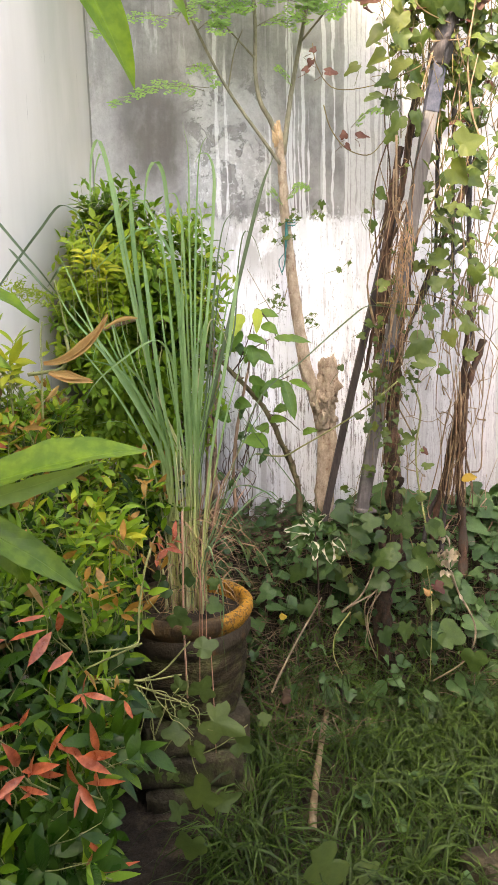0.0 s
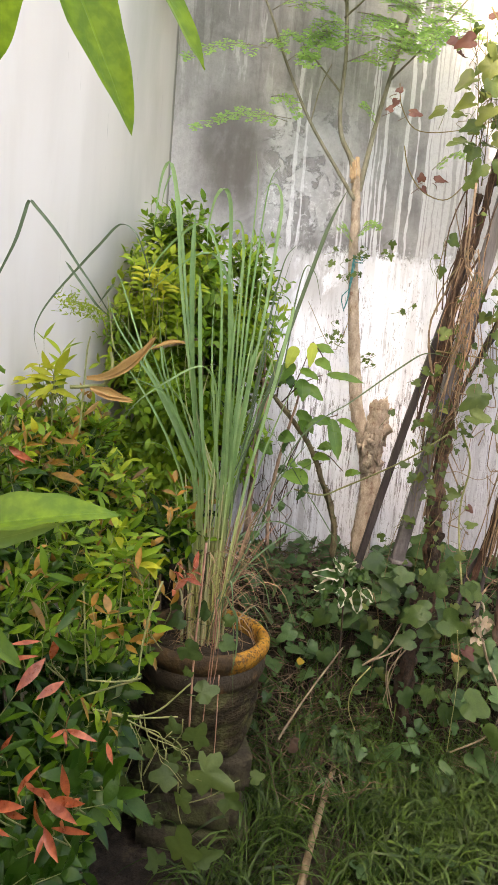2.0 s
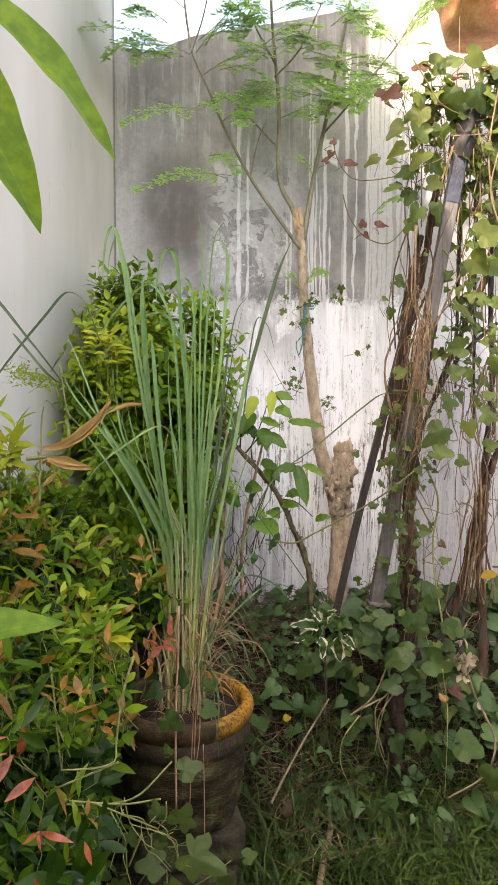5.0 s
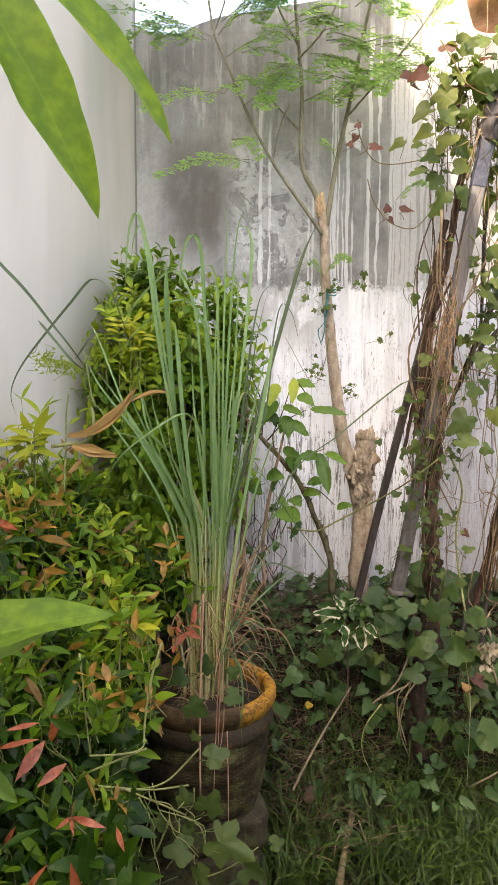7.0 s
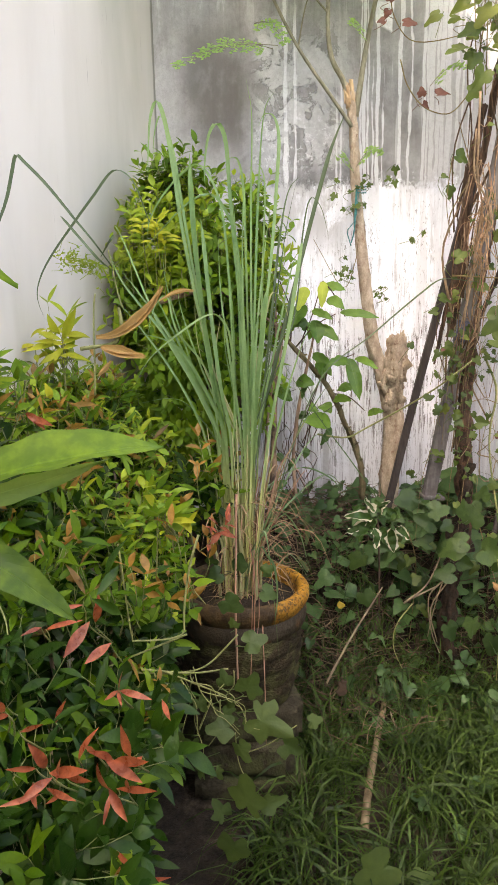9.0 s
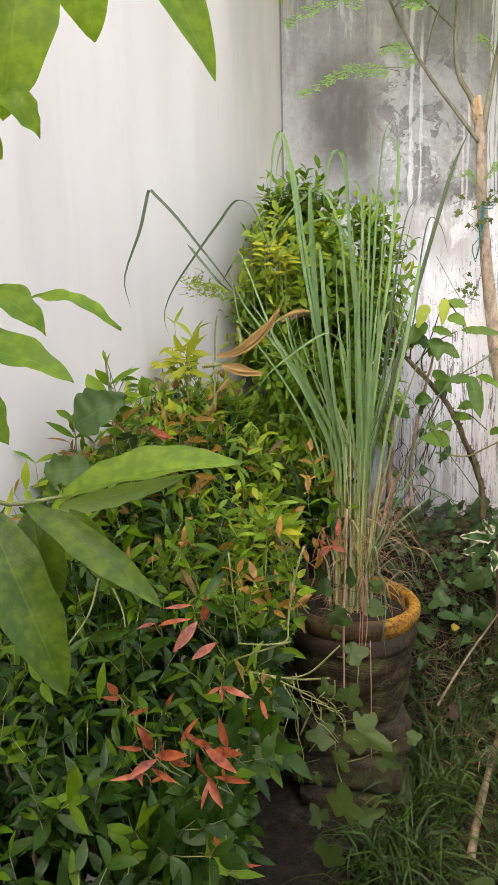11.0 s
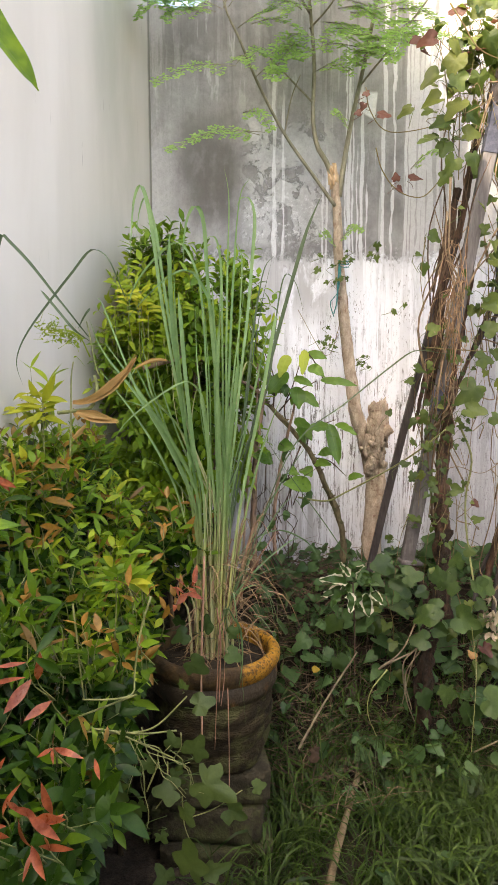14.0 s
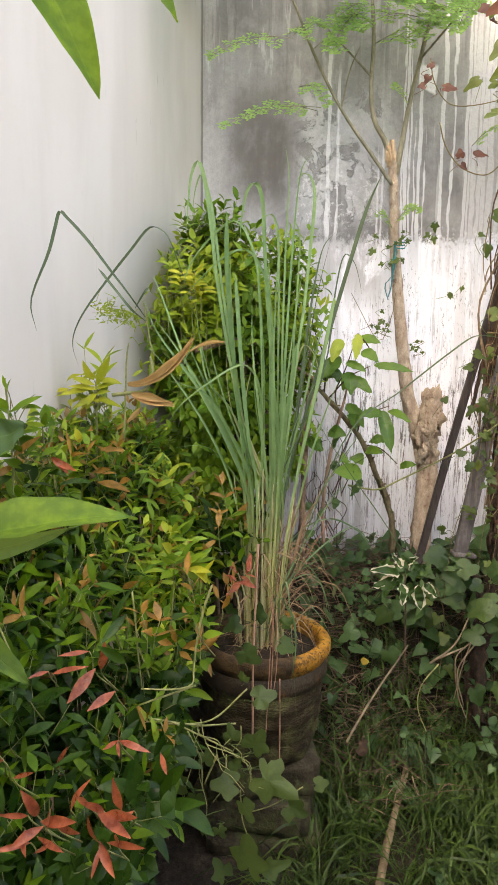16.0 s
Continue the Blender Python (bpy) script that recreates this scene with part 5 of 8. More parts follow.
for k in range(96):
    a = Acc()
    an, ln = rg.uniform(-2.2, 1.4), rg.uniform(0.10, 0.30)
    p0 = POT + Vector((rg.gauss(0, 0.03), rg.gauss(0, 0.03), rg.uniform(0.46, 0.70)))
    p1 = p0 + Vector((math.cos(an), math.sin(an) * 0.8, 0.25)) * ln * 0.6
    blade(a, [p0, (p0 + p1) / 2 + Vector((0, 0, 0.03)), p1, p1 + Vector((math.cos(an) * 0.3, math.sin(an) * 0.3, rg.uniform(-0.7, 0.1))) * ln * 0.7], rg.uniform(0.002, 0.005), 8)
    part("dry_blade", a, M["straw"], grass, "dry straw-coloured blade")
for k in range(46):
    an, rr = rg.uniform(0, 6.28), rg.uniform(0.02, 0.105)
    p0 = POT + Vector((rr * math.cos(an), rr * math.sin(an), 0.455 + rg.uniform(0, 0.012)))
    d0 = Vector((rg.gauss(0, 1), rg.gauss(0, 1), 0.1)).normalized() * rg.uniform(0.03, 0.07)
    a = Acc()
    blade(a, [p0 - d0, p0 + Vector((0, 0, 0.012)), p0 + d0], rg.uniform(0.003, 0.007), 6)
    part("dry_blade", a, M["straw"], grass, "dry straw-coloured blade")
for pts, r in (([(0.006, 1.740, 0.804), (0.002, 1.728, 0.655), (-0.002, 1.716, 0.509), (-0.000, 1.704, 0.309)], 0.0030), ([(0.047, 1.730, 0.663), (0.041, 1.718, 0.545), (0.032, 1.706, 0.307)], 0.0013), ([(0.054, 1.730, 0.635), (0.057, 1.718, 0.506), (0.048, 1.706, 0.425)], 0.0012), ([(0.065, 1.720, 0.466), (0.068, 1.708, 0.315), (0.069, 1.696, 0.149)], 0.0015), ([(0.037, 1.740, 0.669), (0.047, 1.728, 0.588), (0.043, 1.716, 0.430)], 0.0016)):
    a = Acc()
    tube(a, pts, r, r * 0.8, 16, 6, bumps=0.2)
    part("hanging_stalk", a, M["stalk_red"], grass, "dry reddish stalk hanging over the rim")


# ---- the cut-back tree ----
M["bark_pale"] = plain_mat("pale_bark", (0.33, 0.25, 0.185), (0.62, 0.515, 0.40), 40, 0.88, (1, 1, 0.6), 0.009, c=(0.25, 0.15, 0.105), cscale=40, cut=(0.56, 0.70))
M["bark_green"] = plain_mat("green_bark", (0.16, 0.15, 0.10), (0.32, 0.30, 0.22), 36, 0.8, (1, 1, 0.3), 0.002)
M["bark_brown"] = plain_mat("brown_bark", (0.045, 0.028, 0.021), (0.155, 0.082, 0.055), 34, 0.92, (1, 1, 0.25), 0.009, c=(0.055, 0.042, 0.034), cscale=16, cut=(0.45, 0.6))
M["bark_flaky"] = plain_mat("flaking_bark", (0.040, 0.026, 0.020), (0.16, 0.095, 0.065), 45, 0.92, (1, 1, 0.3), 0.012, c=(0.17, 0.085, 0.055), cscale=34, cut=(0.50, 0.66))
M["cut_wood"] = plain_mat("torn_wood", (0.46, 0.31, 0.18), (0.70, 0.56, 0.38), 60, 0.85, (1, 1, 0.2), 0.003)
M["feather"] = leaf_mat("feathery_leaf", (0.10, 0.25, 0.085), (0.34, 0.52, 0.15), (0.40, 0.62, 0.18), 0.6, 0.55, tone=0.92)
M["string"] = plain_mat("teal_string", (0.02, 0.16, 0.17), (0.05, 0.28, 0.27), 80, 0.7)
TY = 2.64
tree = thing("feathery_tree", (0.555, TY, ground_z(0.555, TY)), "young cut-back tree with pale trunk and feathery light green leaves", "tree")
acc = Acc()
tube(acc, [(0.566, TY, 0.30), (0.574, TY, 0.56), (0.586, TY, 0.80), (0.574, TY, 0.91), (0.532, TY, 1.03), (0.507, TY, 1.10), (0.490, TY, 1.20), (0.470, TY, 1.34), (0.452, TY, 1.50), (0.435, TY, 1.66), (0.429, TY, 1.78), (0.421, TY, 1.87), (0.414, TY, 1.955)], 0.046, 0.019, 90, 18, bumps=0.26, radii=([0.3, 0.55, 0.80, 0.92, 1.0, 1.15, 1.3, 1.45, 1.7, 1.96], [0.038, 0.036, 0.037, 0.036, 0.029, 0.0235, 0.0215, 0.0195, 0.0165, 0.0160]))
part("trunk", acc, M["bark_pale"], tree, "pale brown knobbly trunk")
acc = Acc()
rt = random.Random(4)
for k in range(46):
    a, z = rt.uniform(-2.8, 1.0), rt.uniform(0.90, 1.12)
    c = Vector((0.578 + 0.034 * math.cos(a) + (z - 1.0) * 0.05, TY - 0.020 + 0.026 * math.sin(a), z))
    r, stretch = rt.uniform(0.006, 0.014), rt.uniform(1.3, 3.2)
    bm = bmesh.new()
    bmesh.ops.create_icosphere(bm, subdivisions=2, radius=r)
    vs = [c + Vector((v.co.x, v.co.y, v.co.z * stretch)) * (1 + 1.5 * noise.noise(v.co * 190 + c * 40)) for v in bm.verts]
    bm.verts.index_update()
    acc.add(vs, [[v.index for v in f.verts] for f in bm.faces])
    bm.free()
tube(acc, [(0.576, TY - 0.004, 0.87), (0.578, TY - 0.022, 1.02), (0.586, TY - 0.022, 1.125)], 0.037, 0.031, 26, 15, bumps=0.7)
for a0, b0, r in (((0.590, TY - 0.03, 1.01), (0.632, TY - 0.04, 1.045), 0.021), ((0.555, TY - 0.03, 0.99), (0.566, TY - 0.075, 0.985), 0.010), ((0.60, TY - 0.02, 1.08), (0.632, TY - 0.03, 1.115), 0.005), ((0.545, TY - 0.02, 0.96), (0.522, TY - 0.035, 0.965), 0.010)):
    tube(acc, [a0, Vector(a0).lerp(Vector(b0), 0.5), b0], r, r * 0.9, 6, 8, bumps=0.6)
for k in range(11):
    a = k * 0.63
    p = Vector((0.586 + 0.024 * math.cos(a), TY - 0.022 + 0.022 * math.sin(a), 1.105))
    tube(acc, [p, p + Vector((0.004 * math.cos(a), 0.004 * math.sin(a), 0.015)), p + Vector((0.002, 0, rt.uniform(0.018, 0.040)))], 0.010, 0.004, 4, 6, bumps=0.6)
part("burl", acc, M["bark_pale"], tree, "knobbly healed stump of a lopped limb")
acc = Acc()
rt2 = random.Random(9)
for k in range(16):
    a = k * 0.83
    o = Vector((math.cos(a), math.sin(a), 0)) * (0.013 if k % 3 else 0.005)
    p = Vector((0.412, TY, 1.90 + 0.03 * rt2.random())) + o
    tube(acc, [p, p + Vector((-0.003, 0, 0.03)), p + Vector((-0.007 + rt2.uniform(-0.004, 0.004), 0, rt2.uniform(0.045, 0.080)))], 0.0085, 0.0055, 5, 4)
part("torn_top", acc, M["cut_wood"], tree, "splintered orange-brown torn top")
LIMB_RUNS = [
    ([(0.408, TY, 1.94), (0.385, TY, 2.00), (0.350, TY, 2.06), (0.335, TY, 2.16), (0.338, TY, 2.34), (0.318, TY, 2.55), (0.304, TY - 0.02, 2.70), (0.295, TY - 0.04, 3.05)], 0.0105, 0.004),
    ([(0.432, TY, 1.88), (0.452, TY, 2.02), (0.473, TY, 2.143), (0.515, TY, 2.34), (0.554, TY, 2.543), (0.585, TY - 0.02, 2.72), (0.60, TY - 0.04, 3.0)], 0.0105, 0.004),
    ([(0.418, TY - 0.01, 1.845), (0.36, TY - 0.03, 1.915), (0.232, 2.60, 2.085), (0.135, 2.57, 2.25), (0.075, 2.55, 2.38), (0.023, 2.53, 2.49), (-0.01, 2.50, 2.72)], 0.0070, 0.0028),
    ([(0.338, TY, 2.20), (0.27, 2.60, 2.25), (0.18, 2.58, 2.33)], 0.004, 0.002),
    ([(0.232, 2.60, 2.085), (0.255, 2.59, 2.20), (0.285, 2.57, 2.27)], 0.003, 0.0015),
    ([(0.50, TY, 2.26), (0.60, 2.55, 2.36), (0.72, 2.48, 2.50), (0.78, 2.45, 2.60)], 0.004, 0.002),
    ([(0.320, TY, 2.50), (0.24, 2.6, 2.62), (0.20, 2.55, 2.75)], 0.004, 0.002),
    ([(0.320, TY, 2.45), (0.40, 2.58, 2.52), (0.47, 2.52, 2.65)], 0.004, 0.002),
    ([(0.023, 2.53, 2.47), (0.06, 2.5, 2.56), (0.09, 2.48, 2.68)], 0.003, 0.0015),
]
for pts, r0, r1 in LIMB_RUNS:
    acc = Acc()
    tube(acc, pts, r0, r1, 20, 7)
    part("limb", acc, M["bark_green"], tree, "slim greenish limb")
rf = random.Random(12)
crown = Acc()


def frond(start, end, wide, pairs=7, size=0.0140, sag=0.03):
    """A feathery compound leaf: side ribs with paired round leaflets."""
    s, e = Vector(start), Vector(end)
    pairs = int(pairs * 1.25)
    run = curve_pts([s, (s + e) / 2 + Vector((0, 0, sag)), e], 20)
    tube(crown, [run[0], run[7], run[14], run[20]], 0.0015, 0.0006, 8, 3, 1)
    d = unit(e - s)
    side = unit(d.cross(Vector((rf.uniform(-0.3, 0.3), -0.72, 0.9))))
    up = side.cross(d)
    for k in range(pairs):
        u = 0.18 + 0.80 * k / (pairs - 1)
        q = run[int(u * 20)]
        ln = wide * (1.1 - 0.75 * u) * rf.uniform(0.8, 1.15)
        for sg in (1, -1):
            way = unit(side * sg + d * 0.75 + up * rf.uniform(-0.25, 0.25))
            m = max(3, int(ln / (size * 0.95)))
            tube(crown, [q, q + way * ln], 0.0007, 0.0004, 1, 3, 1)
            s2 = unit(way.cross(up))
            for j in range(m):
                c = q + way * ln * (j + 0.7) / m
                for s3 in (1, -1):
                    w2 = unit(s2 * s3 + way * 0.5 + up * rf.uniform(-0.5, 0.5))
                    leaf_small(crown, c, w2, up, size * rf.uniform(0.75, 1.2))
            leaf_small(crown, q + way * ln, way, up, size)


def leaf_small(acc, b, d, up, size):
    d = unit(d)
    s = unit(d.cross(up)) * size * 0.34
    b = Vector(b)
    acc.add([b, b + d * size * 0.4 + s, b + d * size * 0.8 + s * 0.8, b + d * size, b + d * size * 0.8 - s * 0.8, b + d * size * 0.4 - s], [(0, 1, 2, 3), (0, 3, 4, 5)], 0)


for s, e, w, p in (
    ((0.02, 2.52, 2.46), (-0.20, 2.42, 2.44), 0.06, 7),
    ((0.0, 2.5, 2.60), (-0.28, 2.4, 2.68), 0.07, 8), ((0.05, 2.5, 2.50), (0.22, 2.42, 2.52), 0.06, 7), ((0.07, 2.52, 2.40), (0.25, 2.45, 2.42), 0.06, 7),
    ((0.10, 2.5, 2.68), (0.26, 2.4, 2.62), 0.06, 7), ((-0.01, 2.5, 2.70), (0.14, 2.4, 2.60), 0.06, 7), ((0.13, 2.56, 2.26), (0.30, 2.5, 2.30), 0.05, 6),
    ((0.32, TY, 2.50), (0.20, 2.45, 2.46), 0.06, 7), ((0.305, 2.62, 2.66), (0.48, 2.45, 2.60), 0.07, 8), ((0.305, 2.62, 2.66), (0.16, 2.48, 2.58), 0.06, 7), ((0.33, 2.62, 2.36), (0.19, 2.48, 2.31), 0.05, 6),
    ((0.34, 2.62, 2.30), (0.50, 2.48, 2.26), 0.05, 6), ((0.40, 2.58, 2.52), (0.55, 2.45, 2.44), 0.06, 7), ((0.47, 2.52, 2.65), (0.62, 2.40, 2.56), 0.06, 7), ((0.24, 2.6, 2.62), (0.10, 2.46, 2.56), 0.05, 6),
    ((0.20, 2.55, 2.75), (0.34, 2.42, 2.66), 0.06, 7), ((0.52, 2.62, 2.37), (0.36, 2.5, 2.36), 0.06, 7), ((0.54, 2.62, 2.50), (0.70, 2.44, 2.40), 0.06, 8), ((0.60, 2.55, 2.36), (0.74, 2.40, 2.32), 0.05, 7),
    ((0.60, 2.55, 2.36), (0.48, 2.42, 2.29), 0.05, 7), ((0.70, 2.49, 2.47), (0.86, 2.38, 2.60), 0.06, 8), ((0.72, 2.48, 2.50), (0.62, 2.36, 2.46), 0.05, 6), ((0.585, 2.62, 2.70), (0.74, 2.46, 2.66), 0.07, 8),
    ((0.58, 2.62, 2.68), (0.44, 2.46, 2.70), 0.06, 7), ((0.76, 2.46, 2.57), (0.93, 2.36, 2.66), 0.06, 8), ((0.30, 2.6, 2.80), (0.42, 2.4, 2.76), 0.07, 7), ((0.30, 2.6, 2.85), (0.14, 2.42, 2.78), 0.07, 7), ((0.595, 2.6, 2.85), (0.72, 2.4, 2.80), 0.07, 7),
    ((0.163, 2.560, 2.078), (-0.169, 2.460, 1.987), 0.070, 9), ((0.147, 2.560, 2.068), (-0.096, 2.480, 2.025), 0.050, 7), ((0.063, 2.550, 2.292), (-0.208, 2.450, 2.196), 0.055, 9), ((0.047, 2.550, 2.303), (0.113, 2.470, 2.254), 0.050, 6), ((-0.002, 2.520, 2.451), (-0.160, 2.440, 2.385), 0.055, 7), ((-0.035, 2.520, 2.476), (-0.350, 2.440, 2.494), 0.075, 10), ((-0.055, 2.500, 2.549), (-0.174, 2.420, 2.523), 0.060, 7), ((-0.116, 2.500, 2.612), (-0.223, 2.420, 2.600), 0.060, 7), ((0.040, 2.520, 2.467), (0.165, 2.440, 2.522), 0.060, 8), ((0.331, 2.600, 2.413), (0.178, 2.480, 2.298), 0.065, 8), ((0.354, 2.580, 2.446), (0.521, 2.460, 2.303), 0.045, 9), ((0.413, 2.580, 2.489), (0.567, 2.460, 2.378), 0.050, 9), ((0.578, 2.600, 2.354), (0.445, 2.480, 2.282), 0.055, 7), ((0.683, 2.500, 2.409), (0.555, 2.400, 2.292), 0.060, 8), ((0.272, 2.560, 2.520), (0.447, 2.440, 2.530), 0.050, 9), ((0.310, 2.560, 2.587), (0.129, 2.440, 2.576), 0.050, 8), ((0.449, 2.560, 2.515), (0.335, 2.440, 2.500), 0.070, 8), ((0.507, 2.560, 2.592), (0.634, 2.440, 2.577), 0.055, 8), ((0.087, 2.560, 2.144), (0.183, 2.500, 2.066), 0.040, 5),
    ((0.46, 2.62, 2.10), (0.40, 2.55, 2.13), 0.03, 5), ((0.70, 2.70, 1.99), (0.80, 2.62, 2.02), 0.03, 5), ((0.43, 2.6, 1.71), (0.50, 2.55, 1.74), 0.025, 4), ((0.42, 2.6, 1.69), (0.36, 2.55, 1.72), 0.025, 4),
):
    frond(s, e, w, p)
    for extra in range(1 if e[2] > 2.2 else 0):
        s2, e2 = Vector(s), Vector(e)
        frond(s2.lerp(e2, 0.25), e2 + Vector((rf.uniform(-0.10, 0.10), rf.uniform(-0.04, 0.06), rf.uniform(-0.09, 0.06))), w * 0.9, p)
part("crown", crown, [M["feather"], M["bark_green"]], tree)
acc = Acc()
for k in range(3):
    pts = [(0.449 + 0.0225 * math.cos(a * 0.9), TY + 0.0225 * math.sin(a * 0.9), 1.63 + k * 0.010 + 0.004 * math.sin(a * 2)) for a in range(8)]
    tube(acc, pts, 0.0016, 0.0016, 20, 5)
tube(acc, [(0.435, TY - 0.024, 1.645), (0.430, TY - 0.03, 1.57), (0.425, TY - 0.04, 1.50), (0.415, TY - 0.04, 1.46)], 0.0045, 0.002, 8, 4)
tube(acc, [(0.44, TY - 0.03, 1.63), (0.43, TY - 0.035, 1.54), (0.402, TY - 0.04, 1.50), (0.415, TY - 0.04, 1.45)], 0.002, 0.002, 8, 4)
tagged(part("string", acc, M["string"]), "teal string tied round the tree trunk", "string")


# ---- leaning poles and the creeper on them ----
M["plank"] = plain_mat("weathered_plank", (0.115, 0.105, 0.105), (0.22, 0.205, 0.20), 40, 0.85, (1, 1, 0.10), 0.003, c=(0.075, 0.066, 0.066), cscale=7)
M["plank_dark"] = plain_mat("dark_plank", (0.036, 0.031, 0.033), (0.080, 0.068, 0.066), 40, 0.7, (1, 1, 0.12), 0.002)
M["blue"] = plain_mat("faded_blue_paint", (0.048, 0.054, 0.080), (0.10, 0.105, 0.14), 30, 0.6)
M["dry_vine"] = plain_mat("dry_vine", (0.19, 0.125, 0.075), (0.46, 0.335, 0.215), 60, 0.85, (1, 1, 0.4), vary=0.5)
M["vine_bark"] = plain_mat("woody_vine", (0.085, 0.052, 0.034), (0.24, 0.15, 0.095), 26, 0.9, (1, 1, 0.4), 0.004, vary=0.6)
M["rotten"] = plain_mat("rotten_wood", (0.020, 0.014, 0.010), (0.072, 0.042, 0.028), 60, 0.95, (1, 1, 0.5), 0.014, c=(0.035, 0.030, 0.022), cscale=30)
M["rootlet"] = plain_mat("orange_rootlet", (0.34, 0.19, 0.10), (0.66, 0.45, 0.28), 60, 0.85, vary=0.55)
M["dry_twig"] = plain_mat("dry_twig", (0.16, 0.125, 0.085), (0.38, 0.32, 0.22), 22, 0.85, vary=0.5)
M["vine_leaf"] = leaf_mat("creeper_leaf", (0.040, 0.105, 0.022), (0.16, 0.235, 0.045), (0.26, 0.40, 0.05), 0.42, 0.28, spots=0.3, tone=0.42)
M["vine_lime"] = leaf_mat("creeper_leaf_lime", (0.13, 0.21, 0.04), (0.30, 0.38, 0.10), (0.34, 0.42, 0.06), 0.42, 0.36, spots=0.45, tone=0.54)
M["vine_red"] = leaf_mat("creeper_leaf_red", (0.16, 0.05, 0.045), (0.27, 0.12, 0.085), (0.4, 0.15, 0.08), 0.45, 0.3)
M["vine_leaf_one"] = leaf_mat("creeper_leaf_single", (0.045, 0.10, 0.025), (0.23, 0.31, 0.075), (0.28, 0.42, 0.06), 0.4, 0.32, spots=0.35, tone=0.54, objects=True)
M["vine_lime_one"] = leaf_mat("creeper_leaf_olive_single", (0.12, 0.17, 0.03), (0.30, 0.35, 0.075), (0.33, 0.42, 0.05), 0.42, 0.36, spots=0.6, tone=0.50, objects=True)
M["vine_red_one"] = leaf_mat("creeper_leaf_red_single", (0.12, 0.04, 0.035), (0.30, 0.12, 0.08), (0.4, 0.15, 0.08), 0.45, 0.3, objects=True, tone=0.5)
M["cover_one"] = leaf_mat("ground_leaf_single", (0.03, 0.09, 0.025), (0.15, 0.26, 0.07), (0.20, 0.38, 0.06), 0.45, 0.22, spots=0.3, tone=0.44, objects=True)
M["vine_stem"] = plain_mat("creeper_stem", (0.20, 0.13, 0.07), (0.30, 0.26, 0.10), 60, 0.7, vary=0.5)
M["dead_leaf"] = leaf_mat("dead_leaf", (0.24, 0.20, 0.14), (0.46, 0.40, 0.30), (0.3, 0.25, 0.15), 0.8, 0.15, tone=0.85)


def plank(acc, a, b, w, d, mat=0, seed=0, u0=0.0, u1=1.0):
    """A squared timber from a to b, slightly bowed and worn."""
    a, b = Vector(a), Vector(b)
    t = unit(b - a)
    s = unit(t.cross(Vector((0, 1, 0))))
    u = s.cross(t)
    n, verts, faces = 14, [], []
    for k in range(n + 1):
        v = u0 + (u1 - u0) * k / n
        c = a + (b - a) * v + s * 0.006 * math.sin(v * 3.1 + seed) + u * 0.005 * math.sin(v * 4)
        j = 1 + 0.06 * noise.noise(Vector((v * 13, seed, 0)))
        for x, y in ((-0.5, -0.4), (-0.42, -0.5), (0.42, -0.5), (0.5, -0.4), (0.5, 0.4), (0.42, 0.5), (-0.42, 0.5), (-0.5, 0.4)):
            verts.append(c + s * x * w * j + u * y * d)
    for k in range(n):
        for j in range(8):
            p, q = k * 8 + j, k * 8 + (j + 1) % 8
            faces.append((p, q, q + 8, p + 8))
    faces += [tuple(range(8))[::-1], tuple(n * 8 + j for j in range(8))]
    acc.add(verts, faces, mat)


acc = Acc()
plank(acc, (0.563, 2.580, 0.495), (0.791, 2.460, 1.677), 0.025, 0.020, seed=1)
tagged(part("dark_post", acc, M["plank_dark"], smooth=False), "dark flat timber leaning against the creeper posts", "post", "leaning posts")
FOOT, HEAD = Vector((0.657, 2.360, 0.614)), Vector((0.898, 2.320, 2.187))
post = thing("grey_post", FOOT, "weathered grey timber post leaning among creepers", "post", "leaning posts")
acc = Acc()
plank(acc, FOOT, HEAD, 0.043, 0.029, seed=2)
part("timber", acc, M["plank"], post, smooth=False)
acc = Acc()
rough_box(acc, pose(FOOT.x + 0.004, FOOT.y - 0.004, FOOT.z - 0.006, 0, 4, 6), (0.075, 0.055, 0.012), 3, 3, 0.003)
part("foot_plate", acc, M["plank"], post, "small grey plate under the timber")
acc = Acc()
tube(acc, [(0.680, 2.200, 0.111), (0.685, 2.210, 0.242), (0.700, 2.230, 0.368), (0.731, 2.280, 0.476), (0.767, 2.340, 0.600), (0.782, 2.370, 0.719)], 0.024, 0.017, 46, 17, bumps=1.3)
tube(acc, [(0.715, 2.260, 0.408), (0.708, 2.310, 0.504), (FOOT.x + 0.004, FOOT.y, FOOT.z - 0.004)], 0.016, 0.011, 18, 11, bumps=0.8)
tagged(part("stump", acc, M["rotten"]), "rotten dark brown stump that carries the leaning post", "stump")
for u0, u1 in ((0.325, 0.368), (0.842, 0.935)):
    acc = Acc()
    plank(acc, FOOT, HEAD, 0.0465, 0.033, seed=2, u0=u0, u1=u1)
    part("band", acc, M["blue"], post, "faded blue painted band", smooth=False)
acc = Acc()
tube(acc, [(0.789, 2.380, 0.402), (0.777, 2.380, 0.664), (0.763, 2.380, 0.818), (0.772, 2.380, 0.989), (0.780, 2.380, 1.102), (0.787, 2.380, 1.213), (0.806, 2.380, 1.387), (0.832, 2.380, 1.591)], 0.023, 0.016, 80, 15, bumps=0.9)
tagged(part("brown_stem", acc, M["bark_flaky"]), "flaking reddish brown woody stem wound by creepers", "stem")
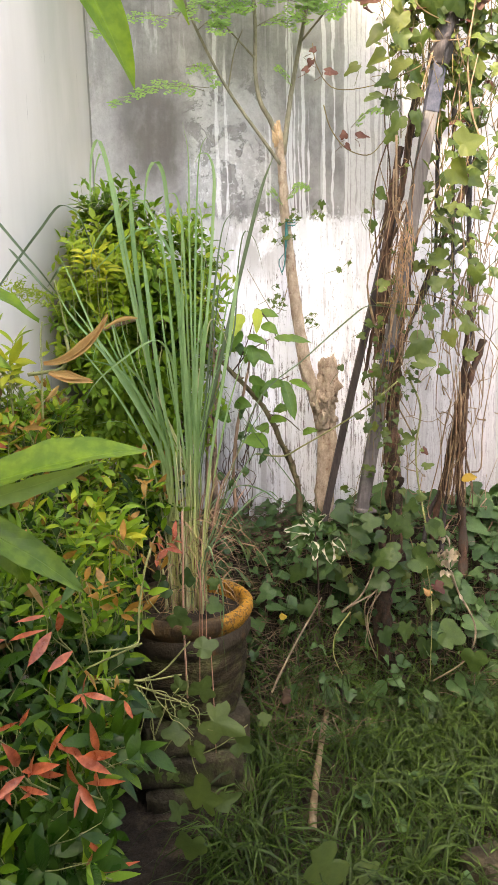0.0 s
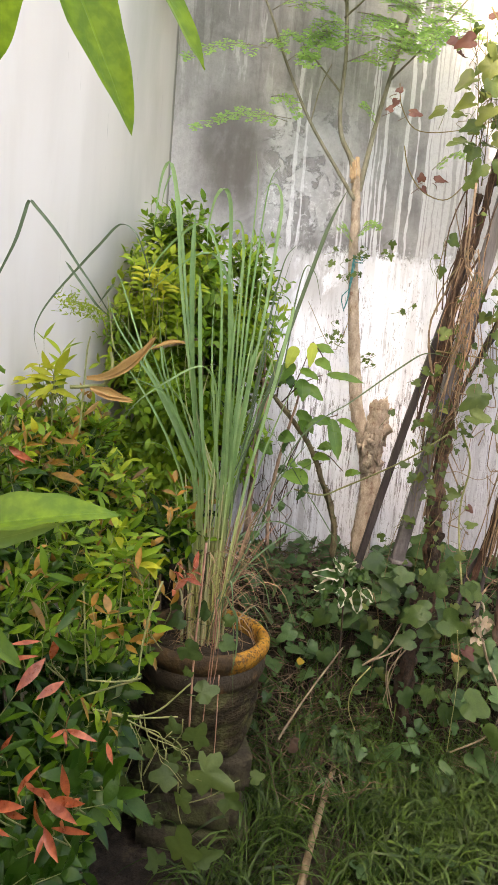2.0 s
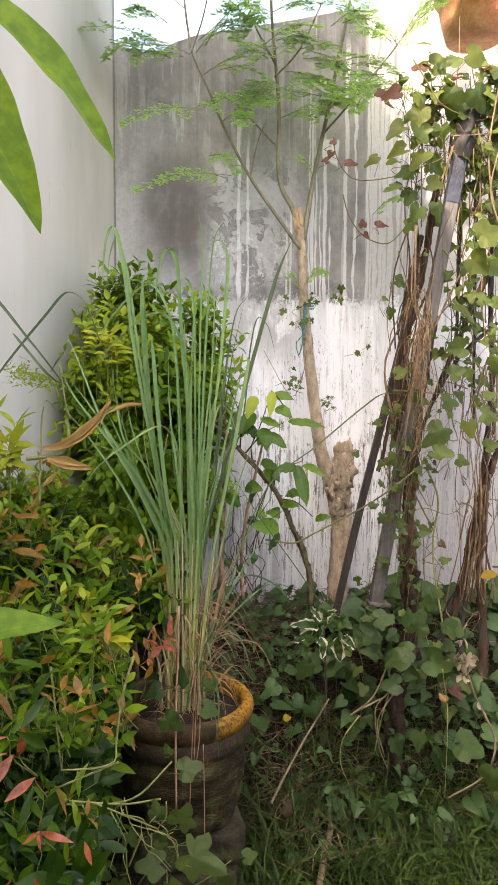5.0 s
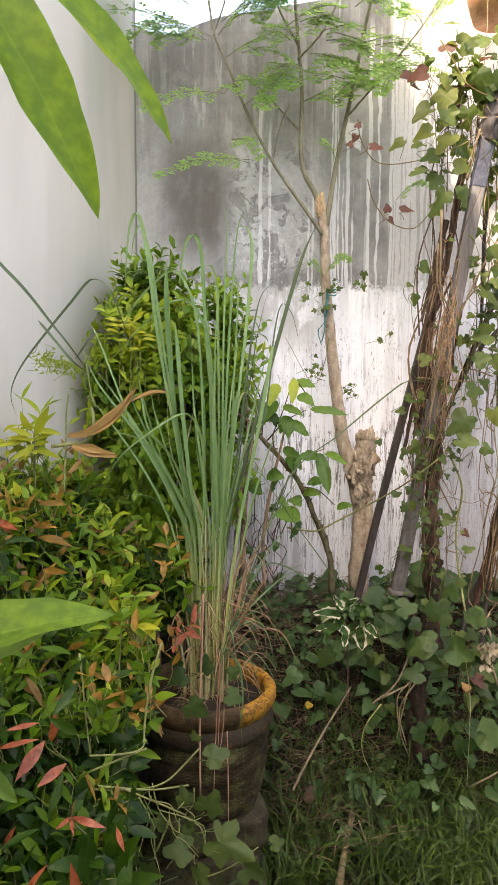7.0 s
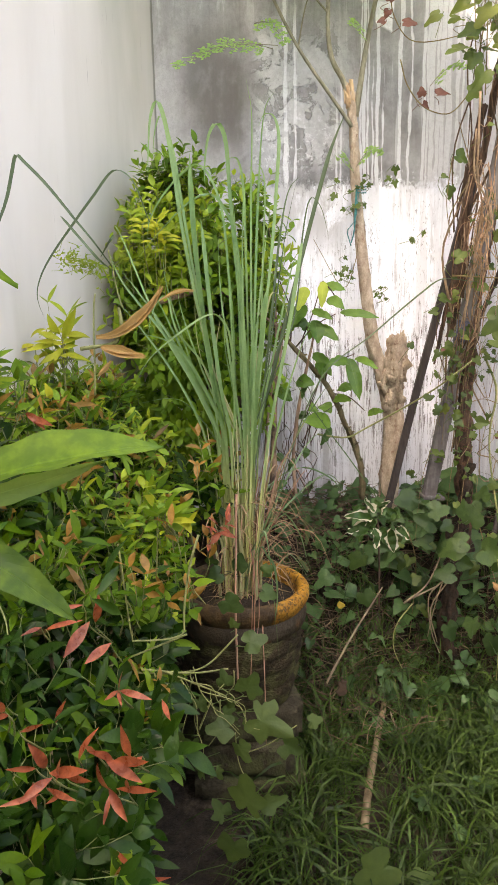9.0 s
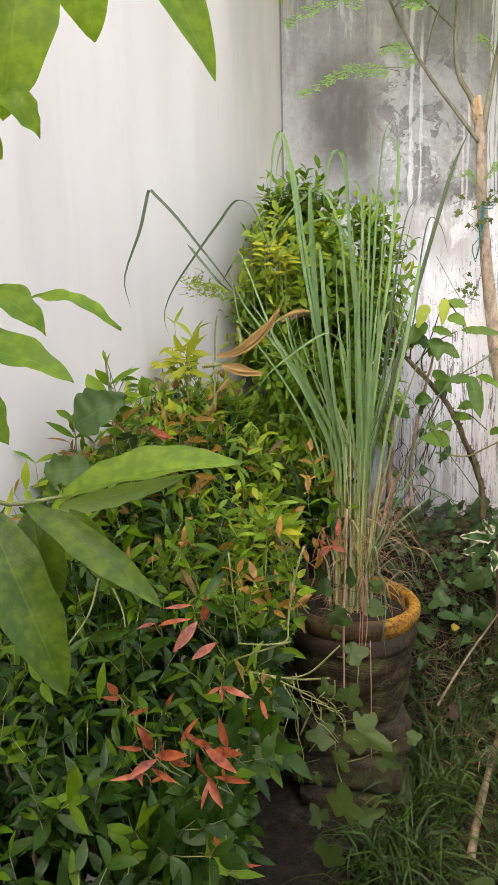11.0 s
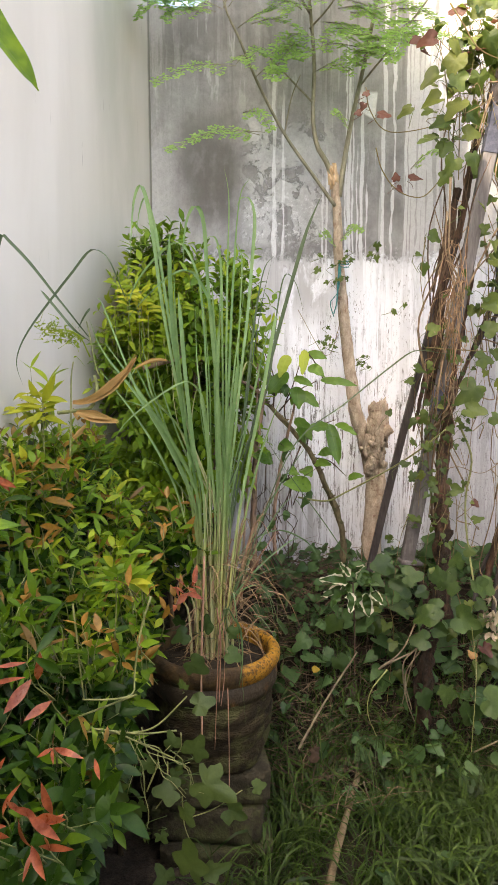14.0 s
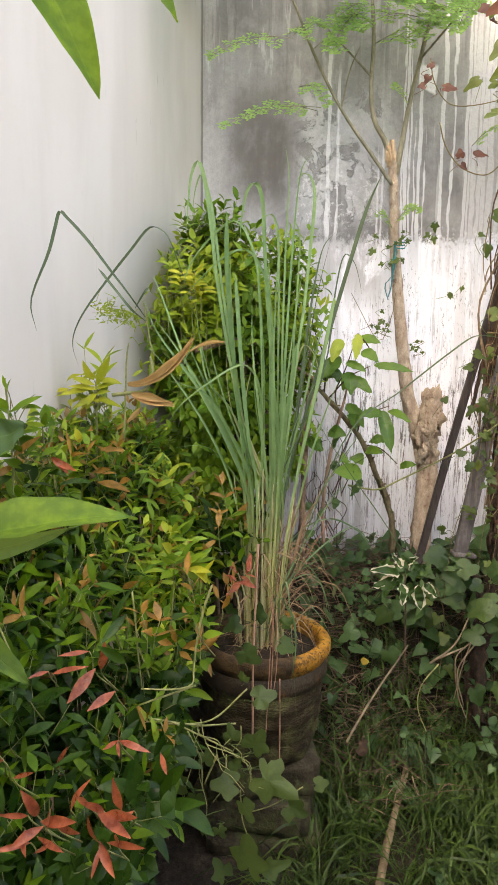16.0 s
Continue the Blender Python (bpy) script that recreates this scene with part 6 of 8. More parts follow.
for k, (pts, r) in enumerate((
    ([(1.043, 2.380, 0.322), (1.051, 2.410, 0.498), (1.034, 2.420, 0.782), (1.055, 2.420, 1.002), (1.123, 2.440, 1.198)], 0.017), ([(0.936, 2.440, 0.396), (0.971, 2.460, 0.568), (1.010, 2.440, 0.819), (1.050, 2.440, 1.060), (1.085, 2.460, 1.453)], 0.012),
    ([(0.917, 2.460, 0.421), (0.954, 2.500, 0.535), (1.009, 2.460, 0.713), (1.032, 2.450, 0.939)], 0.008), ([(0.975, 2.420, 0.392), (0.995, 2.440, 0.573), (1.014, 2.420, 0.783), (1.061, 2.420, 0.943)], 0.008),
    ([(0.692, 2.500, 1.041), (0.719, 2.500, 1.183), (0.768, 2.500, 1.460), (0.835, 2.500, 1.770), (0.880, 2.500, 2.053)], 0.015), ([(0.776, 2.460, 1.003), (0.808, 2.450, 1.143), (0.907, 2.460, 1.397), (1.028, 2.480, 1.668), (1.111, 2.500, 1.844)], 0.014),
    ([(0.730, 2.440, 1.136), (0.742, 2.440, 1.267), (0.751, 2.440, 1.370), (0.758, 2.440, 1.472), (0.766, 2.440, 1.600), (0.780, 2.440, 1.711), (0.803, 2.440, 1.859)], 0.019),
    ([(0.999, 2.600, 1.341), (0.999, 2.600, 1.688), (1.002, 2.600, 2.084), (1.010, 2.600, 2.334)], 0.014), ([(1.066, 2.580, 1.174), (1.052, 2.580, 1.883), (1.053, 2.580, 2.269)], 0.013), ([(1.107, 2.500, 1.176), (1.077, 2.500, 1.768), (1.077, 2.500, 2.293)], 0.018),
    ([(0.874, 2.480, 1.300), (0.972, 2.480, 1.456), (1.100, 2.480, 1.571)], 0.008), ([(0.853, 2.500, 1.903), (0.990, 2.500, 1.959), (1.108, 2.500, 1.977)], 0.006))):
    acc = Acc()
    tube(acc, pts, r * (0.25 if k in (4, 5, 7, 8, 9) else 1.0), r * (0.9 if k in (4, 5, 7, 8, 9) else 0.65), 44, 11, bumps=0.8)
    tagged(part("dark_stake", acc, M["bark_flaky"] if k == 6 else (M["bark_brown"] if k in (0, 1, 4, 5) else M["plank_dark"])), "thin dark wooden stake overgrown with creeper", "stake", "stakes in the creeper")
acc = Acc()
tube(acc, [FOOT.lerp(HEAD, 0.930), FOOT.lerp(HEAD, 0.965) + Vector((0.004, -0.004, 0)), FOOT.lerp(HEAD, 1.0) + Vector((0.010, 0, 0)), FOOT.lerp(HEAD, 1.035) + Vector((0.022, 0.01, 0))], 0.031, 0.024, 18, 13, bumps=0.9)
tagged(part("cloth", acc, M["plank_dark"]), "dark cloth wrapped round the head of the post", "cloth")

creeper = thing("creeper", (0.85, 2.35, 0.30), "tangled creeper with lobed green leaves and dry stems on leaning posts", "climbing plant")
rc = random.Random(33)


def dry_stem(pts, r0, r1, n=14, sides=4, mat="dry_vine"):
    a = Acc()
    tube(a, pts, r0, r1, n, sides)
    part("dry_stem", a, M[mat], creeper)


POST_LOW, POST_HIGH = Vector((0.690, 2.300, 0.737)), Vector((0.776, 2.360, 2.097))
for k in range(26):
    u = rc.uniform(0.0, 0.62)
    p = POST_LOW.lerp(POST_HIGH, u) + Vector((rc.gauss(0.0, 0.022), rc.uniform(-0.03, 0.10), 0))
    ln = rc.uniform(0.25, 0.75)
    q = p + Vector((0.10 * ln + rc.gauss(0, 0.03), rc.gauss(0, 0.03), ln))
    dry_stem([p, p.lerp(q, 0.35) + Vector((rc.gauss(0, 0.022), rc.gauss(0, 0.03), 0)), p.lerp(q, 0.7) + Vector((rc.gauss(0, 0.024), rc.gauss(0, 0.02), 0)), q], rc.uniform(0.0016, 0.0052), 0.0012, mat="vine_bark" if k % 4 else "dry_vine")
for k in range(44):  # orange rootlets knotted round the stems
    p = Vector((0.751, 2.23, 1.485)) + Vector((rc.gauss(0, 0.010), rc.uniform(-0.03, 0.03), rc.gauss(0.02, 0.09)))
    pts = [p]
    for j in range(5):
        pts.append(pts[-1] + Vector((rc.gauss(-0.004, 0.012), rc.gauss(0, 0.010), rc.gauss(-0.030, 0.035))))
    dry_stem(pts, 0.0015, 0.0008, 14, 3, "rootlet")
for pts, r in (([(0.734, 2.240, 1.845), (0.733, 2.240, 1.710), (0.740, 2.240, 1.607), (0.752, 2.240, 1.504), (0.743, 2.240, 1.381), (0.714, 2.240, 1.186)], 0.0062), ([(0.718, 2.240, 1.744), (0.729, 2.240, 1.624), (0.744, 2.240, 1.538), (0.734, 2.240, 1.399), (0.723, 2.240, 1.275), (0.696, 2.240, 1.114)], 0.0045), ([(0.806, 2.250, 1.203), (0.742, 2.250, 1.212), (0.749, 2.250, 1.275), (0.757, 2.250, 1.435), (0.760, 2.250, 1.574), (0.737, 2.250, 1.660)], 0.0035), ([(0.852, 2.280, 2.100), (0.833, 2.280, 2.008), (0.817, 2.280, 1.949)], 0.004), ([(0.823, 2.280, 1.950), (0.840, 2.280, 2.043), (0.866, 2.300, 2.126)], 0.004),
               ([(0.805, 2.320, 1.519), (0.877, 2.320, 1.644), (0.955, 2.340, 1.790), (1.035, 2.360, 1.919)], 0.006), ([(0.826, 2.330, 1.556), (0.935, 2.330, 1.699), (0.995, 2.350, 1.846)], 0.004), ([(0.986, 2.280, 1.897), (0.968, 2.280, 2.067), (0.982, 2.280, 2.218), (1.002, 2.280, 2.334)], 0.006),
               ([(0.997, 2.260, 1.840), (0.973, 2.260, 1.959), (0.995, 2.270, 2.097)], 0.005), ([(0.984, 2.300, 1.478), (0.971, 2.300, 1.675), (0.994, 2.300, 1.851)], 0.004), ([(0.842, 2.290, 2.139), (0.913, 2.290, 2.142), (0.966, 2.290, 2.155), (0.990, 2.290, 2.256)], 0.004),
               ([(0.707, 2.220, 1.211), (0.753, 2.220, 1.157), (0.766, 2.220, 1.085)], 0.003), ([(0.745, 2.250, 0.944), (0.791, 2.250, 0.953), (0.866, 2.250, 0.933), (0.953, 2.250, 1.005)], 0.0025), ([(0.971, 2.300, 1.017), (0.944, 2.300, 1.149), (0.930, 2.300, 1.205)], 0.003)):
    dry_stem([Vector(p) + Vector((rc.gauss(0, 0.006), rc.gauss(0, 0.008), 0)) for p in pts], r * 0.62, r * 0.36, 26, 6)
dry_stem([(0.799, 2.300, 1.077), (0.840, 2.300, 0.973), (0.826, 2.300, 0.849), (0.825, 2.280, 0.739), (0.843, 2.220, 0.546)], 0.004, 0.003, 18, 5, "green_stem")
dry_stem([(0.281, 2.440, 0.814), (0.381, 2.450, 0.799), (0.448, 2.450, 0.829), (0.595, 2.380, 0.928), (0.669, 2.280, 1.007), (0.736, 2.240, 1.074)], 0.0035, 0.0025, 18, 5, "green_stem")
for k in range(80):
    p = Vector((rc.uniform(0.88, 1.14), rc.uniform(2.3, 2.5), rc.uniform(0.5, 2.2)))
    pts = [p]
    for j in range(4):
        pts.append(pts[-1] + Vector((rc.gauss(0, 0.04), rc.gauss(0, 0.03), rc.gauss(0.08, 0.08))))
    dry_stem(pts, rc.uniform(0.0015, 0.0035), 0.001, 12, 4)
for k in range(24):  # fine rootlets in the head of the creeper
    p = Vector((0.834, 2.320, 2.082)) + Vector((rc.gauss(0, 0.05), rc.gauss(0, 0.03), rc.gauss(0, 0.09)))
    dry_stem([p, p + Vector((rc.gauss(0, 0.03), rc.gauss(0, 0.02), rc.gauss(0, 0.06))), p + Vector((rc.gauss(0, 0.05), rc.gauss(0, 0.03), rc.gauss(0, 0.12)))], 0.0016, 0.0008, 8, 3, "vine_stem")
live = Acc()
VM = [M["vine_leaf"], M["vine_lime"], M["vine_red"]]
sid = 0


def stem_run(pts, r):
    a = Acc()
    tube(a, pts, r, r * 0.6, 24, 4)
    part("stem", a, M["vine_stem"], creeper)


def vine_run(pts, every, size, lime=0.2, red=0.0, r=0.0022, jit=0.05):
    """A creeper stem with stalked leaves along it."""
    global sid
    run = curve_pts(pts, 40)
    stem_run(run[::5] + [run[-1]], r)
    length = sum((run[i + 1] - run[i]).length for i in range(40))
    for k in range(max(2, int(length / every))):
        q = run[min(40, int(40 * (k + rc.random()) * every / length))]
        a = rc.uniform(0, 6.28)
        off = Vector((math.cos(a) * jit, -abs(math.sin(a)) * jit, rc.uniform(-0.2, 0.9) * jit))
        b = q + off
        tube(live, [q, q + off * 0.6 + Vector((0, 0, 0.01)), b], 0.001, 0.0008, 3, 3)
        sid += 1
        kind = rc.random()
        lobed_leaf(live, b, Vector((math.cos(a) * 0.8, -0.5 + rc.uniform(-0.4, 0.3), rc.uniform(-0.9, 0.15))), Vector((rc.uniform(-0.3, 0.3), -0.8, rc.uniform(0.3, 0.9))),
                  size * rc.uniform(0.6, 1.25), rc.uniform(0.0, 0.3), rc.uniform(-0.1, 0.6), 2 if kind < red else (1 if kind < red + lime else 0), sid)


def one_leaf(at, size, ang, mat="vine_leaf", lobes=0.35, owner=None, tilt=0.5, drop=0.05):
    """A single vine leaf centred near a place, its tip at an angle from the level, on a short stalk."""
    global sid
    sid += 1
    way = Vector((math.cos(radians(ang)), rc.uniform(-0.35, 0.1), math.sin(radians(ang))))
    base = Vector(at) - unit(way) * size * 0.35
    a = Acc()
    lobed_leaf(a, base, way, Vector((rc.uniform(-0.6, 0.6), -1, rc.uniform(0.1, 1.0) * tilt * 2)), size, lobes, rc.uniform(-0.05, 0.5), 0, sid)
    tube(a, [base, base + Vector((rc.uniform(-0.02, 0.02), 0.02, -drop * 0.4)), base + Vector((rc.uniform(-0.03, 0.03), 0.05, -drop))], 0.001, 0.001, 4, 3)
    part("leaf", a, M[mat + "_one"] if mat + "_one" in M else M[mat], owner or creeper)


G_, L_, R_ = "vine_leaf", "vine_lime", "vine_red"
for at, px_, ang, mt in (
    ((0.665, 2.260, 2.252), 40, 170, R_), ((0.735, 2.260, 2.247), 62, -10, L_), ((0.739, 2.280, 2.338), 48, 80, R_), ((0.797, 2.300, 2.357), 60, 30, L_), ((0.850, 2.300, 2.363), 50, 40, G_), ((0.918, 2.320, 2.400), 62, 10, L_), ((0.980, 2.300, 2.330), 62, -30, L_),
    ((0.830, 2.260, 2.256), 66, -100, G_), ((0.914, 2.260, 2.263), 66, -70, G_), ((0.732, 2.250, 2.187), 58, -120, L_), ((0.673, 2.240, 2.137), 52, 185, L_), ((0.738, 2.250, 2.137), 46, -60, G_), ((0.873, 2.280, 2.202), 36, 10, G_), ((0.951, 2.260, 2.097), 28, -10, L_),
    ((0.890, 2.260, 2.056), 28, -40, G_), ((0.746, 2.250, 2.065), 60, -140, L_), ((0.677, 2.240, 2.071), 46, 200, L_), ((0.594, 2.240, 2.047), 36, 205, L_), ((0.714, 2.260, 2.015), 56, -150, G_), ((0.771, 2.250, 1.974), 42, -20, L_), ((0.679, 2.260, 1.966), 56, 195, G_),
    ((0.797, 2.250, 1.914), 46, -90, G_), ((0.738, 2.260, 1.898), 46, -120, G_), ((0.723, 2.270, 1.859), 36, -100, G_), ((0.786, 2.280, 2.043), 44, -60, G_), ((0.719, 2.290, 1.953), 44, -90, G_), ((0.815, 2.290, 2.156), 44, -70, G_),
    ((0.926, 2.200, 1.809), 74, 25, L_), ((0.903, 2.220, 1.736), 66, -20, L_), ((0.914, 2.360, 1.920), 44, -80, G_), ((0.873, 2.240, 1.600), 66, -10, L_), ((0.937, 2.240, 1.620), 34, 10, G_), ((0.980, 2.240, 1.612), 34, -20, G_), ((0.921, 2.250, 1.534), 32, -80, G_), ((0.982, 2.240, 1.534), 38, 0, G_),
    ((0.888, 2.260, 1.467), 54, -160, G_), ((0.855, 2.240, 1.383), 46, 0, G_), ((0.905, 2.250, 1.393), 34, -60, G_), ((0.838, 2.240, 1.298), 46, -10, G_), ((0.965, 2.240, 1.323), 38, 20, G_), ((0.962, 2.230, 1.260), 54, 0, G_), ((0.815, 2.220, 1.209), 66, -160, G_),
    ((0.905, 2.220, 1.226), 44, -80, L_), ((0.802, 2.220, 1.138), 54, -10, G_), ((0.883, 2.230, 1.114), 36, -10, G_), ((0.683, 2.260, 1.386), 36, 5, G_), ((0.757, 2.240, 1.756), 17, 0, G_), ((0.643, 2.320, 1.224), 24, 170, G_), ((0.668, 2.280, 1.114), 40, -30, G_),
    ((0.653, 2.300, 1.265), 34, 0, G_), ((0.650, 2.320, 1.031), 24, -40, G_), ((0.666, 2.280, 0.913), 26, 90, L_), ((0.701, 2.270, 0.905), 26, -20, G_), ((0.776, 2.270, 0.875), 34, 0, G_), ((0.768, 2.280, 0.836), 22, 200, G_), ((0.845, 2.260, 0.777), 28, 20, G_), ((0.823, 2.250, 0.680), 34, 0, G_),
    ((0.646, 2.300, 0.773), 30, -20, G_), ((0.596, 2.400, 0.685), 24, -60, G_), ((0.670, 2.300, 1.593), 28, -60, G_), ((0.687, 2.300, 1.682), 36, -30, G_), ((0.642, 2.300, 1.622), 18, 0, G_), ((0.617, 2.300, 0.949), 26, 30, G_), ((0.583, 2.400, 1.111), 20, 60, G_),
    ((0.997, 2.300, 1.728), 50, -60, G_), ((1.014, 2.280, 1.440), 46, -90, G_), ((1.001, 2.300, 1.148), 40, 0, G_), ((0.753, 2.260, 1.299), 40, -10, G_), ((1.004, 2.300, 2.243), 60, -90, G_), ((1.007, 2.300, 2.074), 50, -90, L_)):
    one_leaf(at, px_ * 2.2 / 1221 * 0.80, ang + rc.uniform(-25, 25), mt, rc.uniform(0.0, 0.3), tilt=rc.uniform(0.1, 1.3))
for k in range(19):  # thick head of leaves behind
    x = rc.uniform(0.76, 1.10)
    vine_run([(x, 2.42, rc.uniform(1.85, 2.05)), (x + rc.uniform(-0.06, 0.05), 2.38, 2.2), (x + rc.uniform(-0.10, 0.08), 2.34, rc.uniform(2.28, 2.42))], 0.034, 0.050, 0.40, 0.06)
for k in range(20):  # right-hand tangle
    x, z = rc.uniform(0.90, 1.18), rc.uniform(1.15, 2.0)
    vine_run([(x, 2.40, z), (x + rc.gauss(0, 0.05), 2.36, z + 0.2), (x + rc.gauss(0, 0.08), 2.34, z + 0.42)], 0.05, 0.042, 0.25)
for k in range(17):
    z, xo = rc.uniform(0.75, 1.7), rc.gauss(0.02, 0.05)
    vine_run([(0.74 + xo + 0.1 * (z - 1), 2.35, z), (0.70 + xo + 0.1 * (z - 1), 2.30, z - 0.1), (0.68 + xo + 0.1 * (z - 1), 2.28, z - 0.3)], 0.05, 0.027, 0.08, 0.02, 0.0013, 0.035)
stem_run([(0.470, 2.290, 2.124), (0.484, 2.290, 2.057), (0.540, 2.290, 1.994), (0.663, 2.280, 2.002), (0.784, 2.270, 2.045), (0.854, 2.270, 2.085)], 0.0022)
stem_run([(0.506, 2.300, 1.949), (0.528, 2.300, 1.880), (0.576, 2.290, 1.817), (0.646, 2.280, 1.795), (0.696, 2.280, 1.839), (0.720, 2.280, 1.882)], 0.0024)
stem_run([(0.714, 2.270, 2.354), (0.754, 2.270, 2.297), (0.808, 2.270, 2.223), (0.912, 2.290, 2.189)], 0.0032)
stem_run([(0.669, 2.300, 1.678), (0.657, 2.300, 1.554), (0.671, 2.300, 1.455)], 0.002)
stem_run([(0.718, 2.290, 1.605), (0.668, 2.290, 1.517), (0.665, 2.290, 1.446)], 0.0025)
stem_run([(0.672, 2.265, 1.332), (0.717, 2.260, 1.329), (0.863, 2.260, 1.319)], 0.003)
for at, px_, ang in (((0.469, 2.285, 2.100), 22, 60), ((0.464, 2.285, 2.072), 22, -120), ((0.515, 2.285, 2.045), 34, 10), ((0.451, 2.285, 2.048), 20, 190), ((0.568, 2.285, 1.850), 24, 100), ((0.618, 2.285, 1.850), 34, 20), ((0.575, 2.285, 1.824), 20, -30)):
    one_leaf(at, px_ * 2.2 / 1221 * 0.72, ang, R_, 0.1, drop=0.01)
for k in range(3):  # a curtain of creeper in front of the stem
    x = rc.uniform(0.54, 0.92)
    vine_run([(x, 2.34, rc.uniform(0.42, 0.58)), (x + rc.uniform(-0.05, 0.05), 2.30, rc.uniform(0.3, 0.45)), (x + rc.uniform(-0.06, 0.06), 2.26, rc.uniform(0.12, 0.28))], 0.032, 0.048, 0.05, 0.02, 0.0018, 0.04)
for k in range(22):  # dry roots fanning down to the ground at the stakes
    u = rc.random()
    p = Vector((1.010, 2.360, 0.973)) + Vector((rc.gauss(0, 0.010), rc.gauss(0, 0.02), rc.gauss(0, 0.07)))
    q = Vector((0.941, 2.360, 0.617)).lerp(Vector((1.061, 2.340, 0.595)), u)
    dry_stem([p, p.lerp(q, 0.4) + Vector((rc.gauss(0.006, 0.008), rc.gauss(0, 0.015), 0)), p.lerp(q, 0.75) + Vector((rc.gauss(0, 0.010), rc.gauss(0, 0.015), 0)), q], rc.uniform(0.0016, 0.0045), 0.0016, 16, 5, "vine_bark" if k % 3 else "dry_vine")
small = part("small_leaves", live, VM, creeper, "lobed green creeper leaves")
small["kind"] = "stuff"


# ---- ground cover, grass and litter ----
M["grass"] = leaf_mat("lawn_grass", (0.006, 0.034, 0.007), (0.180, 0.330, 0.055), (0.19, 0.40, 0.04), 0.42, 0.20, tone=0.36, spec=0.22, patchy=0.2)
M["cover"] = leaf_mat("ground_creeper_leaf", (0.018, 0.075, 0.026), (0.185, 0.345, 0.130), (0.20, 0.42, 0.08), 0.40, 0.24, spots=0.5, tone=0.50, spec=0.26)
M["peeled_wood"] = plain_mat("peeled_wood", (0.115, 0.085, 0.050), (0.235, 0.18, 0.11), 40, 0.85, (1, 1, 0.4), 0.004, c=(0.17, 0.11, 0.065), cscale=24, cut=(0.60, 0.70))
M["litter"] = plain_mat("dry_litter", (0.09, 0.062, 0.040), (0.30, 0.215, 0.14), 50, 0.85, vary=0.75)
rl = random.Random(50)
acc, st = Acc(), Acc()
n = 0
while n < 1400:
    x, y = rl.uniform(0.12, 1.6), rl.uniform(1.95, 2.76)
    if noise.noise(Vector((x * 6, y * 6, 31))) < -0.20 and rl.random() < 0.75:
        continue
    if rl.random() > min(1, (y - 1.9) / 0.35) or y > wall_y(x) - 0.03 or (x < 0.45 and y < 2.32 and rl.random() < 0.5):
        continue
    n += 1
    z = ground_z(x, y) + rl.random() ** 1.3 * (0.17 if y < 2.42 else 0.09) * min(1, (y - 1.85) / 0.35) + 0.02
    a = rl.uniform(0, 6.28)
    up = Vector((rl.gauss(0, 0.8), -0.7 + rl.gauss(0, 0.6), 1))
    d = Vector((math.cos(a), math.sin(a), rl.uniform(-0.5, 0.05)))
    tube(st, [(x, y, ground_z(x, y)), (x + rl.gauss(0, 0.01), y + rl.gauss(0, 0.01), z)], 0.0007, 0.0006, 2, 3)
    (vine_leaf if n % 9 < 5 else lobed_leaf)(acc, (x, y, z), d, up, rl.choice((0.014, 0.022, 0.032, 0.05, 0.07, 0.09 if x > 0.5 else 0.05)) * rl.uniform(0.8, 1.2), rl.uniform(0.0, 0.16), rl.uniform(-0.1, 0.5), 0, n)
n = 0
while n < 55:  # scattered through the grass
    x, y = rl.uniform(0.45, 1.5), rl.uniform(1.2, 2.1)
    n += 1
    if abs(x - 0.30 - (y - 1.61) * 0.33) < 0.10:
        continue
    a = rl.uniform(0, 6.28)
    lobed_leaf(acc, (x, y, ground_z(x, y) + rl.uniform(0.03, 0.08)), (math.cos(a), math.sin(a), -0.1), (rl.gauss(0, 0.4), -0.3, 1), rl.uniform(0.03, 0.07), 0.12, 0.15, 0, n + 4000)
cover = thing("ground_creeper", (0.7, 2.3, ground_z(0.7, 2.3)), "low green creeper covering the ground along the wall", "ground cover", kind="stuff")
part("leaves", acc, M["cover"], cover)["kind"] = "stuff"
part("stems", st, M["litter"], cover)["kind"] = "stuff"
acc = Acc()


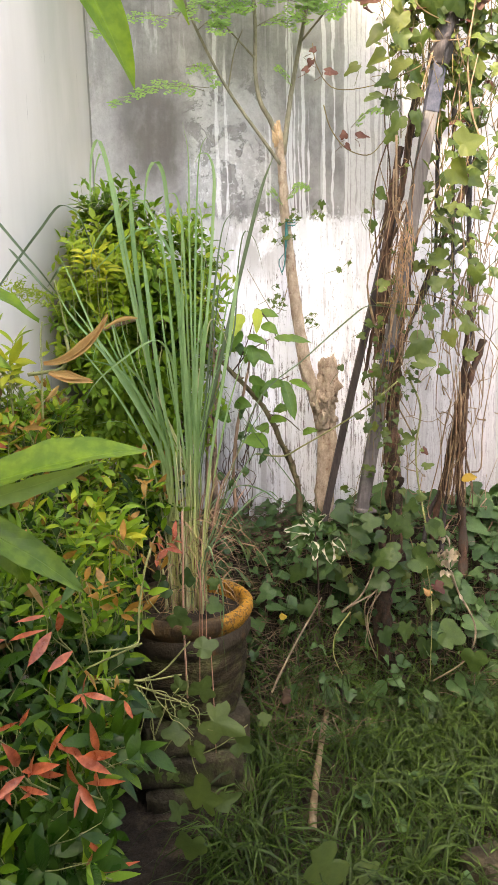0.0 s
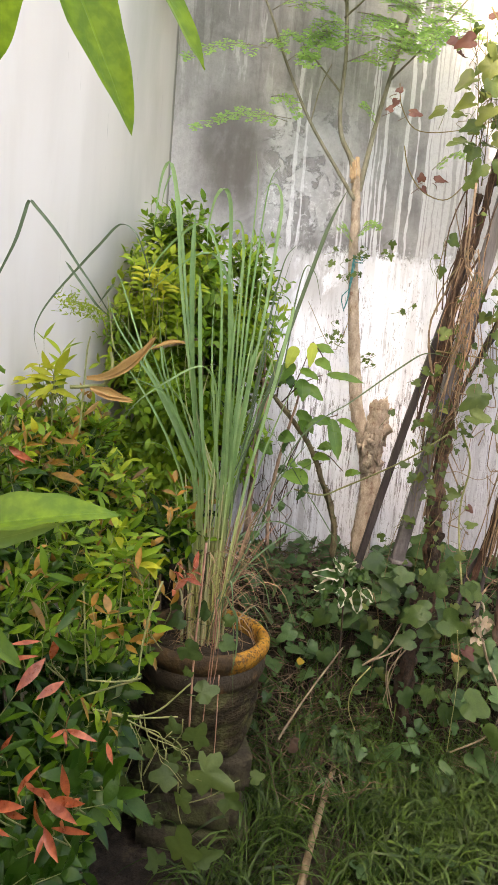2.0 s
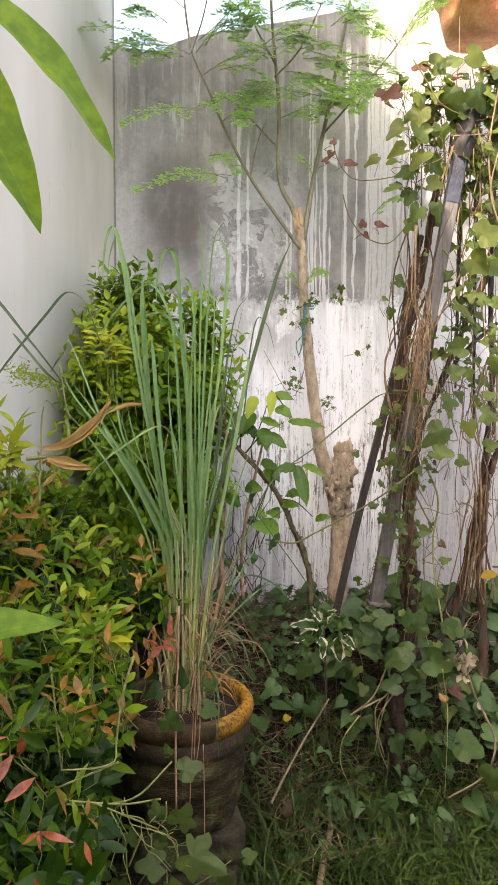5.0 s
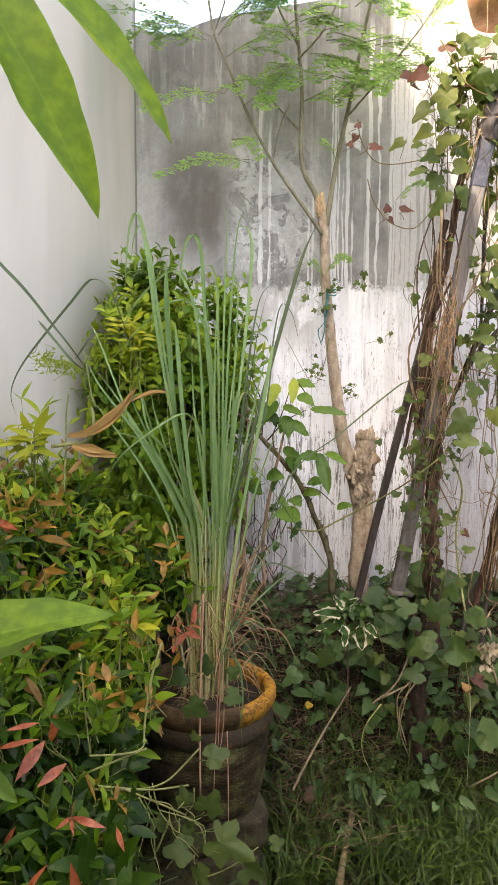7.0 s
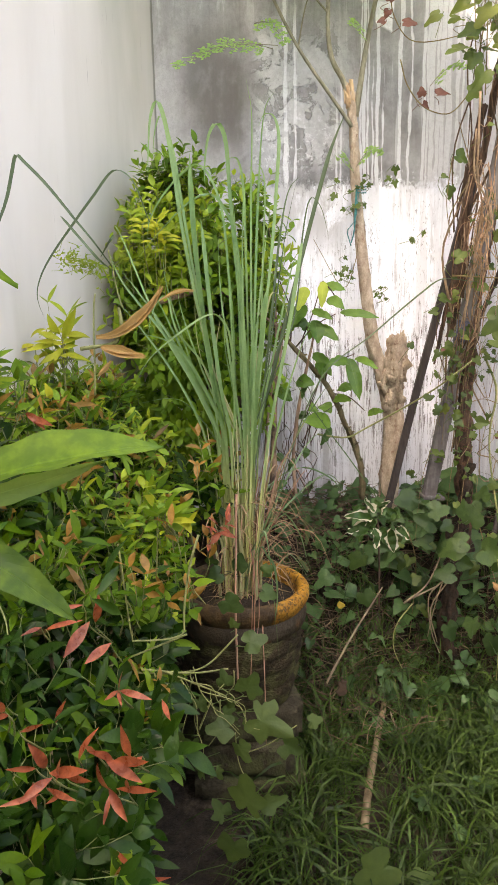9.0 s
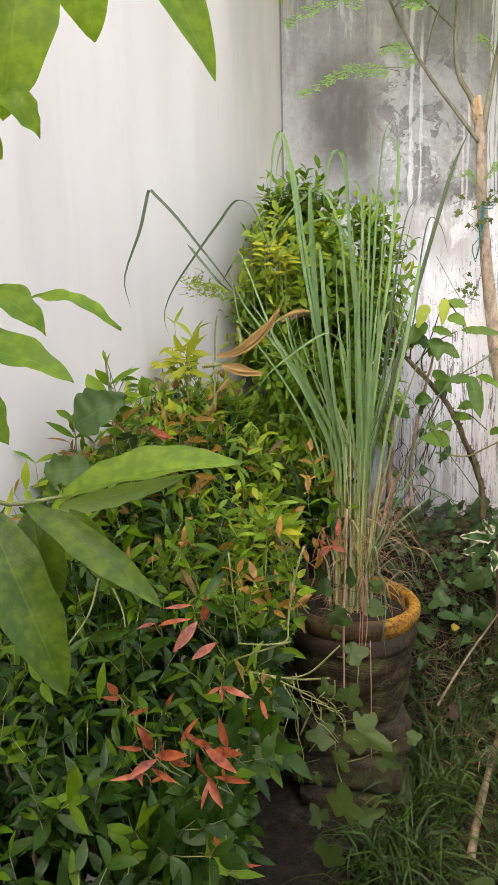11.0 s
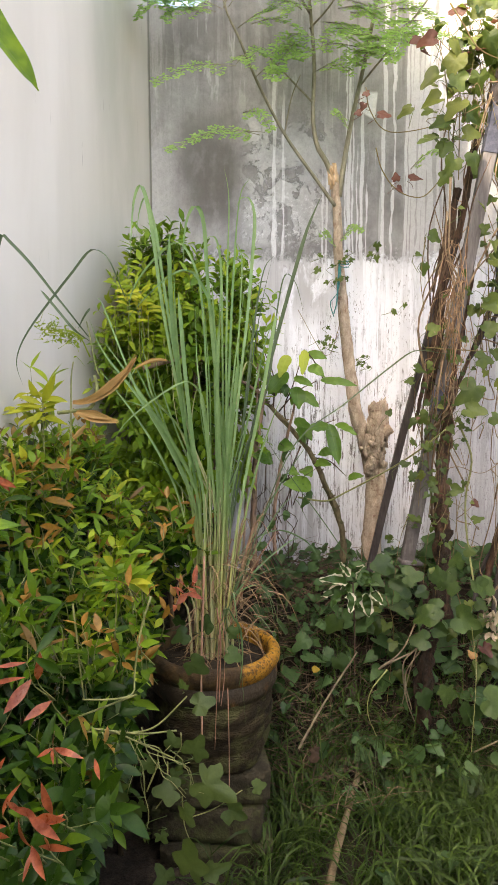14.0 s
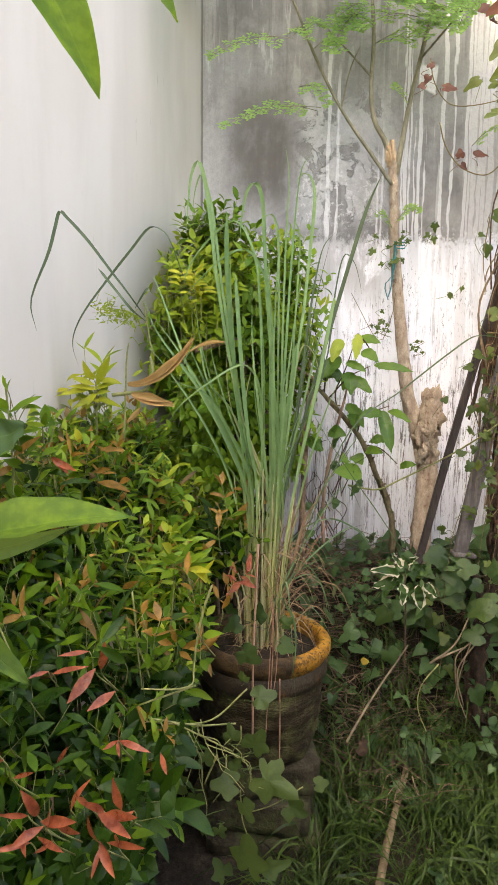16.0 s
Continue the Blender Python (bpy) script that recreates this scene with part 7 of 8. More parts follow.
def sward(count, length, width, height, tuft, span=(1.05, 2.55)):
    """Arching blades: each one leans over along its own way; tuft gathers them round common feet."""
    feet = [(rl.uniform(0.02, 1.7), rl.uniform(*span), rl.uniform(0, 6.28)) for _ in range(max(1, count // 14))]
    for k in range(count):
        x, y, a0 = feet[k % len(feet)]
        x, y = x + rl.gauss(0, tuft), y + rl.gauss(0, tuft)
        if y < 1.35 and x < 0.12 or y > 2.15 and rl.random() < (y - 2.15) / 0.50 or x < 0.02:
            continue
        if noise.noise(Vector((x * 6, y * 6, 7))) < -0.16 and rl.random() < 0.7:
            continue
        if (x - POT.x) ** 2 + (y - POT.y) ** 2 < 0.17 ** 2 or (1.62 < y < 2.16 and abs(x - 0.297 - (y - 1.612) * 0.332) < 0.052):
            continue
        a = a0 + rl.gauss(0, 1.1)
        ln = rl.uniform(*length) * (1.0 if y < 2.2 else 0.7)
        b = Vector((x, y, ground_z(x, y) - 0.01))
        d = Vector((math.cos(a), math.sin(a), 0))
        lean, h = rl.uniform(0.5, 1.2), height * rl.uniform(0.7, 1.2)
        run = curve_pts([b, b + d * ln * 0.22 * lean + Vector((0, 0, ln * 0.50 * h)), b + d * ln * 0.62 * lean + Vector((0, 0, ln * (0.72 - 0.22 * lean) * h)), b + d * ln * lean + Vector((rl.gauss(0, 0.02), rl.gauss(0, 0.02), ln * (0.70 - 0.70 * lean) * h))], 5)
        s = (Vector((-d.y, d.x, 0)) + Vector((0, 0, rl.gauss(0, 0.35)))) * rl.uniform(*width) * 0.5
        verts = []
        for q, sc in zip(run, (0.6, 0.95, 1.0, 0.9, 0.6, 0.05)):
            verts += [q - s * sc, q + s * sc]
        acc.add(verts, [(2 * i, 2 * i + 1, 2 * i + 3, 2 * i + 2) for i in range(5)], 0)


sward(9000, (0.06, 0.17), (0.0018, 0.0040), 0.9, 0.10)
sward(8200, (0.10, 0.26), (0.0026, 0.0060), 0.85, 0.030)
sward(4200, (0.10, 0.24), (0.0022, 0.0055), 0.95, 0.035, (1.85, 2.30))
tagged(part("grass", acc, M["grass"]), "lush long green grass", "grass", kind="stuff")

acc = Acc()
for k in range(1100):
    x, y = rl.uniform(0.15, 1.3), rl.uniform(2.02, 2.7)
    if k > 800:
        x, y = rl.gauss(0.30, 0.10), rl.gauss(2.52, 0.10)
    a, ln = rl.uniform(0, 3.14), rl.uniform(0.06, 0.28)
    z = ground_z(x, y) + (rl.uniform(0.0, 0.13) if y < 2.4 else rl.uniform(0.0, 0.07))
    d = Vector((math.cos(a), math.sin(a) * 0.6, rl.uniform(-0.3, 0.3))) * ln
    p = Vector((x, y, z))
    tube(acc, [p, p + d * 0.5 + Vector((0, 0, rl.uniform(-0.01, 0.03))), p + d], rl.uniform(0.0008, 0.0026), 0.0006, 4, 3)
for k in range(200):
    x, y = rl.gauss(0.33, 0.09), rl.gauss(2.16, 0.12)
    if (x - POT.x) ** 2 + (y - POT.y) ** 2 < 0.2 ** 2:
        continue
    a, ln = rl.uniform(0, 3.14), rl.uniform(0.08, 0.26)
    d = Vector((math.cos(a), math.sin(a) * 0.6, rl.uniform(-0.25, 0.35))) * ln
    p = Vector((x, y, ground_z(x, y) + rl.uniform(0.02, 0.12)))
    tube(acc, [p, p + d * 0.5 + Vector((rl.gauss(0, 0.012), 0, rl.uniform(0.0, 0.04))), p + d], rl.uniform(0.0010, 0.0026), 0.0007, 5, 3)
tagged(part("dry_litter", acc, M["litter"]), "dry straw and twigs lying among the creeper", "litter", kind="stuff")

acc = Acc()
tube(acc, [(0.464, 2.118, -0.008), (0.429, 2.012, -0.020), (0.393, 1.907, -0.033), (0.349, 1.760, -0.029), (0.310, 1.612, -0.038)], 0.0092, 0.0110, 30, 9, bumps=0.25)
tagged(part("stick", acc, M["peeled_wood"]), "dry peeling tan stick lying on the grass", "stick")


# ---- litter and small plants on the ground ----
M["yellow"] = leaf_mat("yellow_leaf", (0.55, 0.36, 0.03), (0.75, 0.55, 0.06), (0.7, 0.5, 0.05), 0.5, 0.3, objects=True)
M["brown_leaf"] = leaf_mat("dry_brown_leaf", (0.20, 0.10, 0.035), (0.62, 0.42, 0.20), (0.4, 0.2, 0.06), 0.7, 0.12, objects=True, tone=0.85)
M["tan_leaf"] = leaf_mat("tan_dry_leaf", (0.30, 0.17, 0.055), (0.62, 0.42, 0.17), (0.5, 0.3, 0.1), 0.6, 0.2, objects=True, tone=0.95, mottle=22, spots=0.6, spot_col=(0.08, 0.045, 0.02))
M["glossy"] = leaf_mat("glossy_leaf", (0.045, 0.15, 0.025), (0.20, 0.38, 0.055), (0.32, 0.58, 0.06), 0.28, 0.32, objects=True, tone=0.62, veins=True)
M["lime_one"] = leaf_mat("young_lime_leaf", (0.30, 0.42, 0.05), (0.50, 0.58, 0.09), (0.55, 0.66, 0.08), 0.4, 0.4, objects=True, tone=0.8, veins=True, spots=0.5)
M["glossy_dark"] = leaf_mat("dark_glossy_leaf", (0.035, 0.11, 0.025), (0.10, 0.22, 0.045), (0.2, 0.4, 0.05), 0.34, 0.25, objects=True, tone=0.5, veins=True)
M["cream"] = leaf_mat("cream_margin", (0.50, 0.47, 0.34), (0.68, 0.64, 0.48), (0.7, 0.7, 0.5), 0.45, 0.25, tone=0.9)
M["pale_leaf"] = leaf_mat("pale_creeper_leaf", (0.070, 0.140, 0.040), (0.17, 0.26, 0.070), (0.24, 0.38, 0.07), 0.5, 0.3, spots=0.4, objects=True, tone=0.46)


def broad_leaf(base, tip, width, up=(0, -0.7, 0.7), sag=0.01, mat="glossy", owner=None, name="leaf", seed=0, wav=0.0025, rim=None, fold=0.28, ends=(0.6, 0.88)):
    """One broad leaf with midrib fold, wavy margin and, where it has one, a margin of another colour."""
    b, t = Vector(base), Vector(tip)
    d = t - b
    u = Vector(up)
    s = unit(d.cross(u))
    u = s.cross(unit(d))
    inn = 0.70 if rim else 0.6
    top = ends[0] / (ends[0] + ends[1])
    peak = top ** ends[0] * (1 - top) ** ends[1]
    a, n, verts, faces = Acc(), 26, [], []
    for k in range(n + 1):
        v = k / n
        c = b + d * v + u * sag * math.sin(math.pi * v)
        w = width * 0.5 * (v ** ends[0] * (1 - v) ** ends[1] / peak + 0.015)
        for j, e in enumerate((-1, -inn, 0, inn, 1)):
            r = w * e + (wav * noise.noise(Vector((v * 7, j, seed * 3.3))) if abs(e) == 1 else 0)
            verts.append(c + s * r + u * (abs(e) * w * fold + wav * 1.2 * noise.noise(Vector((v * 5, j * 0.8, seed)))))
    inner, outer = [], []
    for k in range(n):
        for j in range(4):
            p = k * 5 + j
            (inner if j in (1, 2) else outer).append((p, p + 1, p + 6, p + 5))
    a.add(verts, inner, 0)
    k0 = len(a.v)
    for f in outer:
        a.f.append(f)
        a.m.append(1 if rim else 0)
    ob = part(name, a, [M[mat], M[rim]] if rim else M[mat], owner)
    uv = ob.data.uv_layers.new(name="leaf")
    for lp in ob.data.loops:
        k, j = divmod(lp.vertex_index, 5)
        uv.data[lp.index].uv = (k / n, 0.5 + 0.5 * (-1, -inn, 0, inn, 1)[j])
    return ob


M["dead_brown"] = leaf_mat("dead_brown_leaf", (0.10, 0.06, 0.035), (0.20, 0.13, 0.08), (0.2, 0.12, 0.06), 0.8, 0.1, tone=0.3)


def litter_leaf(at, size, ang, mat, name, label, category):
    w = Vector((math.cos(radians(ang)), math.sin(radians(ang)) * 0.6, 0.15))
    ob = broad_leaf(Vector(at) - w * size / 2, Vector(at) + w * size / 2, size * (0.32 if mat == "dead_brown" else 0.55), (0.2, -0.6, 0.8), size * 0.15, mat, None, name, at[0] * 50, 0.012 if mat == "dead_brown" else 0.0025)
    tagged(ob, label, category)


litter_leaf((0.470, 2.300, 0.058), 0.035, 40, "yellow", "fallen_leaf", "small yellow fallen leaf on the grass", "leaf")
litter_leaf((0.324, 2.150, 0.314), 0.045, 70, "yellow", "fallen_leaf", "small yellow fallen leaf among creepers", "leaf")
litter_leaf((1.000, 2.250, 0.727), 0.06, 10, "yellow", "fallen_leaf", "bright yellow leaf caught in the creeper", "leaf")
litter_leaf((0.815, 2.150, 0.365), 0.06, 80, "brown_leaf", "fallen_leaf", "dry orange-brown leaf on the ground creeper", "leaf")
litter_leaf((0.313, 2.050, 0.089), 0.10, 75, "dead_brown", "fallen_leaf", "dry brown leaf lying in the grass", "leaf")
litter_leaf((0.263, 1.750, -0.088), 0.07, 20, "dead_brown", "fallen_leaf", "dry brown leaf lying in the grass", "leaf")
litter_leaf((0.227, 1.750, -0.116), 0.05, 30, "dead_brown", "fallen_leaf", "dry brown leaf lying in the grass", "leaf")

# bent dry twigs
for pts, r, lab in (
    ([(0.265, 2.020, 0.123), (0.313, 2.050, 0.198), (0.364, 2.080, 0.271), (0.417, 2.110, 0.338), (0.454, 2.140, 0.378)], 0.0042, "pale bent dry twig leaning in the creeper"),
    ([(0.877, 2.100, 0.458), (0.905, 2.100, 0.384), (0.959, 2.080, 0.263), (0.922, 2.060, 0.164), (0.805, 2.050, 0.100)], 0.0045, "tan bare creeper runner looped over the grass"),
    ([(0.804, 2.120, 0.471), (0.824, 2.120, 0.322), (0.799, 2.060, 0.094)], 0.003, "greenish runner hanging to the grass"),
    ([(0.550, 2.140, 0.321), (0.496, 2.120, 0.258), (0.489, 2.120, 0.183), (0.517, 2.110, 0.112)], 0.003, "curved green runner in the creeper"),
    ([(0.525, 2.150, 0.317), (0.597, 2.150, 0.381), (0.649, 2.180, 0.471)], 0.004, "dry forked twig in the creeper"),
    ([(0.548, 2.130, 0.345), (0.619, 2.130, 0.380)], 0.004, "short pale dry twig in the creeper"),
    ([(0.640, 2.140, 0.393), (0.598, 2.130, 0.343), (0.611, 2.130, 0.230), (0.639, 2.130, 0.154)], 0.003, "bundle of pale roots hanging on the stem"),
    ([(0.655, 2.130, 0.397), (0.603, 2.120, 0.310), (0.627, 2.120, 0.197)], 0.003, "bundle of pale roots hanging on the stem"),
    ([(0.646, 2.130, 0.416), (0.617, 2.120, 0.328), (0.596, 2.120, 0.217)], 0.0022, "bundle of pale roots hanging on the stem"),
    ([(0.899, 1.750, -0.057), (0.828, 1.780, -0.116), (0.718, 1.720, -0.168)], 0.004, "dry stalk lying across the grass"),
    ([(0.468, 2.050, 0.002), (0.487, 1.980, -0.075), (0.413, 1.900, -0.091)], 0.003, "dry stalk lying across the grass")):
    acc = Acc()
    r *= 0.65 if "green" in lab else 0.9
    tube(acc, pts, r, r * 0.6, 26, 6, bumps=0.4)
    tagged(part("twig", acc, M["dry_twig"] if "green" not in lab else M["green_stem"]), lab, "twig")
rd = random.Random(3)
dead = thing("dead_leaf_cluster", (0.855, 2.080, 0.521), "shrivelled grey dead leaves hanging in the creeper", "dead leaves")
for k in range(26):
    acc = Acc()
    c = Vector((0.855, 2.080, 0.521)) + Vector((rd.gauss(0, 0.018), rd.gauss(0, 0.012), rd.gauss(0, 0.035)))
    leaf(acc, c, (rd.gauss(0, 0.5), rd.gauss(0, 0.4), -1), (rd.gauss(0, 0.6), -1, 0.3), rd.uniform(0.022, 0.042), rd.uniform(0.012, 0.020), "oval", rd.uniform(-2.5, 3.0), 0.8, 0, rd.uniform(-2, 2))
    part("leaf", acc, M["dead_leaf"], dead)

# ---- variegated plant ----
var = thing("variegated_plant", (0.469, 2.200, 0.354), "small plant with cream-edged green leaves in the creeper", "plant")
acc = Acc()
tube(acc, [(0.453, 2.180, 0.282), (0.450, 2.180, 0.447), (0.441, 2.170, 0.593)], 0.003, 0.0022, 8, 5)
part("stem", acc, M["bark_brown"], var)
rv = random.Random(17)
for k, (b, e_, width, rim) in enumerate((
    ((0.422, 2.170, 0.593), (0.318, 2.120, 0.620), 0.042, 1),
    ((0.408, 2.170, 0.583), (0.332, 2.170, 0.545), 0.035, 1),
    ((0.427, 2.170, 0.564), (0.428, 2.120, 0.505), 0.039, 1),
    ((0.481, 2.170, 0.560), (0.496, 2.170, 0.472), 0.046, 1),
    ((0.499, 2.170, 0.563), (0.534, 2.120, 0.538), 0.035, 1),
    ((0.434, 2.170, 0.618), (0.394, 2.170, 0.665), 0.032, 1),
    ((0.455, 2.170, 0.614), (0.469, 2.120, 0.669), 0.032, 1),
    ((0.416, 2.170, 0.597), (0.354, 2.170, 0.643), 0.042, 0),
    ((0.443, 2.170, 0.605), (0.417, 2.120, 0.676), 0.039, 0),
    ((0.466, 2.170, 0.596), (0.508, 2.170, 0.628), 0.042, 0),
    ((0.417, 2.170, 0.575), (0.366, 2.120, 0.519), 0.039, 0),
    ((0.456, 2.170, 0.569), (0.462, 2.170, 0.506), 0.039, 0),
    ((0.473, 2.170, 0.581), (0.521, 2.120, 0.609), 0.035, 0),
    ((0.434, 2.170, 0.588), (0.390, 2.170, 0.561), 0.039, 0))):
    broad_leaf(b, Vector(b).lerp(Vector(e_), 0.9), width * 0.82, (rv.uniform(-0.8, 0.8), -0.8, rv.uniform(0.1, 0.8)), -0.010 if k % 2 else 0.010, "glossy_dark", var, "leaf", k + 3, 0.010, "cream" if rim else None, rv.uniform(0.3, 0.7))

M["bark_moss"] = plain_mat("mossy_bark", (0.10, 0.075, 0.045), (0.22, 0.18, 0.10), 60, 0.9, (1, 1, 0.4), 0.006, c=(0.07, 0.085, 0.03), cscale=28)
M["bark_tan"] = plain_mat("tan_bark", (0.20, 0.12, 0.08), (0.36, 0.25, 0.175), 40, 0.9, (1, 1, 0.2), 0.006, c=(0.07, 0.05, 0.04), cscale=30)
# ---- glossy-leaved sapling against the wall ----
sap = thing("glossy_sapling", (0.434, 2.550, 0.555), "leaning sapling with a mossy stem and large glossy leaves", "sapling")
SAP_RUN = [(0.459, 2.550, 0.547), (0.451, 2.541, 0.667), (0.435, 2.532, 0.723), (0.411, 2.523, 0.788), (0.388, 2.514, 0.834), (0.355, 2.505, 0.915), (0.310, 2.496, 0.986), (0.275, 2.487, 1.030), (0.214, 2.478, 1.099), (0.155, 2.469, 1.159), (0.104, 2.460, 1.210)]
acc = Acc()
tube(acc, SAP_RUN, 0.0105, 0.0065, 60, 10, bumps=1.0)
run = curve_pts(SAP_RUN, 40)
rb = random.Random(13)
for k in range(26):  # knots and dead buds
    p = run[2 + k * 38 // 26]
    a = rb.uniform(0, 6.28)
    d = Vector((math.cos(a), -abs(math.sin(a)) * 0.6, rb.uniform(-0.1, 0.6)))
    tube(acc, [p, p + d * 0.010, p + d * rb.uniform(0.014, 0.024)], 0.0055, 0.0022, 4, 6, bumps=0.6)
part("trunk", acc, M["bark_moss"], sap, "mossy brown stem")
for pts in ([(0.244, 2.520, 1.058), (0.234, 2.500, 1.130), (0.265, 2.480, 1.211), (0.299, 2.460, 1.328)], [(0.214, 2.500, 1.111), (0.273, 2.460, 1.182), (0.339, 2.420, 1.221)], [(0.315, 2.520, 0.985), (0.334, 2.500, 1.048), (0.411, 2.460, 1.086)], [(0.299, 2.460, 1.328), (0.334, 2.460, 1.289), (0.376, 2.460, 1.209)],
            [(0.335, 2.520, 0.943), (0.394, 2.500, 0.935), (0.452, 2.480, 0.885)], [(0.194, 2.500, 1.111), (0.196, 2.500, 1.231), (0.158, 2.480, 1.331)], [(0.293, 2.500, 0.988), (0.249, 2.460, 0.893)]):
    acc = Acc()
    tube(acc, pts, 0.003, 0.0015, 10, 5)
    part("twig", acc, M["bark_brown"], sap)
for k, (b, t, w) in enumerate((((0.391, 2.460, 1.071), (0.419, 2.400, 0.934), 0.046), ((0.391, 2.460, 1.061), (0.308, 2.420, 1.056), 0.04), ((0.411, 2.460, 1.070), (0.478, 2.400, 1.039), 0.03), ((0.353, 2.420, 1.225), (0.476, 2.380, 1.206), 0.03), ((0.302, 2.460, 1.328), (0.291, 2.420, 1.241), 0.034),
                               ((0.314, 2.460, 1.269), (0.369, 2.420, 1.234), 0.04), ((0.245, 2.460, 1.309), (0.213, 2.420, 1.233), 0.042), ((0.244, 2.460, 1.251), (0.174, 2.420, 1.175), 0.05), ((0.273, 2.460, 1.201), (0.280, 2.420, 1.125), 0.05), ((0.283, 2.460, 1.181), (0.348, 2.420, 1.133), 0.04),
                               ((0.264, 2.460, 1.231), (0.329, 2.420, 1.202), 0.03), ((0.329, 2.460, 0.850), (0.227, 2.400, 0.867), 0.06), ((0.312, 2.480, 1.010), (0.269, 2.420, 1.057), 0.05), ((0.343, 2.500, 0.925), (0.399, 2.450, 0.927), 0.035), ((0.279, 2.460, 0.902), (0.248, 2.420, 0.899), 0.04),
                               ((0.189, 2.400, 0.953), (0.122, 2.340, 0.972), 0.06), ((0.465, 2.500, 0.871), (0.514, 2.460, 0.887), 0.03), ((0.302, 2.500, 0.906), (0.328, 2.450, 0.883), 0.05), ((0.185, 2.460, 1.213), (0.136, 2.420, 1.244), 0.05), ((0.211, 2.460, 0.994), (0.268, 2.420, 0.988), 0.05), ((0.274, 2.500, 1.089), (0.329, 2.440, 1.014), 0.045))):
    broad_leaf(b, t, w, (0.1 * (k % 3 - 1), -0.9, 0.5), 0.008, "glossy" if k not in (4, 6) else "lime_one", sap, "leaf", k + 20, 0.004)
rq = random.Random(29)
for k in range(9):
    u = rq.random() * 0.7
    b = Vector((0.215, 2.500, 1.191)).lerp(Vector((0.404, 2.500, 0.904)), u) + Vector((rq.gauss(0, 0.06), rq.uniform(-0.06, 0.04), rq.gauss(0.02, 0.07)))
    a = rq.uniform(-2.9, 0.2)
    e_ = b + Vector((math.cos(a), -0.25, math.sin(a) * 0.8)) * rq.uniform(0.05, 0.085)
    broad_leaf(b, e_, rq.uniform(0.028, 0.044), (rq.gauss(0, 0.4), -0.8, 0.6), 0.008, "glossy" if k % 3 else "glossy_dark", sap, "leaf", k + 200, 0.004)
    acc = Acc()
    tube(acc, [b + Vector((rq.gauss(0, 0.02), 0.03, -0.04)), b + Vector((0, 0.01, -0.01)), b], 0.0014, 0.001, 5, 4)
    part("twig", acc, M["bark_moss"], sap)
for k, (pts, r) in enumerate((([(-0.203, 2.120, 1.268), (-0.118, 2.160, 1.293), (-0.049, 2.200, 1.299), (0.058, 2.280, 1.242), (0.136, 2.340, 1.193), (0.162, 2.360, 1.177)], 0.0075), ([(0.124, 2.360, 0.584), (0.126, 2.360, 0.729), (0.129, 2.360, 0.882), (0.139, 2.370, 1.032), (0.156, 2.380, 1.144), (0.165, 2.390, 1.191)], 0.0125), ([(0.201, 2.400, 0.616), (0.197, 2.420, 0.752), (0.215, 2.440, 0.901), (0.241, 2.450, 1.021), (0.264, 2.460, 1.118), (0.276, 2.460, 1.193)], 0.007), ([(0.084, 2.300, 0.460), (0.100, 2.320, 0.823), (0.123, 2.340, 1.010), (0.139, 2.380, 1.197), (0.132, 2.400, 1.386), (0.119, 2.400, 1.499)], 0.005))):
    acc = Acc()
    tube(acc, pts, r, r * 0.5, 26, 7, bumps=0.3)
    tagged(part("bare_stem", acc, M["bark_tan"]), "bare brown woody stem rising behind the lemongrass", "stem", "bare stems")
for k in range(30):  # small dark leaves and dead twigs low on the sapling
    b = Vector((0.147, 2.420, 0.733)).lerp(Vector((0.262, 2.460, 0.861)), rq.random()) + Vector((rq.gauss(0, 0.02), rq.uniform(-0.05, 0.05), rq.gauss(0, 0.09)))
    a = rq.uniform(-2.9, 0.6)
    if k % 3 == 0:
        broad_leaf(b, b + Vector((math.cos(a), -0.25, math.sin(a) * 0.8)) * rq.uniform(0.035, 0.06), rq.uniform(0.018, 0.032), (rq.gauss(0, 0.4), -0.8, 0.6), 0.006, "glossy_dark", sap, "leaf", k + 300, 0.004)
    acc = Acc()
    tube(acc, [b + Vector((rq.gauss(0, 0.03), 0.03, -0.12)), b + Vector((rq.gauss(0, 0.02), 0.01, -0.04)), b, b + Vector((rq.gauss(0, 0.02), 0, rq.uniform(0.01, 0.06)))], 0.0020, 0.0008, 9, 4)
    part("twig", acc, M["bark_brown"], sap)
rw = random.Random(8)
wallv = thing("wall_creeper", (0.388, 2.620, 1.309), "sparse dark creeper leaves on the tree trunk and wall", "climbing plant")
for at, s in (((0.387, 2.600, 1.371), 0.04), ((0.407, 2.600, 1.340), 0.035), ((0.370, 2.600, 1.346), 0.03), ((0.385, 2.600, 1.635), 0.05), ((0.520, 2.660, 1.297), 0.025), ((0.542, 2.660, 1.307), 0.02), ((0.533, 2.660, 1.269), 0.025), ((0.574, 2.660, 1.692), 0.06), ((0.409, 2.600, 1.574), 0.03), ((0.440, 2.600, 1.594), 0.03), ((0.447, 2.600, 1.654), 0.03),
              ((0.563, 2.660, 1.264), 0.02), ((0.656, 2.700, 1.477), 0.04), ((0.451, 2.600, 1.664), 0.035)):
    for j in range(3 if s > 0.024 else 2):
        one_leaf(Vector(at) + Vector((rw.gauss(0, 0.4) * s, 0, rw.gauss(0, 0.4) * s)), s * rw.uniform(0.4, 0.7), rw.uniform(-180, 30), "vine_leaf", 0.5, wallv, drop=0.02)
acc = Acc()
tube(acc, [(0.440, 2.600, 1.472), (0.429, 2.600, 1.391), (0.387, 2.610, 1.309), (0.286, 2.620, 1.476)], 0.0014, 0.001, 12, 4)
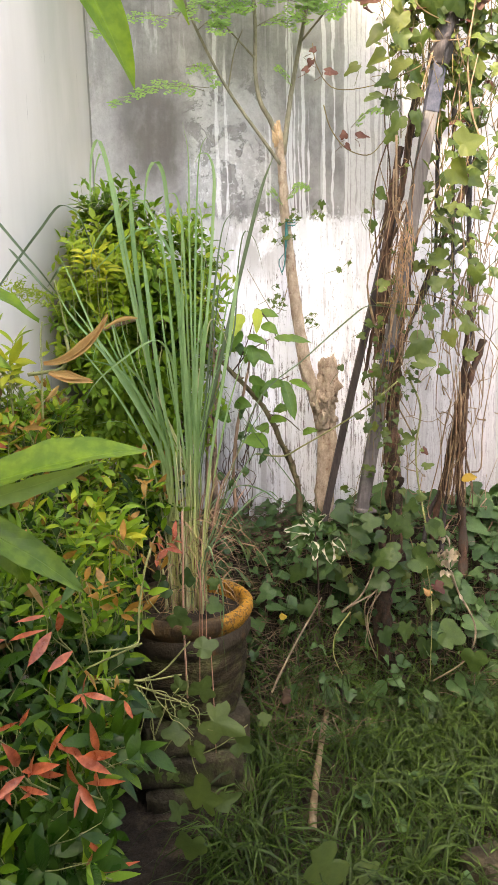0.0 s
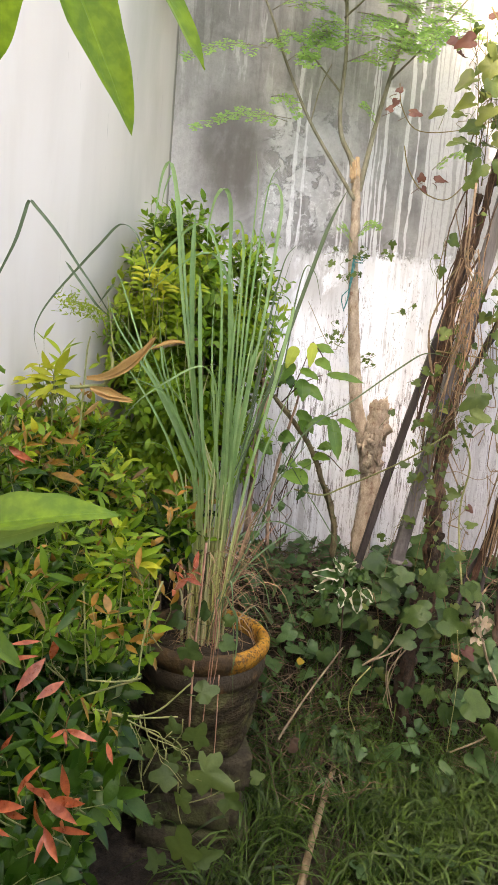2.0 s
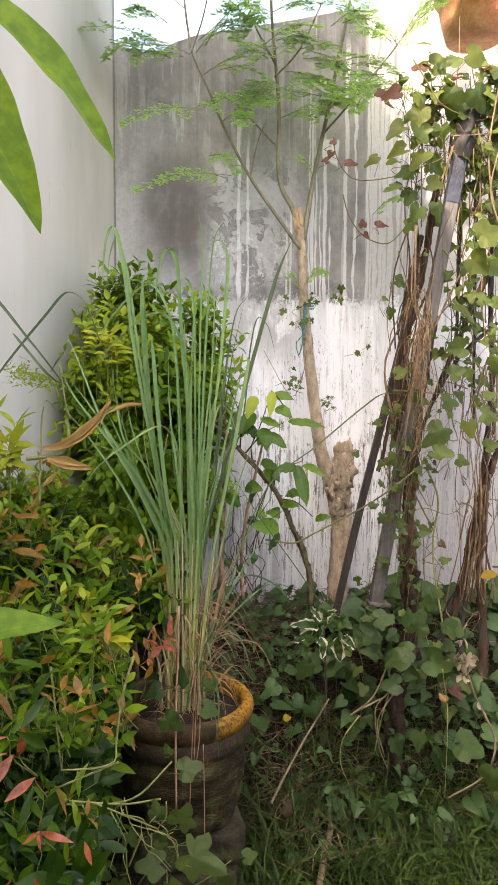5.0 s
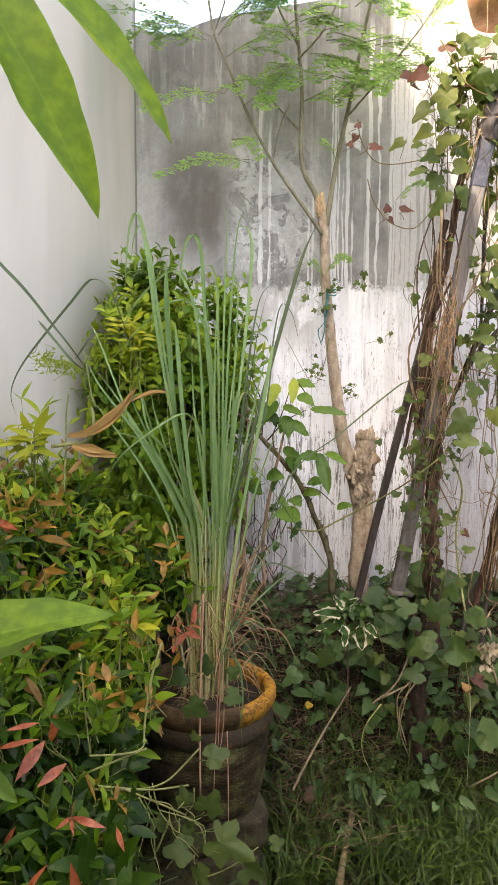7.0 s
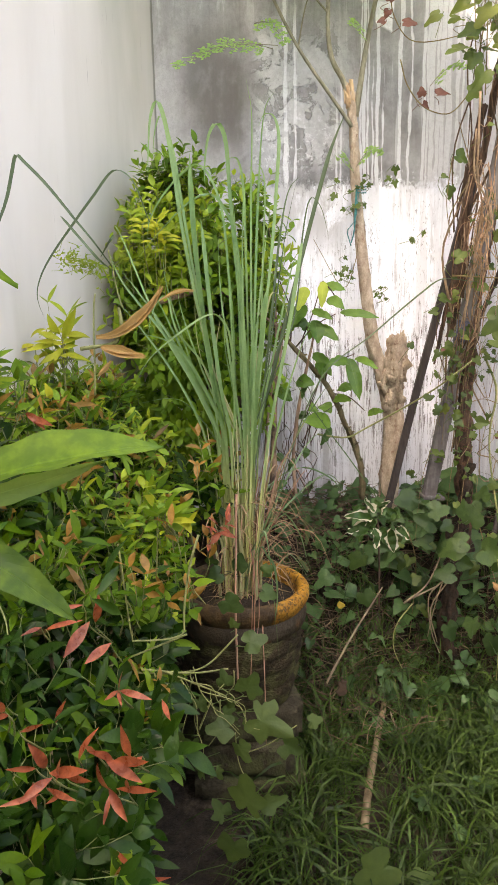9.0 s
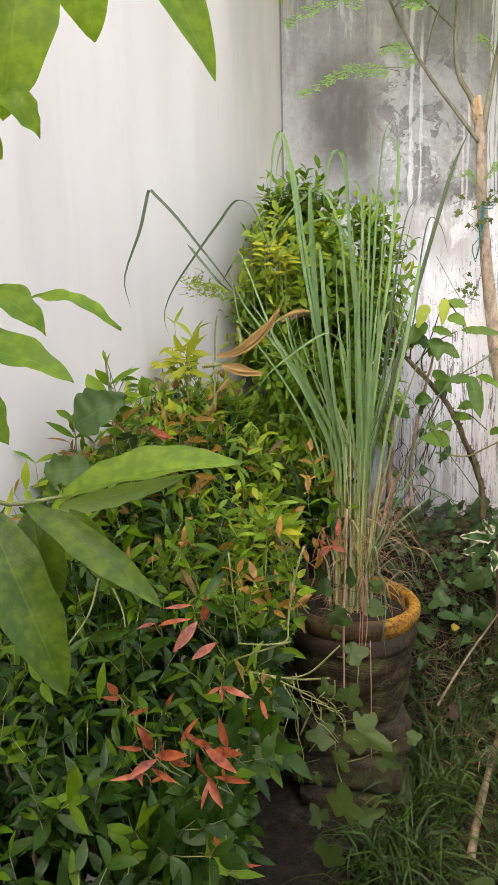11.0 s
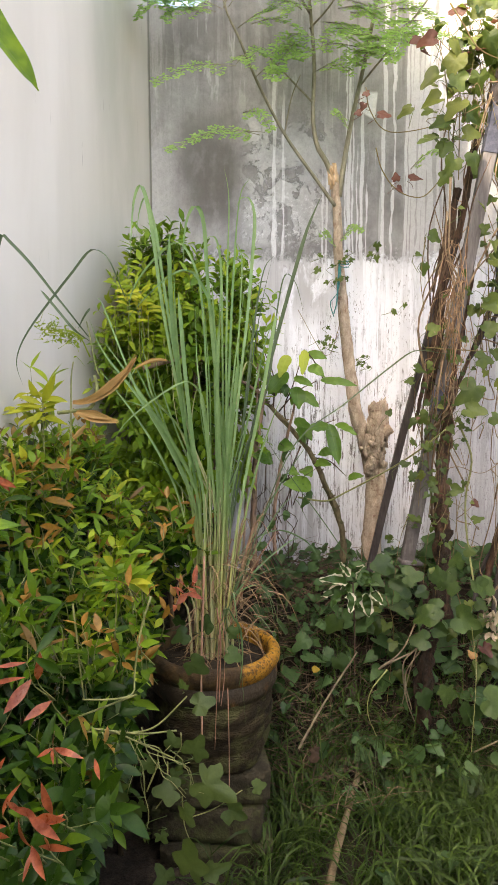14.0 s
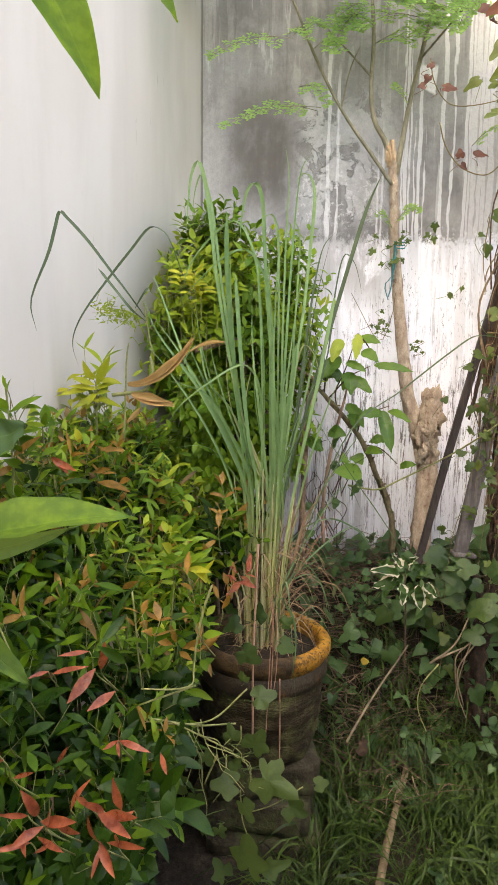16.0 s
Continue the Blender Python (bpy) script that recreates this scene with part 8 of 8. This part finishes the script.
part("stem", acc, M["vine_stem"], wallv)

# ---- creeper trailing over the shrub and the pot ----
trail = thing("trailing_creeper", (-0.117, 1.350, 0.556), "pale green creeper trailing from the shrub past the pot", "climbing plant")
for pts, r in (([(-0.200, 1.280, 0.847), (-0.195, 1.280, 0.793), (-0.190, 1.280, 0.723), (-0.184, 1.280, 0.661)], 0.0030), ([(-0.058, 1.300, 0.855), (-0.072, 1.292, 0.812), (-0.082, 1.284, 0.761), (-0.088, 1.276, 0.709), (-0.088, 1.268, 0.684), (-0.101, 1.260, 0.677), (-0.136, 1.252, 0.676), (-0.178, 1.244, 0.680)], 0.0034), ([(-0.082, 1.260, 0.682), (-0.116, 1.260, 0.668), (-0.161, 1.260, 0.650), (-0.240, 1.260, 0.617)], 0.0032),
               ([(-0.171, 1.250, 0.615), (-0.101, 1.260, 0.607), (-0.048, 1.270, 0.616), (0.009, 1.280, 0.669)], 0.0032), ([(-0.165, 1.250, 0.621), (-0.079, 1.260, 0.606), (-0.010, 1.270, 0.607)], 0.0035), ([(-0.121, 1.250, 0.615), (-0.069, 1.260, 0.584), (-0.015, 1.260, 0.558)], 0.003),
               ([(-0.095, 1.250, 0.599), (-0.072, 1.250, 0.543), (-0.068, 1.250, 0.485)], 0.0025), ([(-0.043, 1.260, 0.550), (-0.066, 1.260, 0.491)], 0.003), ([(-0.026, 1.260, 0.551), (-0.029, 1.260, 0.493), (-0.050, 1.260, 0.456)], 0.002), ([(-0.000, 1.260, 0.483), (0.005, 1.250, 0.431), (0.021, 1.250, 0.385)], 0.002),
               ([(0.006, 1.240, 0.450), (0.060, 1.240, 0.471), (0.113, 1.240, 0.509)], 0.002), ([(-0.361, 1.050, 0.880), (-0.376, 1.030, 0.821), (-0.413, 1.000, 0.767)], 0.003), ([(-0.347, 1.050, 0.880), (-0.326, 1.050, 0.824), (-0.319, 1.040, 0.800)], 0.0025), ([(-0.187, 1.270, 0.745), (-0.165, 1.260, 0.694)], 0.0022), ([(-0.141, 1.240, 0.619), (-0.126, 1.240, 0.569), (-0.147, 1.240, 0.613)], 0.0025)):
    acc = Acc()
    tube(acc, pts, r * 0.68, r * 0.5, 22, 5, bumps=0.2)
    part("stem", acc, M["green_stem"], trail)
rk = random.Random(61)
for k in range(11):  # bare curling stems of the creeper beside the pot
    p = Vector((-0.135, 1.240, 0.603)).lerp(Vector((-0.004, 1.250, 0.614)), rk.random()) + Vector((rk.gauss(0, 0.01), rk.gauss(0, 0.02), rk.gauss(0, 0.02)))
    pts = [p]
    for j in range(4):
        pts.append(pts[-1] + Vector((rk.gauss(0.006, 0.018), rk.gauss(0, 0.008), rk.gauss(-0.026, 0.016))))
    acc = Acc()
    tube(acc, pts, rk.uniform(0.0008, 0.0014), 0.0007, 16, 5)
    part("stem", acc, M["green_stem"], trail)
    if k % 2 == 0:
        one_leaf(pts[rk.randint(1, 4)], rk.uniform(0.024, 0.042), rk.uniform(-180, 0), "pale_leaf", rk.uniform(0.4, 0.75), trail, drop=0.01)
for at, px_, ang, lob in (((0.029, 1.270, 0.658), 52, 20, 0.05), ((0.001, 1.280, 0.686), 28, 100, 0.3), ((0.046, 1.220, 0.534), 92, -20, 0.45), ((0.024, 1.240, 0.583), 62, 60, 0.3), ((-0.014, 1.240, 0.507), 60, 180, 0.4), ((0.008, 1.220, 0.481), 50, -60, 0.3), ((0.092, 1.220, 0.483), 55, -30, 0.3), ((0.138, 1.220, 0.529), 34, 20, 0.2),
                          ((0.019, 1.200, 0.382), 90, 90, 0.6), ((-0.024, 1.200, 0.361), 50, 120, 0.5), ((-0.005, 1.160, 0.332), 80, -100, 0.3), ((0.055, 1.200, 0.379), 50, 10, 0.5), ((-0.115, 1.200, 0.537), 60, -50, 0.7), ((-0.077, 1.220, 0.492), 45, -90, 0.7), ((-0.102, 1.260, 0.599), 26, -90, 0.3), ((-0.035, 1.220, 0.432), 32, -60, 0.7), ((-0.014, 1.250, 0.587), 40, 100, 0.4), ((-0.063, 1.250, 0.555), 38, -60, 0.7),
                          ((0.008, 1.720, 0.623), 40, 80, 0.1), ((-0.043, 1.720, 0.606), 40, -160, 0.15), ((0.072, 1.720, 0.610), 30, 30, 0.2), ((-0.021, 1.700, 0.540), 52, -40, 0.2), ((0.072, 1.710, 0.562), 40, -30, 0.1), ((-0.059, 1.740, 0.629), 30, 100, 0.2),
                          ((0.318, 1.420, 0.027), 110, -150, 0.15), ((0.531, 1.500, -0.059), 70, -40, 0.15), ((0.392, 1.420, -0.012), 60, 20, 0.2), ((0.656, 1.500, -0.091), 60, -80, 0.2), ((0.672, 1.900, -0.042), 50, -60, 0.2), ((0.736, 1.950, -0.022), 44, 10, 0.2), ((0.654, 2.100, 0.258), 45, -60, 0.2), ((0.847, 2.050, 0.265), 70, -20, 0.15), ((0.930, 2.020, 0.194), 60, -100, 0.2), ((0.731, 2.100, 0.272), 46, -100, 0.2), ((0.683, 2.130, 0.509), 50, 190, 0.2), ((0.770, 2.130, 0.493), 60, -20, 0.2), ((0.618, 2.200, 0.569), 50, 160, 0.1), ((0.745, 2.200, 0.571), 50, 80, 0.1), ((0.661, 2.120, 0.427), 44, 180, 0.1),
                          ((0.703, 2.140, 0.524), 50, 170, 0.15), ((0.704, 2.160, 0.448), 37, -20, 0.15), ((0.824, 2.180, 0.450), 44, -90, 0.15), ((0.609, 2.200, 0.499), 35, 160, 0.15), ((0.706, 2.140, 0.618), 40, 100, 0.15), ((0.665, 2.160, 0.572), 31, 200, 0.15), ((0.832, 2.180, 0.590), 42, -60, 0.15), ((0.554, 2.200, 0.648), 50, 190, 0.15), ((0.606, 2.140, 0.628), 45, 10, 0.15), ((0.760, 2.160, 0.661), 35, 80, 0.15), ((0.857, 2.180, 0.590), 45, -40, 0.15), ((0.396, 2.200, 0.453), 42, -120, 0.15), ((0.397, 2.140, 0.351), 40, -60, 0.15), ((0.749, 2.160, 0.236), 35, -80, 0.15), ((0.829, 2.180, 0.171), 50, -100, 0.15)):
    d_ = at[1] - 0.1
    lob = 0.12 + 0.5 * lob if at[1] < 1.6 else 0.05 + 0.5 * lob
    one_leaf(at, px_ * d_ / 1221 * 0.98, ang, "pale_leaf" if at[1] < 1.6 else "cover", lob, trail if at[1] < 1.8 else cover, drop=0.03)

# ---- dry leaves and seed head beside the painted wall ----
dryp = thing("dry_leaf_stem", (-0.302, 1.720, 1.203), "curled dry brown leaves on a thick green stem", "dry leaves")
for pts, w in (([(-0.307, 1.720, 1.190), (-0.261, 1.720, 1.196), (-0.211, 1.720, 1.225), (-0.172, 1.720, 1.265), (-0.149, 1.720, 1.304)], 0.030), ([(-0.293, 1.700, 1.169), (-0.268, 1.700, 1.161), (-0.232, 1.700, 1.153), (-0.191, 1.700, 1.147)], 0.030), ([(-0.164, 1.760, 1.270), (-0.135, 1.760, 1.285), (-0.104, 1.760, 1.293), (-0.081, 1.760, 1.292)], 0.012), ([(-0.273, 1.700, 1.139), (-0.289, 1.700, 1.122), (-0.304, 1.700, 1.104)], 0.014)):
    run = curve_pts(pts, 18)
    for k, (sh, wd) in enumerate(((0.0, 1.0), (0.16, 0.8), (-0.2, 0.55))):  # a curled sheet and its inrolled margins
        a = Acc()
        o = Vector((0.25, -0.3, -0.9)) * w * sh + Vector((0, -0.006 * k, 0))
        blade(a, [q + o * math.sin(math.pi * min(1, 0.06 + i / 18)) for i, q in enumerate(run[::3])], w * wd, 20, 1.0, side=(0.3, -0.3, -0.9), tip=0.5, swell=1.3)
        part("curled_leaf", a, M["tan_leaf"], dryp)
acc = Acc()
tube(acc, [(-0.348, 1.730, 1.165), (-0.307, 1.730, 1.170), (-0.266, 1.730, 1.179), (-0.250, 1.730, 1.217), (-0.255, 1.730, 1.257)], 0.0050, 0.0040, 14, 7)
tube(acc, [(-0.321, 1.730, 1.056), (-0.316, 1.730, 1.153), (-0.312, 1.730, 1.249), (-0.306, 1.730, 1.289)], 0.0026, 0.0018, 14, 7)
tube(acc, [(-0.245, 1.730, 1.258), (-0.255, 1.730, 1.291), (-0.263, 1.730, 1.345), (-0.271, 1.730, 1.385)], 0.0022, 0.0014, 14, 7)
part("stem", acc, M["green_stem"], dryp)
seed = thing("seed_head", (-0.296, 1.720, 1.355), "loose pale green flowering head beside the wall", "flower")
acc = Acc()
rs = random.Random(5)
for k in range(120):
    u = rs.random()
    p = Vector((-0.282, 1.720, 1.341)).lerp(Vector((-0.373, 1.700, 1.368)), u) + Vector((rs.gauss(0, 0.010), rs.gauss(0, 0.012), rs.gauss(0, 0.012)))
    tube(acc, [p, p + Vector((rs.gauss(0, 0.012), rs.gauss(0, 0.01), rs.gauss(0, 0.010)))], 0.0007, 0.0005, 2, 3)
    leaf(acc, p, (rs.gauss(0, 1), rs.gauss(0, 1), rs.gauss(0, 1)), (0, -1, 0.5), 0.011, 0.004, "oval", 0.3, 0.3, 0)
tube(acc, [(-0.265, 1.730, 1.300), (-0.289, 1.720, 1.352), (-0.336, 1.710, 1.366), (-0.373, 1.700, 1.364)], 0.0018, 0.0008, 10, 4)
part("flower_head", acc, M["leaf_lime"], seed)["kind"] = "stuff"
M["torn"] = leaf_mat("torn_olive_leaf", (0.05, 0.12, 0.035), (0.12, 0.20, 0.05), (0.2, 0.3, 0.05), 0.5, 0.25, spots=0.5, objects=True, tone=0.8, veins=True)
torn = thing("torn_leaf", (-0.440, 1.300, 1.093), "large dark leaf with torn edge rising over the shrub", "leaf")
broad_leaf((-0.495, 1.290, 1.084), (-0.391, 1.300, 1.143), 0.085, (0, -0.9, 0.4), 0.006, "torn", torn, "blade", 91, 0.012)
broad_leaf((-0.544, 1.250, 1.002), (-0.451, 1.260, 1.012), 0.06, (0, -0.9, 0.4), 0.006, "torn", torn, "blade", 92, 0.012)

# ---- hanging pot over the wall ----
M["terracotta"] = plain_mat("terracotta", (0.52, 0.24, 0.13), (0.68, 0.38, 0.22), 20, 0.7, bump=0.002)
hang = thing("potted_bract_plant", (1.005, 2.550, 2.583), "terracotta pot with coral and purple leaves on the wall top", "pot")
acc = Acc()
c = Vector((1.042, 2.620, 2.726))
turned(acc, [(0.0005, c.z - 0.13), (0.10, c.z - 0.13), (0.118, c.z - 0.07), (0.135, c.z + 0.01), (0.145, c.z + 0.012), (0.150, c.z + 0.05), (0.140, c.z + 0.055), (0.125, c.z + 0.02)], c, 36)
part("body", acc, M["terracotta"], hang)
for k in range(16):
    b = c + Vector((rs.uniform(-0.16, 0.10), -0.13 - rs.random() * 0.03, rs.uniform(-0.04, 0.08)))
    broad_leaf(b, b + Vector((rs.gauss(0, 0.07), -0.02, rs.uniform(-0.10, 0.04))), 0.06, (rs.gauss(0, 0.4), -0.9, 0.4), 0.008, rs.choice(("leaf_red", "leaf_orange", "leaf_bronze")), hang, "bract", k + 140, 0.006)
M["purple"] = leaf_mat("purple_leaf", (0.075, 0.018, 0.035), (0.16, 0.05, 0.075), (0.25, 0.06, 0.1), 0.5, 0.3, objects=True)
for k in range(12):
    a = k * 0.55
    b = c + Vector((0.05 * math.cos(a), 0.05 * math.sin(a), 0.04))
    broad_leaf(b, b + Vector((0.12 * math.cos(a), 0.10 * math.sin(a) - 0.03, rs.uniform(-0.02, 0.10))), 0.06, (0, -0.5, 0.9), 0.02, "purple", hang, "leaf", k + 110, 0.004)

# ---- overhanging leaves close to the camera ----
M["near_leaf"] = leaf_mat("overhanging_leaf", (0.065, 0.17, 0.022), (0.22, 0.36, 0.035), (0.38, 0.56, 0.035), 0.42, 0.36, tone=0.74, mottle=120, spec=0.2, veins=True, patchy=0.8, objects=True)
# darker copy of near_leaf: the shade on low leaves is put into its colour
M["near_leaf_shade"] = leaf_mat("overhanging_leaf_shade", (0.045, 0.14, 0.012), (0.20, 0.34, 0.03), (0.26, 0.46, 0.03), 0.36, 0.22, tone=0.42, mottle=90, spec=0.26, veins=True, patchy=0.8, objects=True)
over = thing("overhanging_branch", (-0.33, 0.40, 1.30), "leafy branch with long pointed green leaves hanging close by", "branch")
for pts, r in (([(-0.62, 0.30, -0.05), (-0.50, 0.36, 0.75), (-0.30, 0.42, 1.10), (-0.195, 0.460, 1.161), (-0.164, 0.470, 1.162), (-0.131, 0.490, 1.164)], 0.0045), ([(-0.50, 0.36, 0.75), (-0.36, 0.42, 1.10), (-0.197, 0.450, 1.237), (-0.180, 0.430, 1.266), (-0.180, 0.440, 1.311), (-0.168, 0.435, 1.350), (-0.171, 0.440, 1.400), (-0.147, 0.460, 1.411)], 0.0045), ([(-0.180, 0.435, 1.282), (-0.163, 0.450, 1.296), (-0.138, 0.460, 1.293)], 0.003), ([(-0.33, 0.42, 1.28), (-0.24, 0.43, 1.42), (-0.119, 0.440, 1.481), (-0.086, 0.450, 1.540)], 0.0045)):
    acc = Acc()
    tube(acc, pts, r * 0.55, r * 0.28, 22, 6)
    part("twig", acc, M["green_stem"], over, "thin green twig")
for k, (b, t, w, up) in enumerate((
    ((-0.140, 0.485, 1.163), (-0.022, 0.528, 1.179), 0.034, (0, -0.45, 0.9)),
    ((-0.158, 0.470, 1.162), (-0.064, 0.462, 1.099), 0.021, (0.5, -0.7, 0.5)),
    ((-0.178, 0.460, 1.161), (-0.123, 0.440, 1.047), 0.038, (0.5, -0.8, 0.2)),
    ((-0.158, 0.480, 1.157), (-0.146, 0.480, 1.090), 0.034, (0.3, -0.9, 0.1)),
    ((-0.135, 0.490, 1.154), (-0.108, 0.500, 1.094), 0.022, (0.4, -0.8, 0.3)),
    ((-0.089, 0.440, 1.533), (-0.016, 0.449, 1.400), 0.033, (0.5, -0.8, 0.2)),
    ((-0.069, 0.450, 1.526), (0.017, 0.474, 1.444), 0.028, (0.3, -0.6, 0.7)),
    ((-0.149, 0.570, 1.603), (-0.132, 0.580, 1.476), 0.056, (0.2, -0.9, 0.1)),
    ((-0.163, 0.450, 1.296), (-0.123, 0.450, 1.271), 0.022, (0.2, -0.6, 0.8)),
    ((-0.138, 0.460, 1.293), (-0.080, 0.460, 1.273), 0.012, (0.1, -0.5, 0.9)),
    ((-0.174, 0.420, 1.266), (-0.085, 0.400, 1.248), 0.026, (0, -0.5, 0.9)),
    ((-0.182, 0.450, 1.242), (-0.147, 0.440, 1.207), 0.022, (0.4, -0.7, 0.5)),
    ((-0.170, 0.440, 1.400), (-0.136, 0.440, 1.367), 0.028, (0.4, -0.8, 0.3)),
    ((-0.146, 0.460, 1.408), (-0.122, 0.460, 1.382), 0.018, (0.4, -0.8, 0.4)),
    ((-0.165, 0.430, 1.349), (-0.150, 0.430, 1.325), 0.02, (0.4, -0.8, 0.2)),
    ((-0.179, 0.440, 1.311), (-0.154, 0.440, 1.282), 0.022, (0.4, -0.8, 0.2)),
    ((-0.207, 0.460, 1.174), (-0.172, 0.450, 1.156), 0.025, (0, -0.6, 0.8)),
    ((-0.123, 0.470, 1.493), (-0.144, 0.460, 1.393), 0.05, (0.3, -0.9, 0.1)))):
    broad_leaf(b, t, w, up, 0.008, "near_leaf_shade" if 0 < k < 5 else "near_leaf", over, "leaf", k + 40, 0.0022, None, 0.45, (0.7, 0.85))
M["leaf_under"] = leaf_mat("pale_leaf_underside", (0.20, 0.32, 0.10), (0.28, 0.40, 0.14), (0.34, 0.50, 0.08), 0.5, 0.3, tone=0.8, veins=True)
broad_leaf((-0.143, 0.490, 1.154), (-0.055, 0.530, 1.172), 0.014, (0, -0.95, -0.1), 0.004, "leaf_under", over, "leaf", 77, 0.002, None, 0.3, (0.55, 1.1))
acc = Acc()
rough_box(acc, pose(0.819, 1.357, -0.062, 0, 0, 8), (0.30, 0.30, 0.06), 5, 4, 0.006)
tagged(part("concrete_paver", acc, M["block"]), "dark weathered concrete paver lying in the grass", "paver")
rn = random.Random(41)
for k, (b, t, w) in enumerate((((-0.179, 0.430, 1.271), (-0.230, 0.440, 1.247), 0.030), ((-0.180, 0.440, 1.311), (-0.236, 0.450, 1.300), 0.032), ((-0.168, 0.435, 1.350), (-0.208, 0.430, 1.324), 0.030), ((-0.170, 0.440, 1.374), (-0.211, 0.450, 1.384), 0.026), ((-0.171, 0.440, 1.400), (-0.228, 0.450, 1.382), 0.034),
                               ((-0.197, 0.450, 1.237), (-0.250, 0.440, 1.207), 0.034), ((-0.182, 0.440, 1.298), (-0.167, 0.430, 1.271), 0.020), ((-0.180, 0.430, 1.261), (-0.175, 0.430, 1.217), 0.026), ((-0.171, 0.440, 1.361), (-0.147, 0.450, 1.350), 0.020), ((-0.171, 0.440, 1.393), (-0.162, 0.430, 1.356), 0.026))):
    broad_leaf(b, t, w, (rn.uniform(-0.4, 0.4), -0.8, rn.uniform(0.1, 0.6)), 0.008, rn.choice(("near_leaf", "near_leaf_shade")), over, "leaf", k + 160, 0.0022, None, 0.45, (0.7, 0.85))
